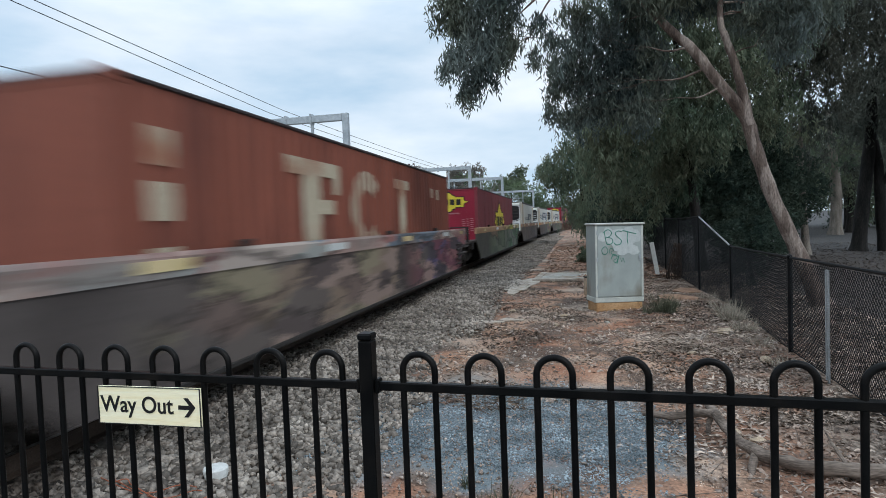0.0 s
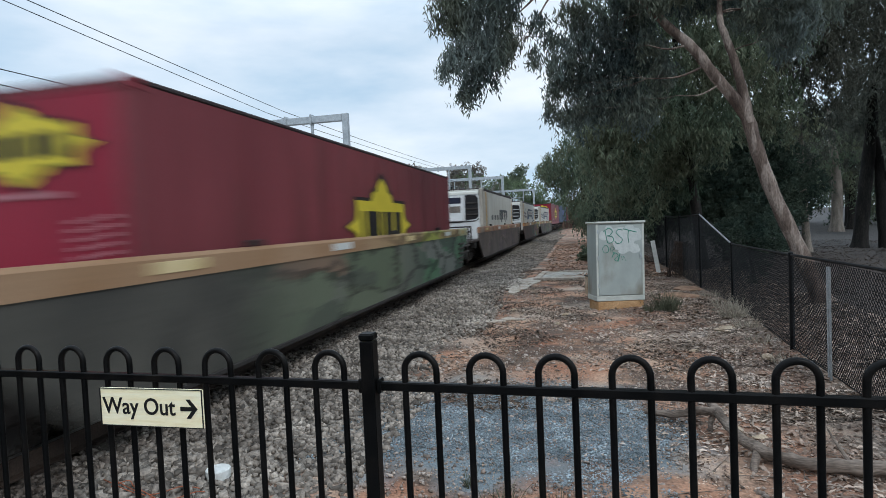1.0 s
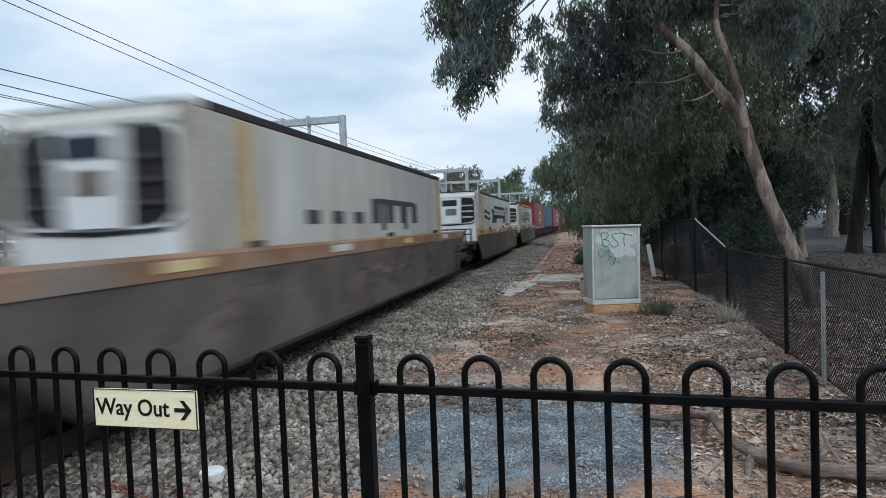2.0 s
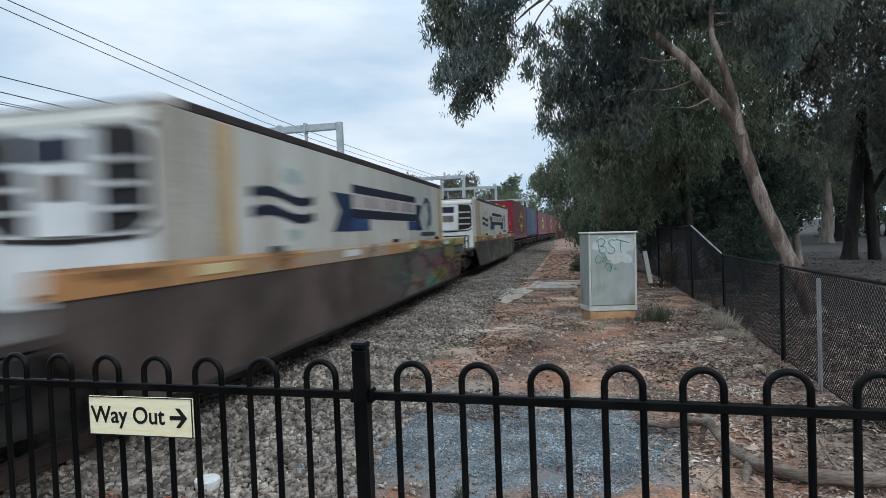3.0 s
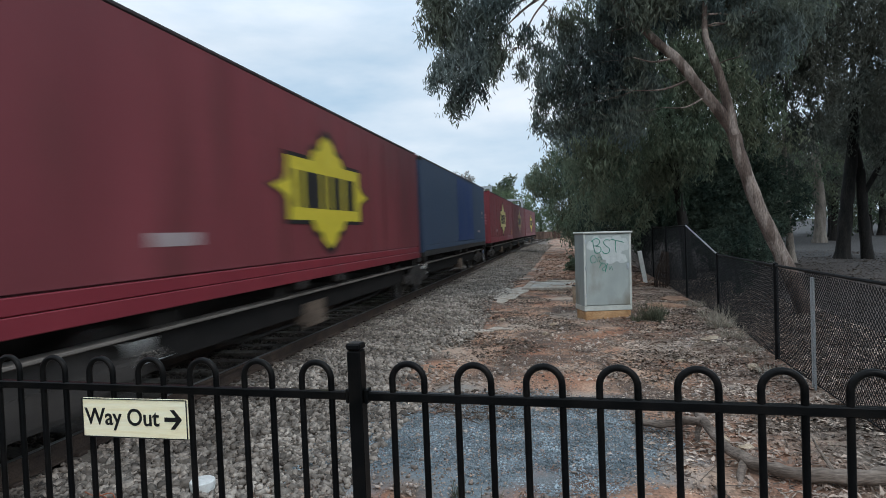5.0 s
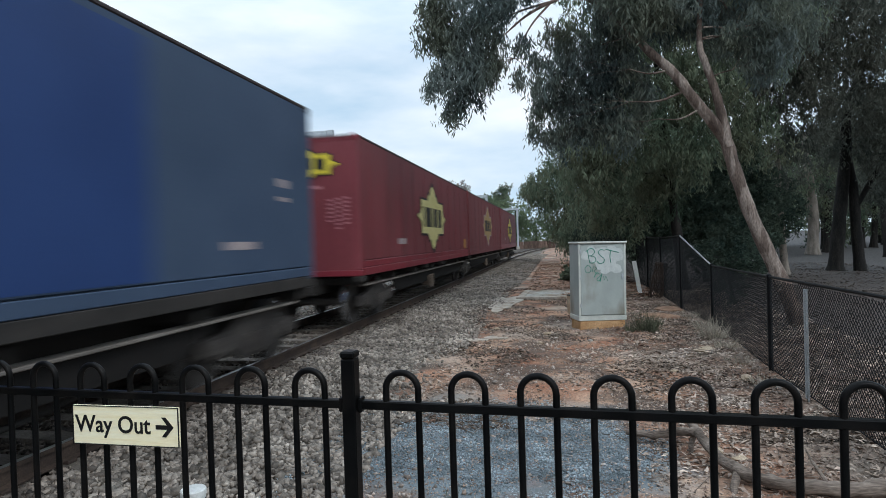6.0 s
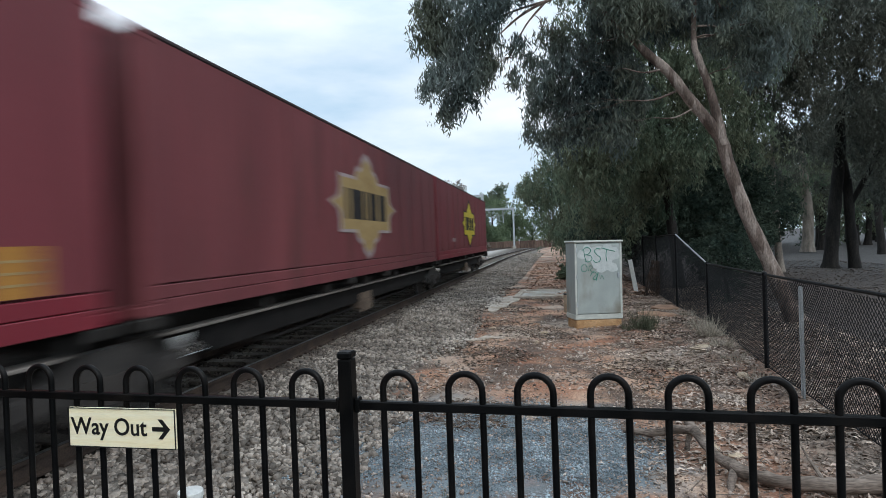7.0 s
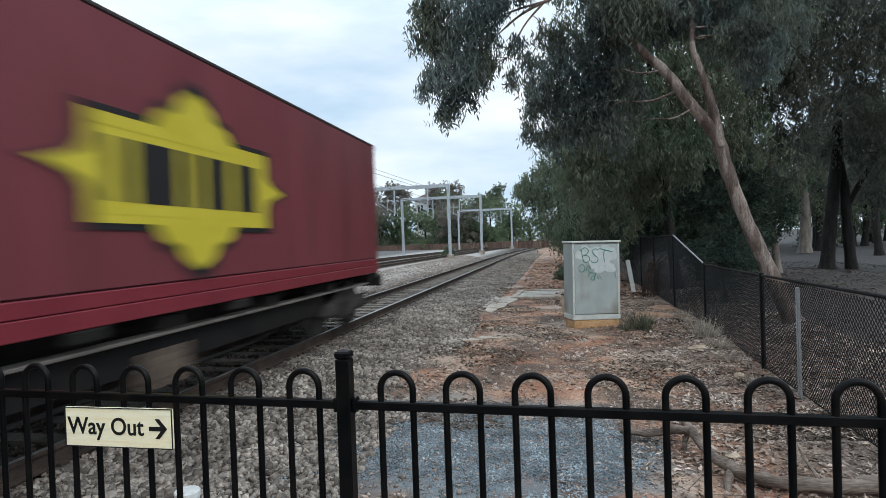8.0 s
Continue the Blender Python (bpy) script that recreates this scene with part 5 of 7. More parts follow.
def build_train():
    # flat wagons, last first: centre along the train, length, emblem
    rows = [(-7.25, 14.5, YELLOW, 0.42), (-22.0, 14.3, TAN, -0.12), (-36.80, 14.4, CREAM, -0.15)]
    for i, (c, length, em, off) in enumerate(rows):
        # the last two front ends wear the red with gap shade painted in
        box = red_container(length, em, off, end_m=RED_BOX if i == 2 else SHADED_RED, faded=i == 1, placard=i == 2)
        MOVING.append((box, c, 1.04))
        w = flat_wagon(14.7, -7.47 if i < 2 else -5.6, 5.6 if i == 0 else None, i == 0)
        MOVING.append((w, c, 0.0))
    # the dark bottom rail paints in the shadow along the foot of the side
    blue = container_shell("blue_container", 13.5, 2.88, GREY_BLUE_BOX, BLUE_BOX, "blue steel container with a brighter middle panel", False, rail_m=UNDER)
    part("bright_panel", Geo().box(1.2335, 1.239, -0.95, 2.9, 0.34, 2.74), BLUE_BOX, blue, "bright blue curtain panel")
    part("number_bar", Geo().box(1.2335, 1.237, 4.2, 4.9, 0.62, 0.72).box(1.2335, 1.237, 5.6, 5.9, 1.3, 1.36).box(1.2335, 1.237, 5.6, 5.9, 1.5, 1.62), GREY_MARK, blue, "pale plain bars")
    MOVING.append((blue, -53.08, 1.04))
    w = flat_wagon(13.7, -6.95, 5.2)
    MOVING.append((w, -53.1, 0.0))
    box = red_container(13.5, YELLOW, 0.4, (4.0, 1.9))
    MOVING.append((box, -67.05, 1.04))
    w = flat_wagon(13.7, -5.2, None)
    wheel = Geo().tube([(1.05, -6.95, 1.42), (1.05, -6.90, 1.42)], [0.24, 0.24], 18)
    part("hand_brake", wheel, SILL_EDGE, w, "round pale hand brake wheel")
    part("hand_brake_post", Geo().box(1.0, 1.1, -6.88, -6.80, 1.0, 1.5), UNDER, w)
    MOVING.append((w, -67.05, 0.0))

    grime = ((0.050, 0.040, 0.036), (0.105, 0.086, 0.078))
    body_1 = graffiti_mat("grey_beam_with_buff_graffiti", grime, [(0.055, 0.043, 0.040), (0.21, 0.175, 0.115), (0.10, 0.080, 0.070), (0.18, 0.13, 0.095), (0.07, 0.052, 0.048), (0.23, 0.165, 0.135), (0.13, 0.09, 0.075)], 1, (0.22, 0.34), 0.9, (-7.2, -5.8), ([(0.19, 0.055, 0.06), (0.05, 0.04, 0.05), (0.24, 0.10, 0.10), (0.09, 0.07, 0.14), (0.15, 0.05, 0.07), (0.26, 0.17, 0.15), (0.06, 0.045, 0.05)], 1.0, 3.5))
    lip_1 = graffiti_mat("lip_with_pale_graffiti", ((0.20, 0.15, 0.13), (0.30, 0.23, 0.20)), [(0.25, 0.26, 0.24), (0.09, 0.12, 0.15), (0.30, 0.20, 0.17), (0.34, 0.28, 0.24), (0.24, 0.10, 0.09)], 2, (0.36, 0.5), 0.6)
    body_2 = graffiti_mat("green_sprayed_beam", ((0.045, 0.042, 0.036), (0.085, 0.078, 0.064)), [(0.10, 0.115, 0.075), (0.035, 0.038, 0.033), (0.085, 0.105, 0.065), (0.16, 0.105, 0.07), (0.11, 0.115, 0.09), (0.06, 0.07, 0.05)], 5, (0.26, 0.40), 0.6, (-6.0, -3.5), ([(0.06, 0.13, 0.07), (0.10, 0.115, 0.10), (0.075, 0.15, 0.085), (0.13, 0.14, 0.12), (0.05, 0.075, 0.055), (0.09, 0.13, 0.11)], 0.5, 3.0))
    lip_2 = graffiti_mat("rusty_lip_sprayed_olive", ((0.29, 0.165, 0.085), (0.35, 0.22, 0.13)), [(0.24, 0.27, 0.05), (0.27, 0.27, 0.16), (0.26, 0.20, 0.10), (0.22, 0.25, 0.06)], 7, (0.15, 0.28), 0.4, (-2.5, 1.5))
    body_3 = graffiti_mat("brown_grey_beam", ((0.075, 0.06, 0.053), (0.14, 0.115, 0.10)), [(0.11, 0.085, 0.075), (0.08, 0.06, 0.065), (0.15, 0.12, 0.10), (0.07, 0.055, 0.05)], 9, (0.45, 0.6), 0.8)
    body_4 = graffiti_mat("dark_beam_with_red_and_green_graffiti", ((0.040, 0.029, 0.025), (0.105, 0.074, 0.062)), [(0.05, 0.10, 0.08), (0.12, 0.10, 0.085), (0.09, 0.075, 0.065), (0.06, 0.09, 0.055), (0.20, 0.16, 0.14), (0.055, 0.047, 0.045), (0.15, 0.075, 0.06)], 12, (0.22, 0.34), 0.6, (-2.0, 2.0), ([(0.10, 0.115, 0.105), (0.17, 0.14, 0.045), (0.13, 0.055, 0.06), (0.09, 0.085, 0.075), (0.05, 0.15, 0.11), (0.16, 0.145, 0.125), (0.055, 0.05, 0.05)], 1.0, 3.5))
    lip_4 = graffiti_mat("lip_with_yellow_and_teal_graffiti", ((0.26, 0.13, 0.07), (0.34, 0.20, 0.12)), [(0.34, 0.18, 0.07), (0.30, 0.16, 0.07), (0.27, 0.21, 0.15), (0.36, 0.17, 0.06), (0.21, 0.17, 0.14)], 14, (0.14, 0.26), 0.5, None, ([(0.30, 0.24, 0.05), (0.05, 0.16, 0.11), (0.27, 0.23, 0.07), (0.10, 0.18, 0.11), (0.33, 0.16, 0.07)], 0.8, 1.8))
    body_5 = graffiti_mat("brown_beam_with_green_and_pink_smears", ((0.042, 0.034, 0.031), (0.095, 0.076, 0.067)), [(0.05, 0.042, 0.040), (0.15, 0.085, 0.085), (0.065, 0.085, 0.045), (0.19, 0.15, 0.135), (0.085, 0.066, 0.058)], 16, (0.24, 0.36), 0.6, (-6.5, -4.5), ([(0.085, 0.075, 0.062), (0.105, 0.105, 0.058), (0.07, 0.058, 0.05), (0.10, 0.09, 0.072), (0.058, 0.046, 0.042), (0.065, 0.09, 0.052)], -2.0, 0.5))
    lip_5 = graffiti_mat("buff_and_rust_lip", ((0.27, 0.135, 0.065), (0.34, 0.19, 0.11)), [(0.34, 0.18, 0.07), (0.30, 0.15, 0.06), (0.28, 0.24, 0.14), (0.33, 0.21, 0.11), (0.22, 0.20, 0.09)], 18, (0.3, 0.42), 0.6)

    # five well wagons, first to last
    def banner(d):
        """Two dark stripes with a pale band of bars between them and angled tails."""
        stripes = [quad(-1.9 + d, 2.20, 2.75 + d, 2.36), quad(-1.9 + d, 1.72, 2.75 + d, 1.90)]
        tails = [(-2.85 + d, 2.16, -2.5 + d, 1.84, -1.91 + d, 1.84, -1.91 + d, 2.16), (-2.5 + d, 1.839, -2.85 + d, 1.48, -1.91 + d, 1.48, -1.91 + d, 1.839), (2.76 + d, 1.84, 3.15 + d, 1.84, 3.4 + d, 2.16, 2.76 + d, 2.16), (2.76 + d, 1.48, 3.4 + d, 1.48, 3.15 + d, 1.839, 2.76 + d, 1.839)]
        folds = [quad(-1.90 + d, 1.49, -0.95 + d, 1.715), quad(1.95 + d, 1.49, 2.75 + d, 1.715)]
        bars = [quad(-1.75 + d + 0.45 * k, 1.94, -1.75 + d + 0.45 * k + (0.33 if k % 3 else 0.2), 2.16) for k in range(10)]
        def swell(z0, z1):
            ys = [-5.5 + 0.19 * k for k in range(11)]
            lo = [(y + d, z0 + 0.06 * math.sin((y + 5.5) * 3.3)) for y in ys]
            hi = [(y + d, z1 + 0.06 * math.sin((y + 5.5) * 3.3)) for y in ys[::-1]]
            return tuple(v for p in lo + hi for v in p)

        waves = [swell(1.66, 1.80), swell(1.92, 2.05)]
        drops = [(-4.62 + d, 2.22, -4.3 + d, 2.17, -3.98 + d, 2.22, -4.1 + d, 2.38, -4.3 + d, 2.42, -4.5 + d, 2.38), (-4.55 + d, 1.50, -4.45 + d, 1.38, -4.3 + d, 1.34, -4.1 + d, 1.40, -4.02 + d, 1.50, -4.3 + d, 1.54)]
        foot = [quad(3.25 + d, 1.33, 4.95 + d, 1.44)]
        return [("name_stripe", NAVY_MARK, stripes, "navy stripe"), ("banner_tail", TAIL_BLUE, tails, "navy notched banner tail"), ("banner_fold", FOLD_BLUE, folds, "dark blue fold of the banner"), ("teal_drop", PALE_TEAL, drops, "pale teal curved mark"), ("name_bar", GREY_MARK, bars, "plain grey bar in place of lettering"), ("wave_bar", NAVY_MARK, waves, "navy wave bar"), ("foot_bar", SLATE_MARK, foot, "thin grey bar")]

    wave, big = banner(0.425), banner(0.45)
    small = [("name_bar", SLATE_MARK, [quad(-3.4 + 1.0 * k, 1.50, -2.9 + 1.0 * k, 1.72 if k < 3 else 2.0) for k in range(7)] + [quad(0.0, 1.9, 2.8, 2.02), quad(0.2, 1.35, 0.5, 1.9), quad(1.9, 1.35, 2.2, 1.9)], "dark grey plain bar in place of lettering")]
    units = [
        (-165.05, 13.9, "brown", body_1, lip_1),
        (-145.35, 13.75, "red", body_2, lip_2),
        (-125.40, 12.0, "small", body_3, WAGON_RUST),
        (-104.75, 13.05, "wave", body_4, lip_4),
        (-84.6, 13.8, "big", body_5, lip_5),
    ]
    for i, (c, length, look_, body, lip) in enumerate(units):
        w = well_wagon(body, lip)
        MOVING.append((w, c, 0.0))
        if look_ == "brown":
            box = container_shell("brown_container", length, 2.88, BROWN_BOX, BROWN_BOX, "rust-brown corrugated container with big faded cream letter shapes", True)
            x = 1.225
            F = [quad(-3.25, 0.95, -2.65, 2.45), quad(-3.75, 2.20, -3.25, 2.45), quad(-2.65, 2.22, -1.85, 2.45), quad(-2.65, 1.62, -2.1, 1.85), quad(-2.1, 1.95, -1.85, 2.22)]
            L = [quad(1.62, 0.97, 2.15, 2.25), quad(1.40, 2.24, 2.42, 2.45), quad(2.15, 0.97, 2.7, 1.15), quad(4.7, 2.15, 4.95, 2.4), quad(5.4, 2.1, 5.6, 2.4)]
            part("letter_shape", ring_geo(-0.45, 1.70, 0.77, 0.40, x, 0.75, 5.53, 20, 1.15), PALE_MARK, box, "faded cream letter-sized shape")
            for shape in (F, L[:3], L[3:4], L[4:]):
                glyph = Geo()
                for b in shape:
                    glyph.prism([(b[0], b[1]), (b[2], b[3]), (b[4], b[5]), (b[6], b[7])], "x", x, x + 0.012)
                part("letter_shape", glyph, PALE_MARK, box, "faded cream letter-sized shape")
            for k, (z0, z1) in enumerate(((2.06, 2.43), (1.52, 1.90), (0.98, 1.26))):
                part("number_bar", Geo().prism([(-6.50, z0), (-6.14, z0), (-6.14, z1), (-6.50, z1)], "x", x, x + 0.012), PALE_MARK, box, "faded cream plain bar")
        elif look_ == "red":
            box = red_container(length, YELLOW, 0.2, (4.0, 1.95))
        else:
            box = reefer(length, {"small": small, "wave": wave, "big": big}[look_], UNDER if look_ == "small" else DULL_SLAT)
            if look_ != "small":
                at = 4.425 if look_ == "wave" else 4.48
                part("round_mark", ring_geo(at, 1.95, 0.46, 0.33, 1.235, -1.0, 2.5, 16, 1.1), BLUE_RING, box, "deep blue crescent of a round mark")
                part("round_mark", ring_geo(at, 1.95, 0.46, 0.36, 1.2355, 2.5, 5.28, 14, 1.1), PALE_RING, box, "pale grey-blue crescent of a round mark")
                part("round_mark", ring_geo(at + 0.02, 1.92, 0.325, 0.17, 1.236, -1.7, 1.3, 14, 1.0), TEAL_MARK, box, "teal crescent of a round mark")
        MOVING.append((box, c + {"wave": -0.425, "big": -0.1}.get(look_, 0.0), 0.30))


build_train()


def motions():
    """The train runs towards and past the platform; its wheels turn."""
    times = [0.2 * k for k in range(41)]
    for ob, offset, lift in MOVING:
        walk(ob, [(t, on_line(rear_at(t) + offset) @ Matrix.Translation((0, 0, lift))) for t in times])
    for w, y in WHEELS:
        walk(w, [(k / 30, pose(0, y, 0.46, math.degrees((rear_at(0) - rear_at(k / 30)) / 0.46))) for k in range(241)])


# ---- trees ----
def leaves(centres, spread, count, length, width, droop=0.7, shell=0.35, kind=2.0, hang=5.5):
    """Lance-shaped blades gathered in hanging sprays inside uneven clumps."""
    out = []
    share = np.array([s[3] ** kind for s in centres])
    share = share / share.sum()
    for (cx, cy, cz, r), q in zip(centres, share):
        sprays = max(6, int(count * q / 22))
        d = rng.normal(size=(sprays, 3))
        d /= np.linalg.norm(d, axis=1)[:, None]
        rad = r * (shell + (1.12 - shell) * rng.uniform(0, 1, (sprays, 1)) ** 0.6)
        lump = 1 + 0.28 * np.sin(d[:, :1] * 5 + cx) * np.cos(d[:, 2:] * 4 + cz)
        tips = np.array([cx, cy, cz]) + d * rad * lump * np.array([spread[0], spread[1], spread[2]])
        reach = rng.uniform(0.3, 1.0, (sprays, 1, 1)) * length * hang
        along = rng.uniform(0, 1, (sprays, 22, 1))
        sway = rng.normal(size=(sprays, 1, 3)) * 0.3
        sway[:, :, 2] = -droop
        pts = tips[:, None, :] + along * reach * sway + rng.normal(size=(sprays, 22, 3)) * length * (0.22 + 0.3 * along)
        out.append(pts.reshape(-1, 3))
    p = np.concatenate(out)
    n = len(p)
    d = rng.normal(size=(n, 3))
    d[:, 2] = d[:, 2] * 0.5 - droop * 1.9
    d /= np.linalg.norm(d, axis=1)[:, None]
    s = np.cross(d, rng.normal(size=(n, 3)))
    s /= np.linalg.norm(s, axis=1)[:, None]
    k = rng.uniform(0.6, 1.3, (n, 1))
    a = p - d * length * 0.5 * k
    b = p + d * length * 0.5 * k
    v = np.stack([a, p + s * width * 0.5 * k, b, p - s * width * 0.5 * k], 1)
    return v.reshape(-1, 3), np.arange(n * 4).reshape(n, 4)


def limb(g, a, b, r0, r1, wob=0.12, n=7, sag_=0.0, sides=7):
    a, b = Vector(a), Vector(b)
    L = (b - a).length
    pts = []
    for k in range(n + 1):
        t = k / n
        p = a.lerp(b, t)
        w = wob * L * math.sin(math.pi * t) * 0.6
        p += Vector((random.uniform(-w, w), random.uniform(-w, w), random.uniform(-w, w) * 0.6 - sag_ * L * t * t))
        pts.append(p)
    g.tube(pts, [r0 + (r1 - r0) * k / n for k in range(n + 1)], sides, False)
    return pts


def tree(label, trunks, clumps, leaf_material, bark, count, length=0.15, width=0.032, droop=0.7, spread=(1, 1, 1), twigs=3, shell=0.3, forks=True, group="trees", hang=5.5):
    """trunks: lists of (x, y, z, radius). clumps: (x, y, z, radius) of the crown."""
    first = trunks[0][0]
    t = thing("tree", label, "tree", Matrix.Translation(first[:3]), group=group)
    o = Vector(first[:3])
    nodes = []
    for i, stem in enumerate(trunks):
        g = Geo()
        pts, rad = [], []
        for k in range(len(stem) - 1):
            p0, p1, p2, p3 = stem[max(k - 1, 0)], stem[k], stem[k + 1], stem[min(k + 2, len(stem) - 1)]
            for q in range(5):
                u = q / 5
                v = [0.5 * (2 * b + (-a + c) * u + (2 * a - 5 * b + 4 * c - d) * u * u + (-a + 3 * b - 3 * c + d) * u ** 3) for a, b, c, d in zip(p0, p1, p2, p3)]
                pts.append(Vector(v[:3]) - o)
                rad.append(max(0.01, v[3] * (1 + 0.06 * math.sin(9 * u + 3 * k + i))))
        pts.append(Vector(stem[-1][:3]) - o)
        rad.append(stem[-1][3])
        if i == 0:
            rad[0] *= 1.35
        g.tube(pts, rad, 12, True)
        part("trunk" if i == 0 else "limb", g, bark, t, smooth=True)
        nodes.extend(zip(pts, rad))
    if forks:
        for c in clumps:
            g = Geo()
            p = Vector(c[:3]) - o
            start, r = min(nodes, key=lambda nd: (nd[0] - p).length + 2.0 * max(0, nd[0].z - p.z))
            r0 = min(r * 0.5, 0.007 * (start - p).length + 0.008)
            path = limb(g, start, p, r0, r0 * 0.45, 0.10)
            for k in range(twigs):
                d = Vector(rng.normal(size=3)).normalized() * c[3] * 0.9
                limb(g, path[random.randint(3, 6)], p + d, r0 * 0.4, 0.004, 0.16, 5, 0.05, 5)
            part("branch", g, bark, t, smooth=True)
    v, f = leaves(clumps, spread, count, length, width, droop, shell, hang=hang)
    part("crown", raw_mesh("crown", v - np.array(o), f, leaf_material), None, t)
    return t


GUM_CLUMPS = [(-2.41, 12.3, 6.63, 0.43), (-2.53, 12.3, 6.08, 0.35), (-1.94, 12.4, 6.17, 0.50), (-1.4, 12.2, 6.35, 0.45), (-2.08, 12.3, 5.59, 0.42), (-1.54, 12.4, 5.60, 0.46), (-2.34, 12.2, 5.13, 0.30), (-2.57, 12.3, 5.03, 0.18), (-1.87, 12.3, 4.86, 0.40), (-2.12, 12.3, 4.55, 0.25), (-1.52, 12.2, 5.07, 0.32), (-1.19, 12.3, 5.39, 0.24), (-1.14, 12.4, 5.97, 0.24), (-0.98, 12.3, 6.62, 0.30), (-2.15, 12.5, 7.26, 0.53), (-1.3, 12.5, 7.28, 0.59), (-0.49, 12.5, 7.2, 0.45)]
GUM_LOOSE = [(-0.6, 12.5, 5.81, 0.20), (-0.44, 12.5, 5.44, 0.21), (-0.74, 12.5, 5.17, 0.17), (-0.34, 12.5, 5.02, 0.18), (-0.15, 13.2, 5.55, 0.16)]
GUM_MAIN = [(0.15, 14.2, 6.45, 0.36), (0.25, 14.2, 5.88, 0.40), (-0.08, 14.2, 5.32, 0.38), (-0.35, 14.2, 4.80, 0.28), (-0.45, 14.2, 4.36, 0.22), (0.26, 14.2, 5.02, 0.49), (0.81, 14.2, 6.03, 0.57), (0.92, 14.2, 5.23, 0.57), (1.22, 14.2, 6.78, 0.42), (1.52, 14.2, 6.22, 0.41), (0.5, 14.2, 4.40, 0.52), (1.15, 14.2, 4.55, 0.55), (1.37, 14.2, 5.45, 0.49), (-0.03, 14.2, 4.11, 0.33), (1.67, 13.6, 5.46, 0.32), (1.9, 13.8, 4.84, 0.40), (1.55, 13.8, 4.2, 0.42)]
# the highest clumps reach out of view, added to shade what lies below
GUM_TOP = [(1.75, 12.8, 6.25, 0.36), (1.48, 13.0, 6.84, 0.62), (2.27, 13.0, 6.52, 0.46), (3.3, 13.8, 6.6, 0.40), (3.85, 13.4, 5.85, 0.45), (4.2, 13.2, 5.25, 0.42), (4.45, 13.0, 5.95, 0.56), (2.0, 14, 7.8, 1.2), (3.5, 14, 8.0, 1.3), (0.5, 13.5, 8.3, 1.1), (2.6, 15.2, 7.2, 0.7), (3.6, 15, 7.0, 0.7), (5.4, 15, 8.1, 1.4), (4.9, 16, 7.0, 0.9), (5.3, 14.5, 6.2, 0.6)]
# the leaning gum beside the mesh fence
tree("leaning smooth-barked gum tree with drooping grey-green leaves", [
    [(4.93, 13.5, -0.30, 0.19), (4.50, 13.5, 0.81, 0.155), (4.02, 13.5, 2.03, 0.14), (3.71, 13.5, 3.05, 0.134), (3.52, 13.5, 3.72, 0.128), (2.92, 13.35, 4.52, 0.112), (2.51, 13.3, 5.11, 0.105), (2.03, 13.3, 5.61, 0.09), (1.61, 13.3, 6.14, 0.075), (1.17, 13.3, 6.60, 0.062), (0.80, 13.2, 7.2, 0.05)],
    [(3.60, 13.46, 3.50, 0.105), (3.50, 13.45, 4.05, 0.10), (3.40, 13.42, 4.5, 0.088), (3.29, 13.4, 4.9, 0.08), (3.15, 13.4, 5.35, 0.072), (3.08, 13.5, 5.84, 0.06), (3.2, 13.7, 7.4, 0.045)],
    [(1.10, 13.3, 6.65, 0.05), (0.50, 13.1, 6.92, 0.042), (-0.06, 12.9, 6.72, 0.035), (-0.55, 12.7, 6.42, 0.026), (-1.0, 12.5, 6.0, 0.015)],
    [(0.10, 13.0, 6.80, 0.03), (-0.5, 12.8, 6.62, 0.022), (-1.1, 12.6, 6.38, 0.012)],
    [(-0.05, 12.9, 6.70, 0.026), (-0.45, 12.7, 6.2, 0.018), (-0.8, 12.5, 5.5, 0.01)],
    [(0.45, 13.1, 6.95, 0.04), (-0.5, 12.7, 7.25, 0.03), (-1.5, 12.5, 7.2, 0.02), (-2.1, 12.4, 6.6, 0.012)],
    [(2.75, 13.4, 4.75, 0.028), (2.2, 13.3, 4.55, 0.02), (1.6, 13.4, 4.6, 0.008)],
    [(2.45, 13.3, 5.2, 0.026), (2.0, 13.2, 5.12, 0.018), (1.6, 13.2, 5.25, 0.008)],
    [(3.10, 13.4, 4.38, 0.022), (2.6, 13.2, 4.12, 0.014), (2.15, 13.2, 4.15, 0.006)],
], GUM_CLUMPS + GUM_LOOSE + GUM_MAIN + GUM_TOP, GUM_LEAF, BARK, 125000, 0.150, 0.031, 1.0, twigs=3, shell=0.0, hang=2.9)
MID = [(1.2, 20, 3.9, 1.18), (2.5, 20, 5.3, 1.5), (4.1, 21, 4.6, 1.4), (2.9, 22, 3.4, 1.5), (0.8, 20, 5.0, 0.8), (4.7, 21, 6.6, 1.6), (6.6, 23, 5.4, 1.35), (3.4, 21, 7.1, 1.6), (1.8, 24, 3.0, 1.1), (2.5, 21, 9.3, 2.0), (6.0, 22, 9.0, 2.2)]
tree("tall gum tree with hanging olive foliage", [[(4.3, 22, -0.3, 0.2), (4.0, 21.8, 2.5, 0.16), (3.6, 21.5, 5.5, 0.13), (3.4, 21, 8.0, 0.08)]], MID, OLIVE_LEAF, DARK_BARK, 56000, 0.22, 0.052, 0.9, shell=0.2, hang=3.4)
DARK = [(4.1, 26, 2.8, 1.78), (5.4, 24, 2.4, 1.41), (7.0, 26, 3.5, 1.78), (5.7, 27, 4.4, 2.12), (5.5, 20, 1.5, 0.88), (7.4, 24, 2.1, 1.18), (3.1, 28, 2.1, 1.37), (8.6, 27, 2.6, 1.3)]
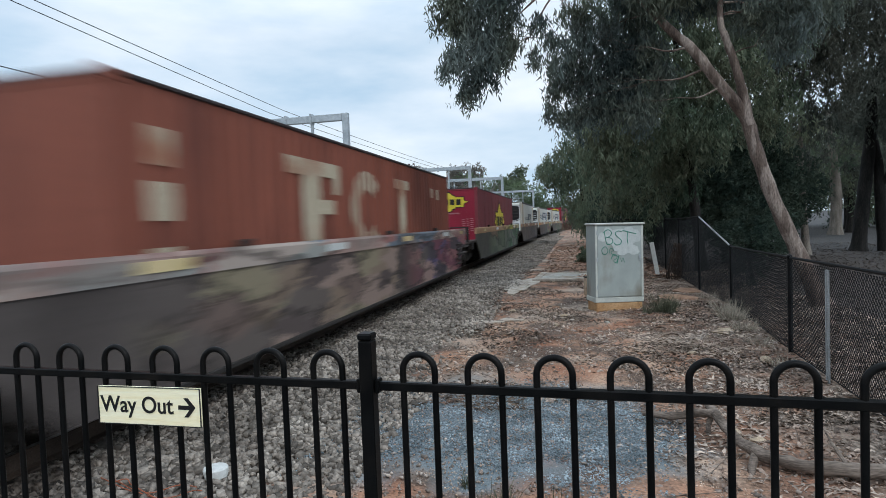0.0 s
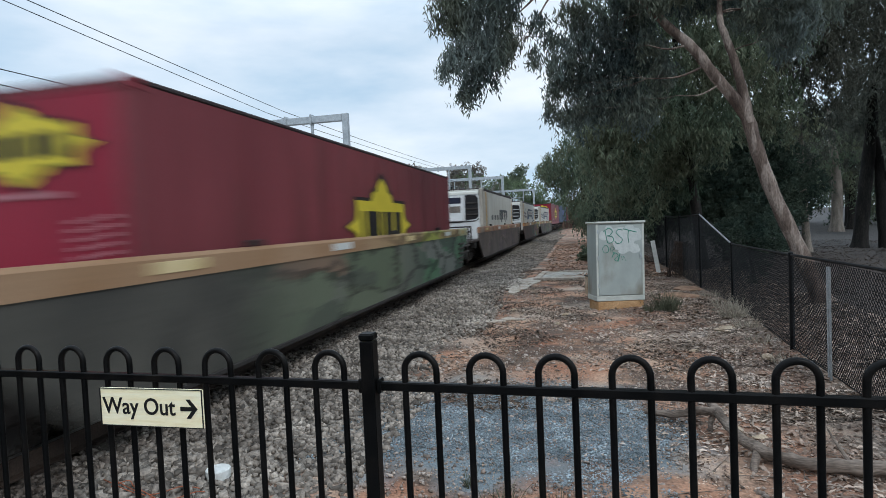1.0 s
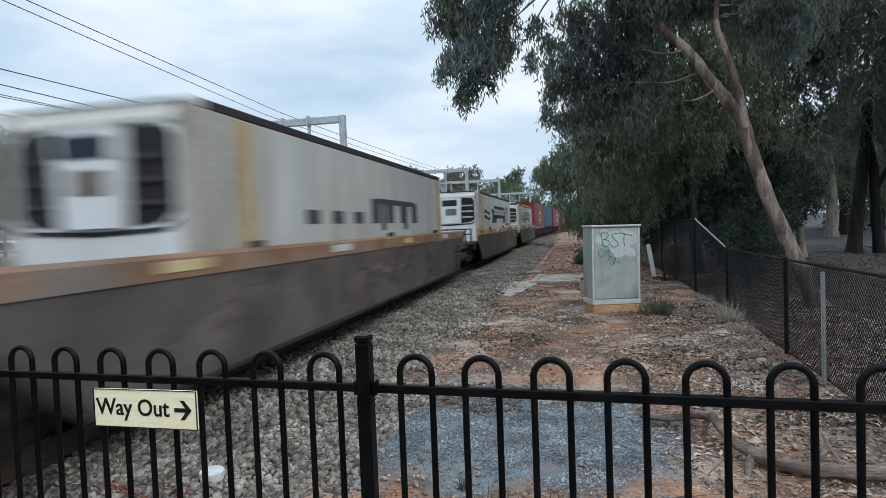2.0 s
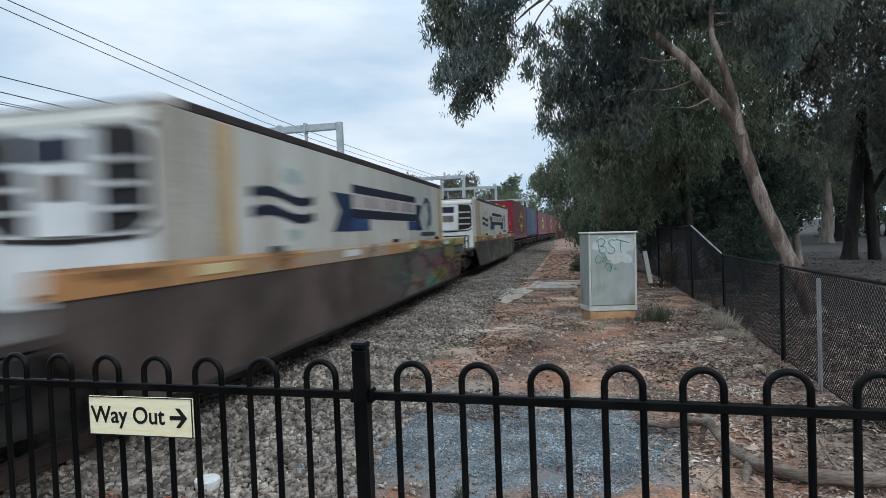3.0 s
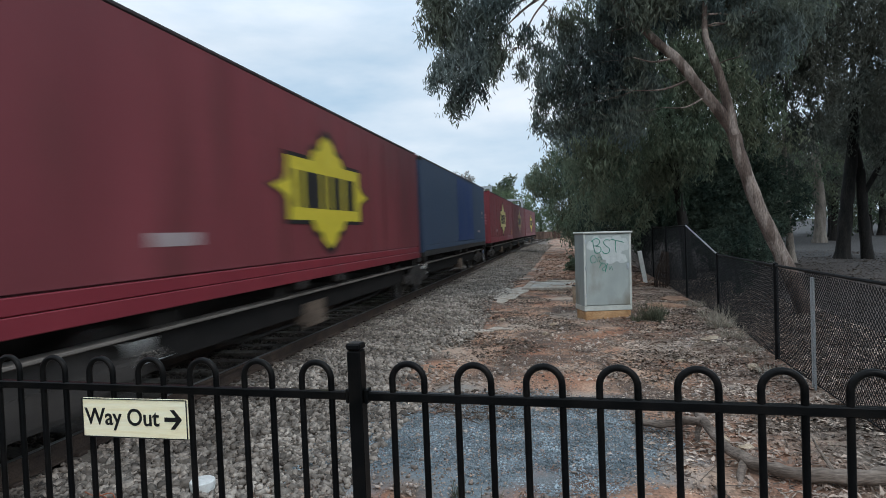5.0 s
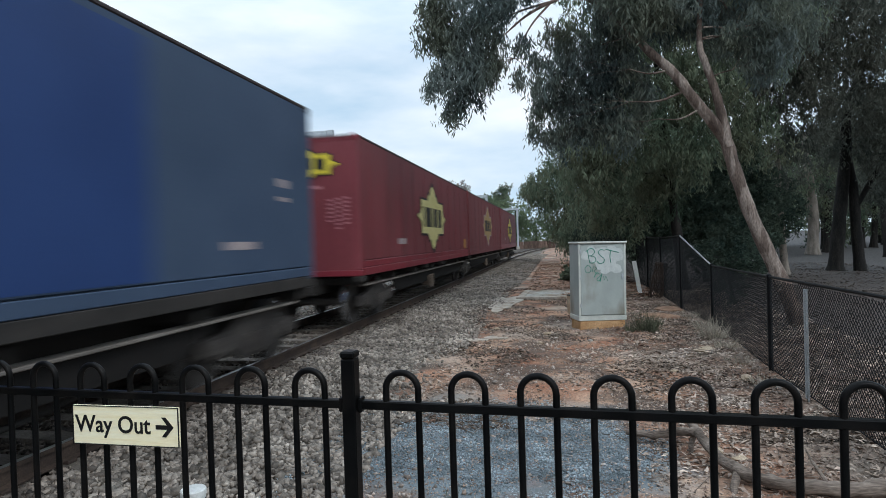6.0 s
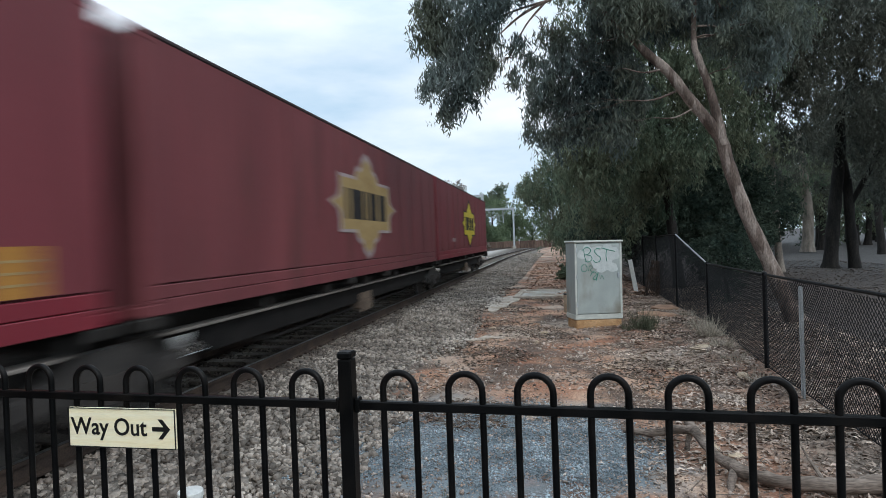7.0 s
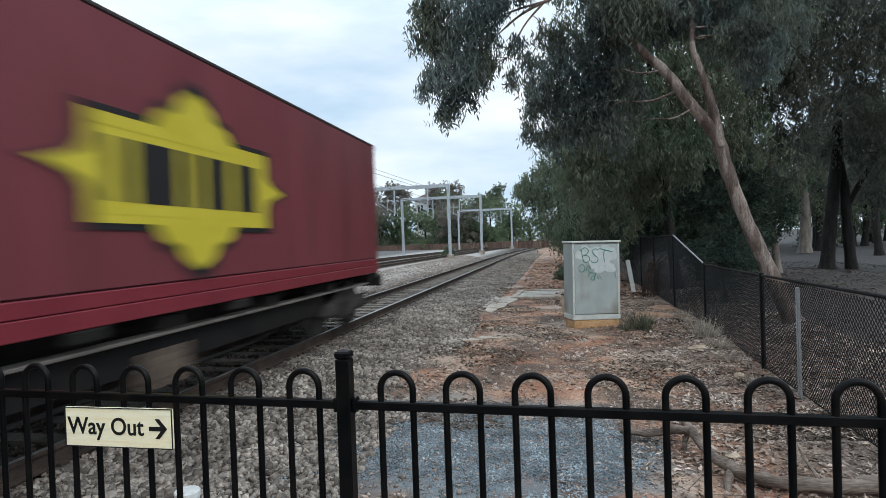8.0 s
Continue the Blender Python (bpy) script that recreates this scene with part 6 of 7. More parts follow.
tree("dense dark green shrubby tree behind the mesh fence", [[(5.8, 25, -0.25, 0.16), (5.7, 25.4, 1.5, 0.12), (5.8, 26, 3.6, 0.06)]], DARK, DEEP_LEAF, DARK_BARK, 60000, 0.18, 0.06, 0.4, shell=0.4)
tree("low bushy shrub with dull dark green leaves beside the fence", [[(4.7, 17.5, -0.2, 0.05), (4.6, 17.5, 0.5, 0.04), (4.5, 17.5, 1.0, 0.02)]], [(4.2, 18, 1.0, 0.6), (4.9, 17, 0.95, 0.45), (5.4, 18.2, 1.1, 0.6), (4.6, 17.4, 0.4, 0.5)], DEEP_LEAF, DARK_BARK, 7000, 0.11, 0.035, 0.3)
RIGHT = [(8.9, 24, 8.9, 1.88), (9.3, 24, 7.0, 1.3), (7.9, 24, 7.1, 1.4), (9.4, 26, 5.3, 0.9), (9.4, 28, 3.8, 0.8), (9.4, 24, 11.8, 2.8), (7.2, 25, 9.6, 2.0)]
tree("slender gum tree with a leaning pale trunk", [[(9.3, 27, -0.15, 0.16), (9.15, 27, 3.0, 0.12), (9.13, 27, 4.7, 0.10), (9.2, 27, 6.6, 0.08), (9.0, 25.5, 9.0, 0.06)], [(9.15, 26.95, 3.2, 0.06), (8.3, 26.4, 5.2, 0.05), (7.6, 25.5, 6.6, 0.03)]], RIGHT, BROWN_LEAF, PALE_BARK, 40000, 0.23, 0.052, 0.8, hang=3.4)
RIGHT2 = [(11.8, 26, 9.6, 2.2), (12.6, 25, 7.7, 2.0), (12.6, 28, 6.9, 1.4), (13.3, 27, 4.9, 1.1), (13.0, 26, 11.9, 3.0), (14.8, 27, 6.2, 2.6), (14.3, 30, 3.6, 1.1), (15.5, 26, 9.0, 2.6), (12.0, 29, 5.3, 0.6)]
tree("dark-trunked tree with heavy brownish foliage", [[(12.03, 29, -0.2, 0.31), (12.21, 29, 1.8, 0.27), (12.40, 29, 3.5, 0.25), (12.59, 29, 5.3, 0.22), (12.57, 28.8, 6.8, 0.18), (12.8, 27, 9.5, 0.1)], [(13.03, 29, -0.2, 0.25), (12.9, 29, 1.75, 0.21), (12.82, 29, 3.5, 0.19), (12.66, 29, 4.6, 0.15)], [(12.8, 29, 2.4, 0.12), (13.6, 28.6, 4.2, 0.10), (14.4, 28, 6.0, 0.06)]], RIGHT2, BROWN_LEAF, DARK_BARK, 50000, 0.23, 0.056, 0.75, hang=3.4)
tree("dark tree standing in the park", [[(20.1, 41.2, -0.15, 0.24), (19.9, 41.2, 2.5, 0.2), (19.7, 41, 5.5, 0.16), (19.9, 40.5, 9.5, 0.1)]], [(18.7, 41, 8.8, 2.4), (20.5, 41, 6.2, 1.8), (17.4, 42, 7.6, 1.8), (21.5, 41, 8.6, 2.5)], BROWN_LEAF, DARK_BARK, 36000, 0.22, 0.05, 0.7)
PEPPER = [(-0.7, 50, 6.2, 1.9), (-1.9, 52, 6.0, 1.2), (0.7, 48, 4.3, 1.9), (1.1, 46, 6.9, 2.0), (0.6, 52, 2.6, 1.5), (2.1, 42, 3.2, 1.65), (0.9, 44, 1.8, 1.0), (-2.5, 54, 6.4, 0.85), (2.5, 47, 9.0, 2.2)]
tree("weeping pepper tree with bright green curtains of foliage", [[(1.2, 48.5, -0.3, 0.3), (0.9, 48.4, 2.5, 0.24), (0.5, 48, 5.0, 0.14)]], PEPPER, OLIVE_LEAF, DARK_BARK, 40000, 0.24, 0.07, 1.0)
GREEN2 = [(3.4, 36, 4.0, 2.0), (3.0, 38, 2.2, 1.8), (4.6, 36, 6.0, 2.2), (5.8, 38, 3.2, 2.0), (3.8, 36, 8.2, 2.2), (7.6, 40, 5.0, 2.6), (9.5, 42, 3.5, 2.2)]
tree("leafy green tree beside the railway land", [[(4.6, 37, -0.3, 0.22), (4.4, 37, 2.5, 0.18), (4.2, 36.6, 5.5, 0.1)]], GREEN2, DEEP_LEAF, DARK_BARK, 44000, 0.22, 0.06, 0.8)

# thin trunks and more crowns away in the park
random.seed(5)
for k, (px, py, r, h) in enumerate(((18.75, 48.8, 0.42, 9), (21, 52, 0.3, 9), (24, 60, 0.25, 9), (16, 56, 0.2, 8), (28, 62, 0.3, 10), (33, 75, 0.3, 10), (20, 70, 0.25, 9), (38, 80, 0.3, 10), (26, 85, 0.3, 10), (12.5, 48, 0.2, 8), (30, 50, 0.28, 9))):
    cl = [(px + random.uniform(-2.5, 2.5), py + random.uniform(-2, 2), h * random.uniform(0.42, 1.05), random.uniform(1.2, 2.6)) for _ in range(6)]
    tree("distant park gum with a bare pale trunk", [[(px, py, -0.15, r), (px + random.uniform(-0.3, 0.3), py, h * 0.4, r * 0.8), (px + random.uniform(-0.6, 0.6), py, h, r * 0.4)]], cl, BROWN_LEAF if k % 2 else OLIVE_LEAF, PALE_BARK if k % 3 == 0 else DARK_BARK, 7000, 0.32, 0.08, 0.7, twigs=1, group="park trees")
# a closed belt of trees at the far side of the park
for k in range(15):
    px, py = 6.5 + 4.6 * k + random.uniform(-1, 1), 66 + 9 * math.sin(k * 2.1) + k * 0.8
    h = random.uniform(8, 12)
    cl = [(px + random.uniform(-3.5, 3.5), py + random.uniform(-2, 2), h * random.uniform(0.28, 1.0), random.uniform(1.8, 3.2)) for _ in range(11)]
    tree("dark tree in the belt beyond the park", [[(px, py, -0.15, 0.3), (px + 0.2, py, h * 0.4, 0.22), (px, py, h * 0.9, 0.1)]], cl, (DEEP_LEAF, BROWN_LEAF, OLIVE_LEAF)[k % 3], DARK_BARK, 9000, 0.42, 0.15, 0.6, twigs=1, group="belt of park trees")

# across the electrified line
for k, (px, py, h, s, leafm) in enumerate(((-33.5, 33, 9.2, 1.0, PARK_LEAF), (-29.5, 35, 9.8, 0.9, PARK_LEAF), (-38.5, 35, 8.6, 1.1, PARK_LEAF), (-28.5, 42, 7.8, 1.0, PARK_LEAF), (-25.0, 46, 8.0, 0.9, PARK_LEAF), (-21.5, 50, 7.4, 0.9, OLIVE_LEAF), (-44.0, 37, 8.8, 1.2, PARK_LEAF), (-36.0, 46, 9.0, 1.3, OLIVE_LEAF), (-30.0, 55, 9.0, 1.3, PARK_LEAF), (-24.0, 62, 8.5, 1.2, OLIVE_LEAF), (-45.0, 56, 10.0, 1.5, PARK_LEAF))):
    cl = [(px + random.uniform(-2.7, 2.7) * s, py + random.uniform(-2, 2) * s, h * random.uniform(0.33, 0.92), random.uniform(1.0, 1.7) * s) for _ in range(14)]
    tree("full green park tree across the electrified tracks", [[(px, py, 0.2, 0.2), (px + 0.1, py, h * 0.4, 0.15), (px, py, h * 0.8, 0.06)]], cl, leafm, DARK_BARK, 26000, 0.2, 0.09, 0.3, twigs=2, group="park trees across the line")
for k in range(9):
    px, py = -62 + 4.0 * k, 66 + 5 * math.sin(k * 1.9)
    cl = [(px + random.uniform(-2.4, 2.4), py + random.uniform(-1.5, 1.5), random.uniform(0.8, 4.6), random.uniform(1.0, 1.8)) for _ in range(9)]
    tree("dense dark hedge tree behind the car park", [[(px, py, 0.1, 0.14), (px, py, 2.0, 0.1), (px, py, 4.0, 0.05)]], cl, DEEP_LEAF, DARK_BARK, 7000, 0.3, 0.14, 0.3, twigs=1, group="hedge behind the car park")
FARL = [(-32.2, 120, 12.5, 3.3, 1), (-22.2, 125, 12.3, 3.4, 1), (-14.5, 140, 12.9, 3.2, 2), (-46.0, 118, 11.0, 5.0, 1), (-39, 122, 11.5, 4.0, 1)]
FARL += [(-60 + 4.3 * k, 112 + 7 * math.sin(k * 1.7), 6.4 + 1.8 * math.sin(k * 2.3), 5.0, (3, 0, 1, 0)[k % 4]) for k in range(13)]
FARL += [(-52 + 3.4 * k, 106.5 + 1.2 * math.sin(k * 2.9), 2.6 + 0.9 * math.sin(k * 1.3), 3.0, (0, 3, 2, 0)[k % 4]) for k in range(13)]
FARL += [(-10.0, 128, 4.6, 3.7, 0), (-5.5, 150, 5.0, 4.5, 0), (1.0, 175, 5.5, 5.0, 2), (6.0, 160, 6.0, 5.0, 0), (12, 150, 6.5, 5.5, 2)]
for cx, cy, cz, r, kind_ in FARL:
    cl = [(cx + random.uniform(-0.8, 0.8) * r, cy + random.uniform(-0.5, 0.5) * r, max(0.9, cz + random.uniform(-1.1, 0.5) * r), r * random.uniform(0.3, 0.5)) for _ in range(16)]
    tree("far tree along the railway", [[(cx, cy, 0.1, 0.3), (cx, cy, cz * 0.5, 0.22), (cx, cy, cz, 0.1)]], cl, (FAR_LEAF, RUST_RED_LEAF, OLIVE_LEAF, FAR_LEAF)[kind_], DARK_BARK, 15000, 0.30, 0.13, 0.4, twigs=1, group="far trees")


# ---- chain-link fence ----
def build_mesh_fence():
    f = thing("chain_link_fence", "black chain-link fence with steel posts, stepping up to a taller stretch", "fence")
    X = 3.2
    tall, low = 1.92, 1.30
    posts = [(2.74, 4.9, low + 0.12), (2.89, 9.0, low + 0.05), (3.18, 13.39, low), (3.15, 16.5, tall + 0.05), (3.24, 20.1, tall), (3.22, 22.9, tall), (3.14, 25.6, tall), (1.9, 27.2, tall)]
    posts = [(x, y, float(land(x, y)), h) for x, y, h in posts]
    for x, y, z, h in posts:
        p = part("post", Geo().tube([(x, y, z - 0.3), (x, y, z + h)], 0.032, 10), MESH_WIRE, f, smooth=True)
        part("post_cap", Geo().tube([(x, y, z + h), (x, y, z + h + 0.02), (x, y, z + h + 0.035)], [0.036, 0.034, 0.012], 10), MESH_WIRE, p, smooth=True)
    for (xa, ya, za, ha), (xb, yb, zb, hb) in zip(posts, posts[1:]):
        part("top_rail", Geo().tube([(xa, ya, za + ha - 0.01), (xb, yb, zb + hb - 0.01)], 0.018, 8), STAKE_GREY if abs(ha - hb) > 0.3 else MESH_WIRE, f)
        part("bottom_wire", Geo().tube([(xa, ya, za + 0.05), (xb, yb, zb + 0.05)], 0.008, 5), MESH_WIRE, f)
        # woven diamonds
        length = math.hypot(xb - xa, yb - ya)
        cell = 0.062 if ya < 16 else 0.075
        r = 0.0028
        g = Geo()
        verts, faces = [], []
        hmin, hmax = min(ha, hb), max(ha, hb)
        n0 = int((length + hmax) / cell)

        def top(u):
            return ha + (hb - ha) * u / length

        for sgn in (1, -1):
            for k in range(-n0, n0 + 1):
                # a wire u = k*cell + sgn*w, with w the height
                seg = []
                for w in np.linspace(0.04, hmax, 40):
                    u = k * cell + sgn * w
                    if 0 <= u <= length and w <= top(u) - 0.02:
                        seg.append((u, w))
                if len(seg) < 2:
                    continue
                (u0, w0), (u1, w1) = seg[0], seg[-1]
                dx, dy = (xb - xa) / length, (yb - ya) / length
                nx, ny = -dy, dx
                base = len(verts)
                for u, w in ((u0, w0), (u1, w1)):
                    z = za + (zb - za) * u / length + w
                    cx, cy = xa + dx * u, ya + dy * u
                    verts += [(cx + nx * r * 1.2 + sgn * 0.002 * nx, cy + ny * r * 1.2, z), (cx - nx * r * 0.6 - sgn * dx * r * 1.2, cy - ny * r * 0.6 - sgn * dy * r * 1.2, z + r), (cx - nx * r * 0.6 + sgn * dx * r * 1.2, cy - ny * r * 0.6 + sgn * dy * r * 1.2, z - r)]
                for q in range(3):
                    faces.append((base + q, base + (q + 1) % 3, base + 3 + (q + 1) % 3, base + 3 + q))
        me = raw_mesh("mesh_panel", np.array(verts), np.array(faces), MESH_WIRE)
        tagged(part("mesh_panel", me, None, f, "woven black wire mesh"), kind="stuff")
    z = float(land(2.86, 7.5))
    s = thing("grey_stake", "thin grey galvanised stake beside the mesh fence", "stake")
    part("stake", Geo().box(2.78, 2.815, 7.5, 7.535, z - 0.3, z + 1.30, 0.004).box(2.79, 2.806, 7.47, 7.499, z - 0.3, z + 1.30), STAKE_GREY, s)


build_mesh_fence()


# ---- loose cover of the ground ----
def scraps(name, places, length, width, material, label, category, curl=0.25, lie=0.25):
    """Dry leaves and bark flakes: bent four-sided blades lying about."""
    n = len(places)
    a = rng.uniform(0, 2 * np.pi, n)
    d = np.stack([np.cos(a), np.sin(a), rng.normal(size=n) * lie], -1)
    s = np.stack([-np.sin(a), np.cos(a), rng.normal(size=n) * lie], -1)
    k = rng.uniform(0.5, 1.4, (n, 1))
    up = np.array([0, 0, 1.0]) * length * curl * rng.uniform(0, 1, (n, 1))
    p = places + np.array([0, 0, length * 0.12])
    v = np.stack([p - d * length * 0.5 * k, p + s * width * 0.5 * k + up, p + d * length * 0.5 * k, p - s * width * 0.5 * k + up * 0.6], 1)
    me = raw_mesh(name, v.reshape(-1, 3), np.arange(n * 4).reshape(n, 4), material)
    return tagged(new(name, me), label, category, kind="stuff")


def on_ground(n, x0, x1, y0, y1, near=1.5, lift=0.004):
    p = scatter(n, x0, x1, y0, y1, lift, near)
    return p


def patchy(p, cut, s=0.9, shift=0.0):
    keep = np.array([noise.noise((a * s + shift, b * s, 3.1)) for a, b, _ in p]) > cut
    return p[keep]


def build_cover():
    right = on_ground(34000, 0.6, 5.2, 2.6, 22, 1.4)
    right = right[rng.uniform(0, 1, len(right)) < smooth_step(0.4, 2.2, right[:, 0] + 0.5 * np.sin(right[:, 1] * 1.3))]
    mid = patchy(on_ground(16000, -1.9, 2.5, 6.2, 24, 1.3), 0.12, 0.8)
    scraps("leaf_litter", np.concatenate([right, mid]), 0.085, 0.022, LITTER, "dry brown gum leaves and bark scraps on the ground", "leaf litter")
    dark = patchy(on_ground(30000, -2.3, 3.0, 6.0, 24, 1.3), 0.10, 0.62, 4.0)
    scraps("dark_litter", dark, 0.07, 0.026, mat("dark_mouldy_litter", (0.045, 0.034, 0.026), (0.12, 0.085, 0.06), rough=0.95, island=0.4, bump=0), "dark mouldering litter in patches on the ground", "leaf litter")
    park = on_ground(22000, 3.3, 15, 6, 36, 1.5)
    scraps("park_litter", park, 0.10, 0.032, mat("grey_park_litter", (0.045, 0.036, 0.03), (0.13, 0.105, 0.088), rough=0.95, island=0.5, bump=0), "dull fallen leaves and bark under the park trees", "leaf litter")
    peb = on_ground(13000, -2.2, 3.6, 2.6, 16, 1.6, 0.008)
    stones("pebbles", peb, rng.uniform(0.006, 0.020, len(peb)) * rng.choice([1, 1, 1, 1.8], len(peb)), PEBBLE, "small mixed pebbles strewn on the earth", "pebbles", (OCT_V, OCT_F))
    blue = on_ground(36000, -2.4, 1.0, 4.0, 7.2, 1.0, 0.010)
    blue = blue[rng.uniform(0, 1, len(blue)) < smooth_step(1.0, 0.6, blue[:, 0] + 0.3 * np.sin(3 * blue[:, 1])) * smooth_step(7.2, 6.2, blue[:, 1] + 0.3 * np.sin(2.2 * blue[:, 0])) * smooth_step(4.3, 4.7, blue[:, 1] + 0.35 * np.sin(2.0 * blue[:, 0] + 1))]
    stones("blue_gravel", blue, rng.uniform(0.005, 0.015, len(blue)), BLUE_GRAVEL, "blue-grey gravel spread near the platform end", "gravel", (OCT_V, OCT_F))
    rub = patchy(on_ground(2600, -2.6, 3.2, 6.5, 26, 1.2), 0.05, 0.6, 9.0)
    stones("rubble", rub, rng.uniform(0.02, 0.05, len(rub)), PEBBLE, "broken pale stones among the dirt", "rubble")
    away = on_ground(5000, -1.4, 3.2, 20, 46, 1.2)
    away[:, 0] += np.maximum(0, away[:, 1] - 50) ** 2 / 1600
    scraps("path_litter", away, 0.16, 0.06, mat("red_brown_path_litter", (0.19, 0.10, 0.065), (0.42, 0.28, 0.20), rough=0.95, island=0.5, bump=0), "red-brown leaf and clod litter along the path", "leaf litter")
    grit = on_ground(30000, -2.4, 2.2, 2.9, 13, 1.5, 0.009)
    stones("earth_grit", grit, rng.uniform(0.004, 0.012, len(grit)), mat("red_earth_grit", (0.17, 0.092, 0.06), (0.44, 0.33, 0.25), rough=0.95, scale=1.2, island=0.6, bump=0), "fine reddish grit and clods on the earth", "grit", (OCT_V, OCT_F))
    # twigs
    n = 1300
    p = on_ground(n, 0.5, 5.0, 2.8, 20, 1.4, 0.012)
    p[: n // 4] = on_ground(n // 4, -1.8, 2.0, 6.0, 20, 1.2, 0.012)
    a = rng.uniform(0, np.pi, n)
    L = rng.uniform(0.06, 0.30, n)[:, None]
    d = np.stack([np.cos(a), np.sin(a), rng.normal(size=n) * 0.12], -1) * L
    s = np.stack([-np.sin(a), np.cos(a), np.zeros(n)], -1) * 0.005
    u = np.array([0, 0, 0.007])
    v = np.stack([p - d - s, p - d + s, p - d + u, p + d - s * 0.5, p + d + s * 0.5, p + d + u * 0.5], 1)
    f = np.array([(0, 1, 4, 3), (1, 2, 5, 4), (2, 0, 3, 5)])[None] + (np.arange(n) * 6)[:, None, None]
    tagged(new("twigs", raw_mesh("twigs", v.reshape(-1, 3), f.reshape(-1, 4), LOG)), "dry fallen twigs scattered on the ground", "twigs", kind="stuff")


build_cover()


def tuft(name, label, category, x, y, r, h, n, material, width=0.006, lean=0.5):
    """Upright blades from one root."""
    a = rng.uniform(0, 2 * np.pi, n)
    q = rng.uniform(0, 1, (n, 1)) ** 0.6 * r
    root = np.stack([x + np.cos(a) * q[:, 0], y + np.sin(a) * q[:, 0], np.zeros(n)], -1)
    root[:, 2] = land(root[:, 0], root[:, 1]) - 0.01
    d = np.stack([np.cos(a) * lean, np.sin(a) * lean, np.ones(n)], -1) + rng.normal(size=(n, 3)) * 0.28
    d[:, 2] = np.abs(d[:, 2])
    L = rng.uniform(0.4, 1.0, (n, 1)) * h
    s = np.cross(d, rng.normal(size=(n, 3)))
    s /= np.linalg.norm(s, axis=1)[:, None]
    mid = root + d * L * 0.55
    tip = root + d * L + np.array([0, 0, -0.2]) * L * rng.uniform(0, 1, (n, 1))
    v = np.stack([root - s * width / 2, root + s * width / 2, mid + s * width * 0.4, tip, mid - s * width * 0.4], 1)
    idx = np.arange(n)[:, None] * 5
    tri = np.concatenate([idx + np.array([[0, 1, 2]]), idx + np.array([[0, 2, 4]]), idx + np.array([[4, 2, 3]])])
    me = raw_mesh(name, v.reshape(-1, 3), tri, material)
    return tagged(new(name, me), label, category, "tufts and weeds", kind="stuff")


for x, y, r, h, n in ((2.8, 11.7, 0.22, 0.34, 300), (2.95, 12.8, 0.25, 0.30, 240), (2.7, 10.6, 0.20, 0.22, 160), (2.95, 14.5, 0.2, 0.22, 120), (2.6, 9.5, 0.18, 0.16, 110), (2.6, 8.4, 0.18, 0.14, 90)):
    tuft("dry_grass_tuft", "pale dry grass tuft at the foot of the mesh fence", "grass tuft", x, y, r, h, n, DRY_GRASS)
for x, y, r, h, n in ((1.70, 12.7, 0.17, 0.44, 300), (1.82, 12.55, 0.12, 0.30, 160), (1.40, 12.6, 0.08, 0.22, 100), (1.95, 13.2, 0.15, 0.26, 140)):
    tuft("grey_green_weed", "grey-green weed growing beside the relay cabinet", "weed", x, y, r, h, n, WEED, 0.008, 0.30)
for x, y, r, h in ((-0.52, 3.9, 0.05, 0.22), (-0.60, 3.72, 0.05, 0.30), (-0.15, 3.8, 0.05, 0.24), (0.2, 3.6, 0.05, 0.16), (-0.85, 4.3, 0.05, 0.12)):
    tuft("dry_weed", "small olive weed stalks in the gravel", "weed", x, y, r, h, 60, WEED, 0.007, 0.25)
for x, y, r in ((-10.3, 58.5, 0.75), (0.52, 28.0, 0.40)):
    z = float(land(x, y))
    tree("low scrubby bush beside the line", [[(x, y, z - 0.05, 0.05), (x, y, z + r * 0.6, 0.035), (x, y, z + r * 1.2, 0.015)]], [(x + q * r * 0.6, y, z + r * k, r * 0.6) for q, k in ((-1, 0.6), (1, 0.7), (0, 1.1), (0.4, 0.5), (-0.4, 1.0))], OLIVE_LEAF, DARK_BARK, 1800, 0.14, 0.06, 0.3, twigs=1, group="bushes beside the line")


def rock(x, y, size, flat, label, material=CONCRETE, seed=1):
    bm = bmesh.new()
    bmesh.ops.create_icosphere(bm, subdivisions=2, radius=1.0)
    for v in bm.verts:
        k = 1 + 0.32 * noise.noise(v.co * 1.4 + Vector((seed * 3.1, seed, 0)))
        v.co = Vector((v.co.x * size[0] * k, v.co.y * size[1] * k, max(-0.3, v.co.z) * flat * k))
    me = bpy.data.meshes.new("stone")
    bm.to_mesh(me)
    bm.free()
    me.materials.append(material)
    me.shade_smooth()
    me.set_sharp_from_angle(angle=radians(28))
    ob = new("stone", me)
    ob.matrix_basis = pose(x, y, float(land(x, y)) + 0.005, 0, 0, seed * 47)
    return tagged(ob, label, "stone", "larger stones on the ground")


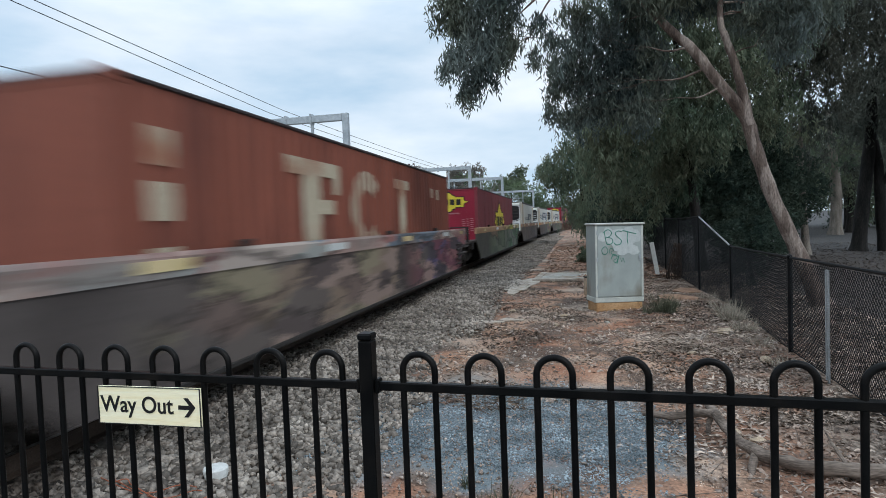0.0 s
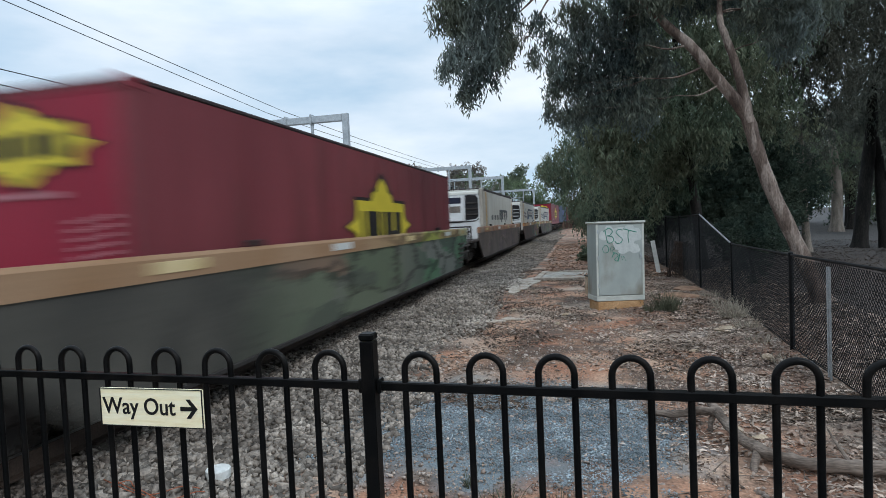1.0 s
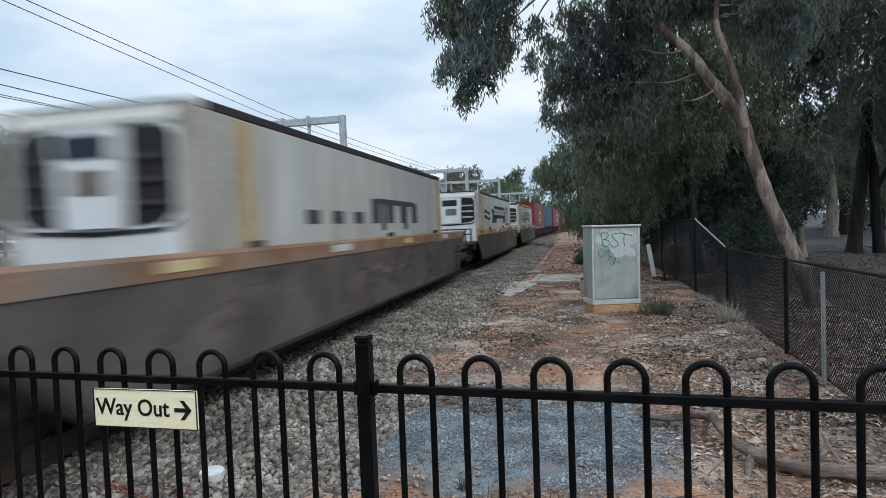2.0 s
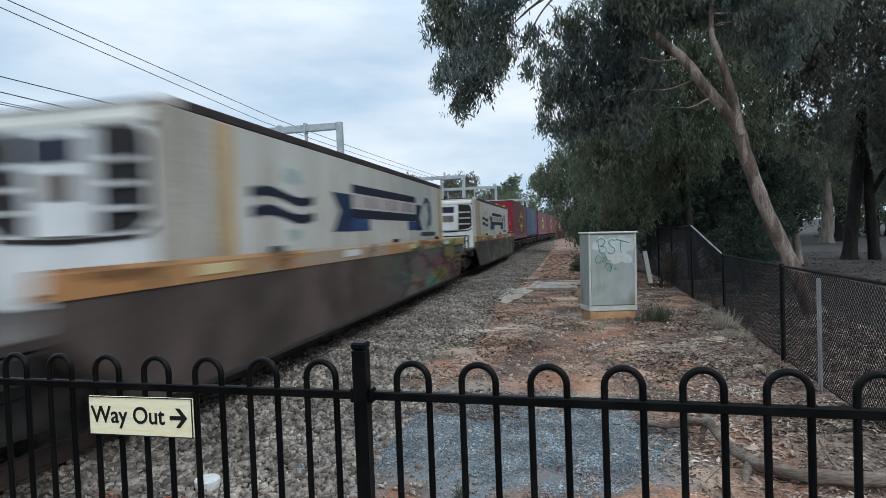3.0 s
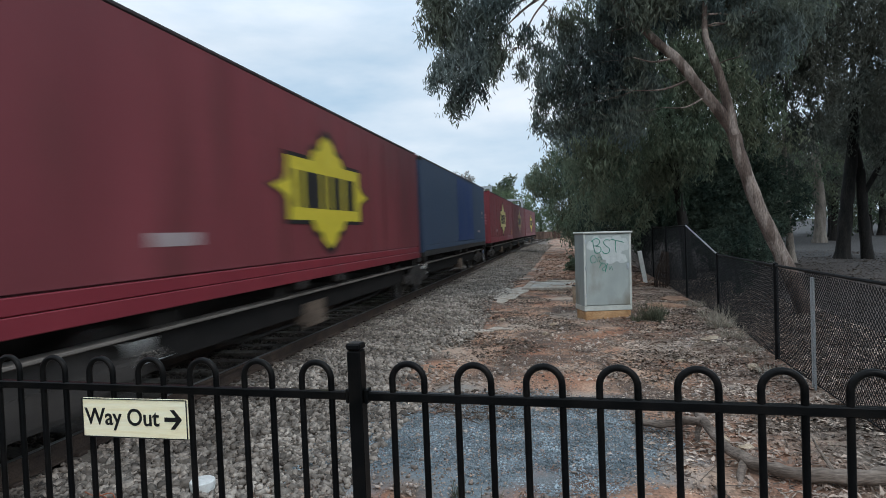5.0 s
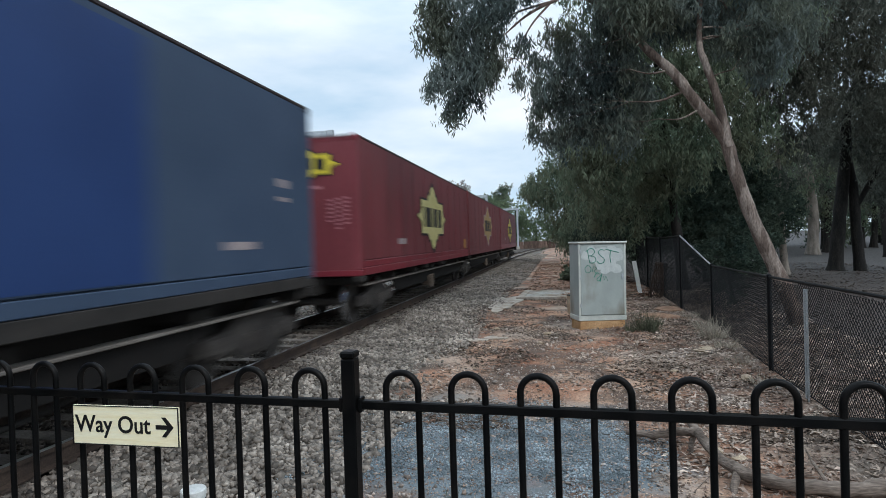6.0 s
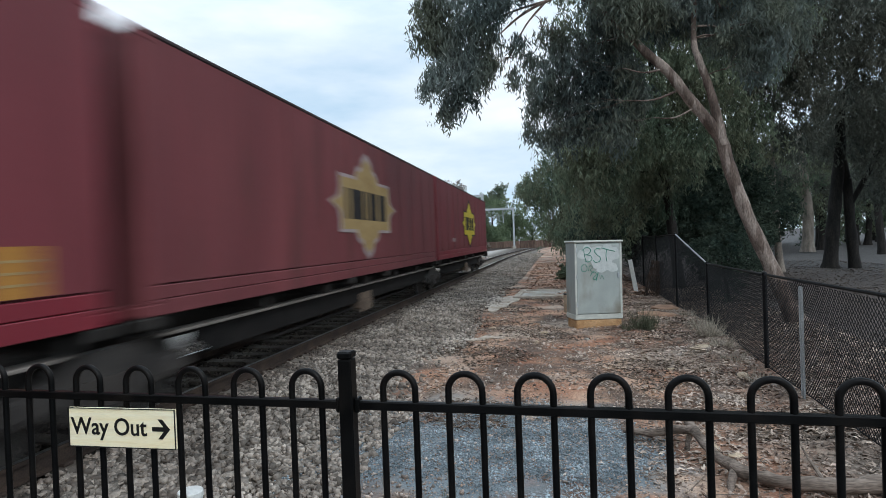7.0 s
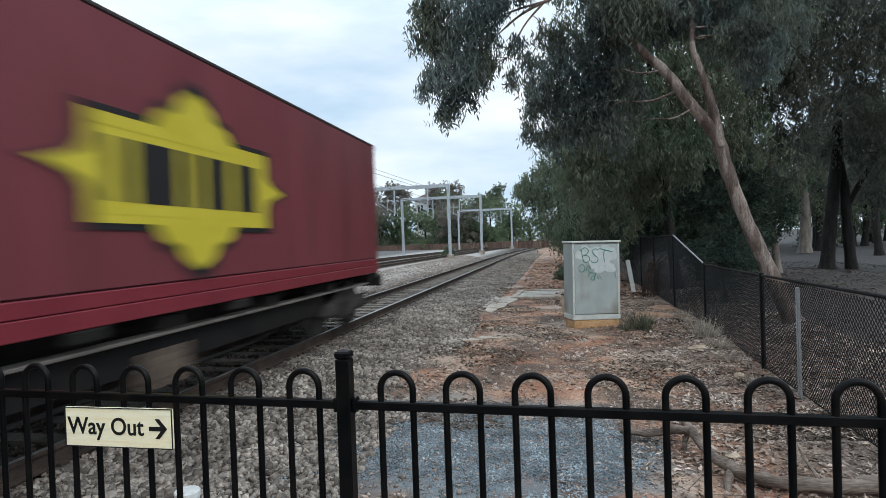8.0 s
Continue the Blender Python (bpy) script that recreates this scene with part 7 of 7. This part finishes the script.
SAND = mat("pale_sandstone", (0.33, 0.25, 0.17), (0.47, 0.38, 0.28), rough=0.9, scale=6, fine=50, bump=0.5)
RUSTY_STONE = mat("red_brown_stone", (0.20, 0.11, 0.07), (0.32, 0.20, 0.13), rough=0.9, scale=6, fine=50, bump=0.5)
for i, (x, y, a, b, h, m, lab) in enumerate(((2.35, 10.5, 0.26, 0.14, 0.045, SAND, "flat pale slab of sandstone in the dirt"), (2.75, 16.2, 0.5, 0.35, 0.10, RUSTY_STONE, "flat red-brown rock ledge near the fence"), (2.3, 14.6, 0.55, 0.3, 0.08, RUSTY_STONE, "flat red-brown rock ledge near the fence"), (-0.27, 12.4, 0.09, 0.06, 0.05, SAND, "small pale stone in the dirt"), (-0.5, 13.6, 0.16, 0.07, 0.05, RUSTY_STONE, "broken red brick in the dirt"), (-0.4, 11.2, 0.10, 0.05, 0.04, SAND, "small pale stone in the dirt"), (1.33, 5.75, 0.09, 0.07, 0.06, SAND, "pale stone beside the dead branch"), (1.5, 5.5, 0.07, 0.05, 0.04, SAND, "pale stone beside the dead branch"), (2.45, 8.6, 0.09, 0.07, 0.06, SAND, "pale stone by the fence"), (-1.4, 13.0, 0.10, 0.07, 0.04, SAND, "pale stone near the ballast"), (0.55, 11.6, 0.06, 0.05, 0.035, CONCRETE, "grey stone in the dirt"), (1.6, 9.0, 0.08, 0.05, 0.03, SAND, "small pale stone in the dirt"))):
    rock(x, y, (a, b), h, lab, m, i + 1)


def build_pit():
    """The concrete cable pit with its sunk lid, and pale spills of concrete beside it."""
    t = thing("cable_pit", "flat pale concrete cable pit with a sunken lid", "cable pit", pose(-0.4, 20.6, float(land(-0.4, 20.6)), 0, 0, -3))
    g = Geo().box(-0.95, 0.95, -1.3, -1.08, -0.1, 0.09, 0.015).box(-0.95, 0.95, 1.08, 1.3, -0.1, 0.09, 0.015).box(-0.95, -0.75, -1.078, 1.078, -0.1, 0.09, 0.015).box(0.75, 0.95, -1.078, 1.078, -0.1, 0.09, 0.015)
    part("kerb", g, PALE_CONCRETE, t)
    part("lid", Geo().box(-0.745, 0.745, -1.07, -0.01, -0.05, 0.06, 0.01), CONCRETE, t)
    part("lid", Geo().box(-0.745, 0.745, 0.01, 1.07, -0.05, 0.06, 0.01), CONCRETE, t)
    for i, (x, y, a, b) in enumerate(((-1.75, 18.4, 0.48, 1.9), (-1.95, 11.5, 0.40, 0.24), (-1.35, 11.75, 0.22, 0.16))):
        g = Geo()
        ring = []
        for q in np.linspace(0, 2 * math.pi, 73)[:-1]:
            k = 1 + 0.22 * math.sin(3 * q + i) + 0.10 * math.sin(7 * q) + 0.22 * noise.noise((3 * math.cos(q), 3 * math.sin(q), 2.3 * i))
            ring.append((a * k * math.cos(q), b * k * math.sin(q)))
        g.prism(ring, "z", -0.08, 0.016)
        solid("concrete_spill", g, PALE_CONCRETE, "ragged pale concrete spill on the ground", "concrete", "concrete spills", m=pose(x, y, float(land(x, y)) + 0.01, 0, 0, 0))


build_pit()


def gnarled(path, radii, n=6):
    """The same run of points, finer and uneven."""
    r = random.Random(3)
    pts, rad = [], []
    for (p0, r0), (p1, r1) in zip(zip(path, radii), zip(path[1:], radii[1:])):
        for k in range(n):
            u = k / n
            pts.append(tuple(a + (b - a) * u + r.uniform(-0.007, 0.007) for a, b in zip(p0, p1)))
            rad.append((r0 + (r1 - r0) * u) * r.uniform(0.86, 1.13))
    return pts + [path[-1]], rad + [radii[-1]]


def build_log():
    t = thing("dead_branch", "grey weathered dead branch lying on the ground", "branch")
    z = lambda x, y: float(land(x, y))
    g = Geo().tube(*gnarled([(2.9, 5.0, z(2.9, 5) + 0.07), (2.35, 4.86, z(2.35, 4.9) + 0.08), (1.95, 4.78, z(2, 4.8) + 0.075), (1.6, 4.78, z(1.6, 4.8) + 0.08), (1.36, 4.9, z(1.4, 4.9) + 0.10), (1.25, 5.15, z(1.2, 5.1) + 0.12), (1.2, 5.5, z(1.2, 5.5) + 0.17), (1.16, 5.78, z(1.2, 5.8) + 0.24)], [0.060, 0.064, 0.056, 0.052, 0.050, 0.046, 0.044, 0.038]), 14)
    part("stem", g, LOG, t, "cracked grey stem", True)
    part("side_branch", Geo().tube(*gnarled([(1.19, 5.62, z(1.2, 5.6) + 0.2), (1.05, 5.72, z(1, 5.7) + 0.17), (0.8, 5.8, z(0.8, 5.8) + 0.10), (0.6, 5.95, z(0.6, 6) + 0.07)], [0.04, 0.04, 0.035, 0.025]), 10), LOG, t, smooth=True)
    part("stub", Geo().tube([(1.32, 4.93, z(1.3, 4.9) + 0.08), (1.26, 4.8, z(1.3, 4.8) + 0.03), (1.24, 4.72, z(1.2, 4.7) - 0.02)], [0.035, 0.03, 0.02], 8), LOG, t, smooth=True)
    part("stub", Geo().tube([(1.18, 5.7, z(1.2, 5.7) + 0.2), (1.13, 5.66, z(1.1, 5.7) + 0.08), (1.12, 5.62, z(1.1, 5.6) - 0.02)], [0.03, 0.025, 0.018], 8), LOG, t, smooth=True)
    part("splinter", Geo().tube([(1.9, 4.8, z(1.9, 4.8) + 0.12), (1.86, 4.95, z(1.9, 4.9) + 0.22), (1.84, 5.05, z(1.8, 5) + 0.30)], [0.015, 0.01, 0.004], 6), LOG, t)


build_log()


def build_small_things():
    z = float(land(-2.83, 4.03)) - 0.04
    c = thing("pipe_cap", "white plastic pipe cap standing in the ballast", "pipe cap", pose(-2.81, 4.03, z))
    part("cap", Geo().tube([(0, 0, 0.075), (0, 0, 0.115), (0, 0, 0.123)], [0.095, 0.095, 0.088], 22), WHITE_PLASTIC, c, smooth=True)
    part("pipe", Geo().tube([(0, 0, -0.2), (0, 0, 0.056)], 0.075, 18), WHITE_PLASTIC, c, smooth=True)
    part("cap_ring", Geo().tube([(0, 0, 0.05), (0, 0, 0.074)], 0.090, 22), WHITE_PLASTIC, c, smooth=True)
    o = thing("orange_cord", "tangled thin orange cord lying on the stones", "cord")
    for k in range(3):
        pts = []
        for i in range(18):
            a = i * 0.42 + k * 1.3
            x, y = -3.35 + 0.05 * i - 0.18 + 0.10 * math.cos(a), 3.62 + 0.10 * math.sin(a * 0.9) + 0.03 * k
            pts.append((x, y, float(land(x, y)) + 0.05 + 0.015 * math.sin(a * 2)))
        part("strand", Geo().tube(pts, 0.0038, 5, False), ORANGE_CORD, o, smooth=True)
    b = thing("tan_junction_box", "small tan junction box beside the relay cabinet", "junction box", pose(0.30, 15.7, float(land(0.30, 15.7)), 0, 0, 15))
    part("box", Geo().box(-0.10, 0.14, -0.12, 0.12, -0.1, 0.46, 0.01), SAND, b)
    part("lid", Geo().box(-0.11, 0.15, -0.13, 0.13, 0.462, 0.49, 0.01), UNDER, b, "dark lid")
    w = thing("leaning_board", "white painted board leaning near the tall mesh fence", "board", pose(2.75, 21.5, float(land(2.75, 21.5)), 0, -9, 0))
    part("board", Geo().box(-0.07, 0.07, -0.02, 0.02, -0.05, 1.15, 0.006), WHITE_PLASTIC, w)
    r = thing("old_mesh_roll", "rusty crumpled roll of old wire mesh by the fence", "wire roll", pose(2.95, 19.6, float(land(2.95, 19.6)), 0, 14, 20))
    for k in range(26):
        a = k * 0.2417
        ra = 0.19 + 0.03 * math.sin(k * 2.3)
        part("wire", Geo().tube([(ra * math.cos(a), ra * math.sin(a), -0.05), (ra * 1.15 * math.cos(a + 0.6), ra * math.sin(a + 0.6), 0.5), (ra * 0.8 * math.cos(a + 1.4), ra * math.sin(a + 1.4), 1.15)], 0.011, 5), RAIL, r)
    for k in range(6):
        pts = [(0.2 * math.cos(q), 0.2 * math.sin(q), 0.1 + 0.2 * k + 0.03 * math.sin(3 * q)) for q in np.linspace(0, 2 * math.pi, 14)]
        part("hoop", Geo().tube(pts, 0.010, 5), RAIL, r)


build_small_things()


# ---- across the electrified line ----
def ground_at(x, y):
    return float(land(x, y))


PALING = mat("weathered_brown_paling", (0.075, 0.048, 0.036), (0.15, 0.10, 0.078), rough=0.9, scale=2, stretch=(4, 4, 0.5), vary=0.3)


def build_far_side():
    f = thing("station_fence", "dark steel post and rail fence beyond the electrified tracks", "fence")
    ys = [8 + 3.2 * k for k in range(18)]
    for y in ys:
        z = ground_at(-24, y)
        part("post", Geo().box(-24.06, -23.94, y - 0.06, y + 0.06, z - 0.2, z + 1.75, 0.01), STEEL_GALV if int(y) % 3 == 0 else WAGON_GREY, f)
    for y0, y1 in zip(ys, ys[1:]):
        z = ground_at(-24, y0)
        for h in (0.35, 0.95, 1.5):
            part("rail", Geo().box(-24.025, -23.975, y0 + 0.062, y1 - 0.062, z + h, z + h + 0.06), UNDER, f)
    c = thing("grey_equipment_cabinet", "large grey double-door equipment cabinet across the tracks", "cabinet", pose(-28.5, 28.0, ground_at(-28.5, 28), 0, 0, 40))
    part("body", Geo().box(-1.35, 1.35, -0.4, 0.4, 0.0, 2.05, 0.02), CABINET_GREY, c)
    part("roof", Geo().box(-1.42, 1.42, -0.47, 0.47, 2.052, 2.16, 0.02), WHITE_UNIT, c)
    for x0, x1 in ((-1.3, -0.66), (-0.64, 0.0), (0.02, 0.66), (0.68, 1.3)):
        d = part("door", Geo().box(x0, x1, -0.43, -0.402, 0.1, 1.98, 0.01), CABINET_GREY, c)
        part("door_handle", Geo().box(x1 - 0.08, x1 - 0.05, -0.45, -0.431, 0.95, 1.15), UNDER, d)
    for k, (x, y, m, lab) in enumerate(((-37.0, 48, BLUE_PLASTIC, "blue portable toilet cabin"), (-35.5, 48, CABINET_RIM, "grey portable toilet cabin"), (-34.2, 48.5, CABINET_RIM, "grey portable toilet cabin"), (-31.5, 47.5, CABINET_RIM, "grey portable toilet cabin"))):
        t = thing("portable_cabin", lab + " across the tracks", "portable cabin", pose(x, y, ground_at(x, y), 0, 0, 35), group="portable cabins")
        part("shell", Geo().box(-0.7, 0.7, -0.7, 0.7, 0.0, 2.15, 0.03), m, t)
        part("roof", Geo().prism([(-0.74, 2.152), (0.74, 2.152), (0.5, 2.38), (-0.5, 2.38)], "y", -0.74, 0.74), WHITE_PLASTIC, t)
        part("door", Geo().box(-0.45, 0.45, -0.73, -0.702, 0.08, 2.0, 0.01), m, t)
        part("vent", Geo().box(-0.3, 0.3, -0.742, -0.732, 1.75, 1.9), UNDER, t)
    for x, y, rz, m, lab in ((-37.5, 32.0, 55, CAR_SILVER, "silver parked car beyond the station fence"), (-43.5, 51.0, 60, CAR_BLUE, "dark blue parked car beyond the station fence"), (-56.0, 59.0, 70, CAR_SILVER, "silver parked car beyond the station fence")):
        car = thing("parked_car", lab, "car", pose(x, y, ground_at(x, y), 0, 0, rz), group="parked cars")
        part("body", Geo().prism([(-2.15, 0.35), (-2.2, 0.62), (-2.05, 0.86), (-1.1, 0.95), (1.3, 0.98), (2.05, 0.9), (2.15, 0.6), (2.1, 0.33)], "x", -0.86, 0.86), m, car)
        part("cabin", Geo().prism([(-1.25, 0.952), (-0.55, 1.42), (0.85, 1.45), (1.65, 0.982)], "x", -0.74, 0.74), GLASS_DARK, car, "dark glazed cabin")
        part("roof", Geo().prism([(-0.55, 1.422), (-0.45, 1.47), (0.75, 1.49), (0.85, 1.452)], "x", -0.70, 0.70), m, car)
        for sx in (-0.8, 0.8):
            for sy in (-1.35, 1.35):
                w = part("wheel", Geo().tube([(sx - 0.11, sy, 0.32), (sx + 0.11, sy, 0.32)], 0.32, 18), RUBBER, car)
                part("rim", Geo().tube([(sx - 0.118, sy, 0.32), (sx + 0.118, sy, 0.32)], 0.2, 14), STEEL_GALV, w)
    s = thing("street_lamp", "grey street lamp with a curved arm", "street lamp", pose(-29.6, 45.5, ground_at(-29.6, 45.5)))
    part("pole", Geo().tube([(0, 0, -0.2), (0, 0, 8.2), (-0.15, 0, 8.8), (-0.6, 0, 9.2), (-1.2, 0, 9.3)], [0.09, 0.07, 0.06, 0.05, 0.045], 10), STEEL_GALV, s, smooth=True)
    part("lamp_head", Geo().prism([(-2.0, 9.28), (-1.2, 9.26), (-1.15, 9.38), (-1.9, 9.40)], "y", -0.12, 0.12), STEEL_GALV, s)
    # a plain fence and low house roofs behind the far trees
    h = thing("brown_paling_fence", "long brown paling fence behind the far trees", "fence", pose(0, 0, 0))
    for k in range(44):
        x = -60 + 1.35 * k
        y = 103.5 + 0.04 * x
        part("paling_panel", Geo().box(x, x + 1.33, y - 0.03, y + 0.03, 0.0, 1.25 + 0.03 * (k % 3)), PALING, h)
    v = thing("white_house", "white house half hidden behind the far trees", "house", pose(-25.5, 131, 0.1))
    part("wall", Geo().box(-4.5, 4.5, -3, 3, 0, 11.0, 0.05), WHITE_PLASTIC, v)
    part("roof", Geo().prism([(-5, 11.0), (5, 11.0), (0, 13.0)], "y", -3.4, 3.4), GREY_MARK, v)
    for x in (-3.2, -1.0, 1.2, 3.2):
        for z in (1.2, 4.6, 8.2):
            wd = part("window", Geo().box(x - 0.55, x + 0.55, -3.06, -3.002, z, z + 1.6), GLASS_DARK, v)
            part("frame", Geo().box(x - 0.62, x + 0.62, -3.09, -3.062, z - 0.1, z), WHITE_UNIT, wd)


build_far_side()


motions()
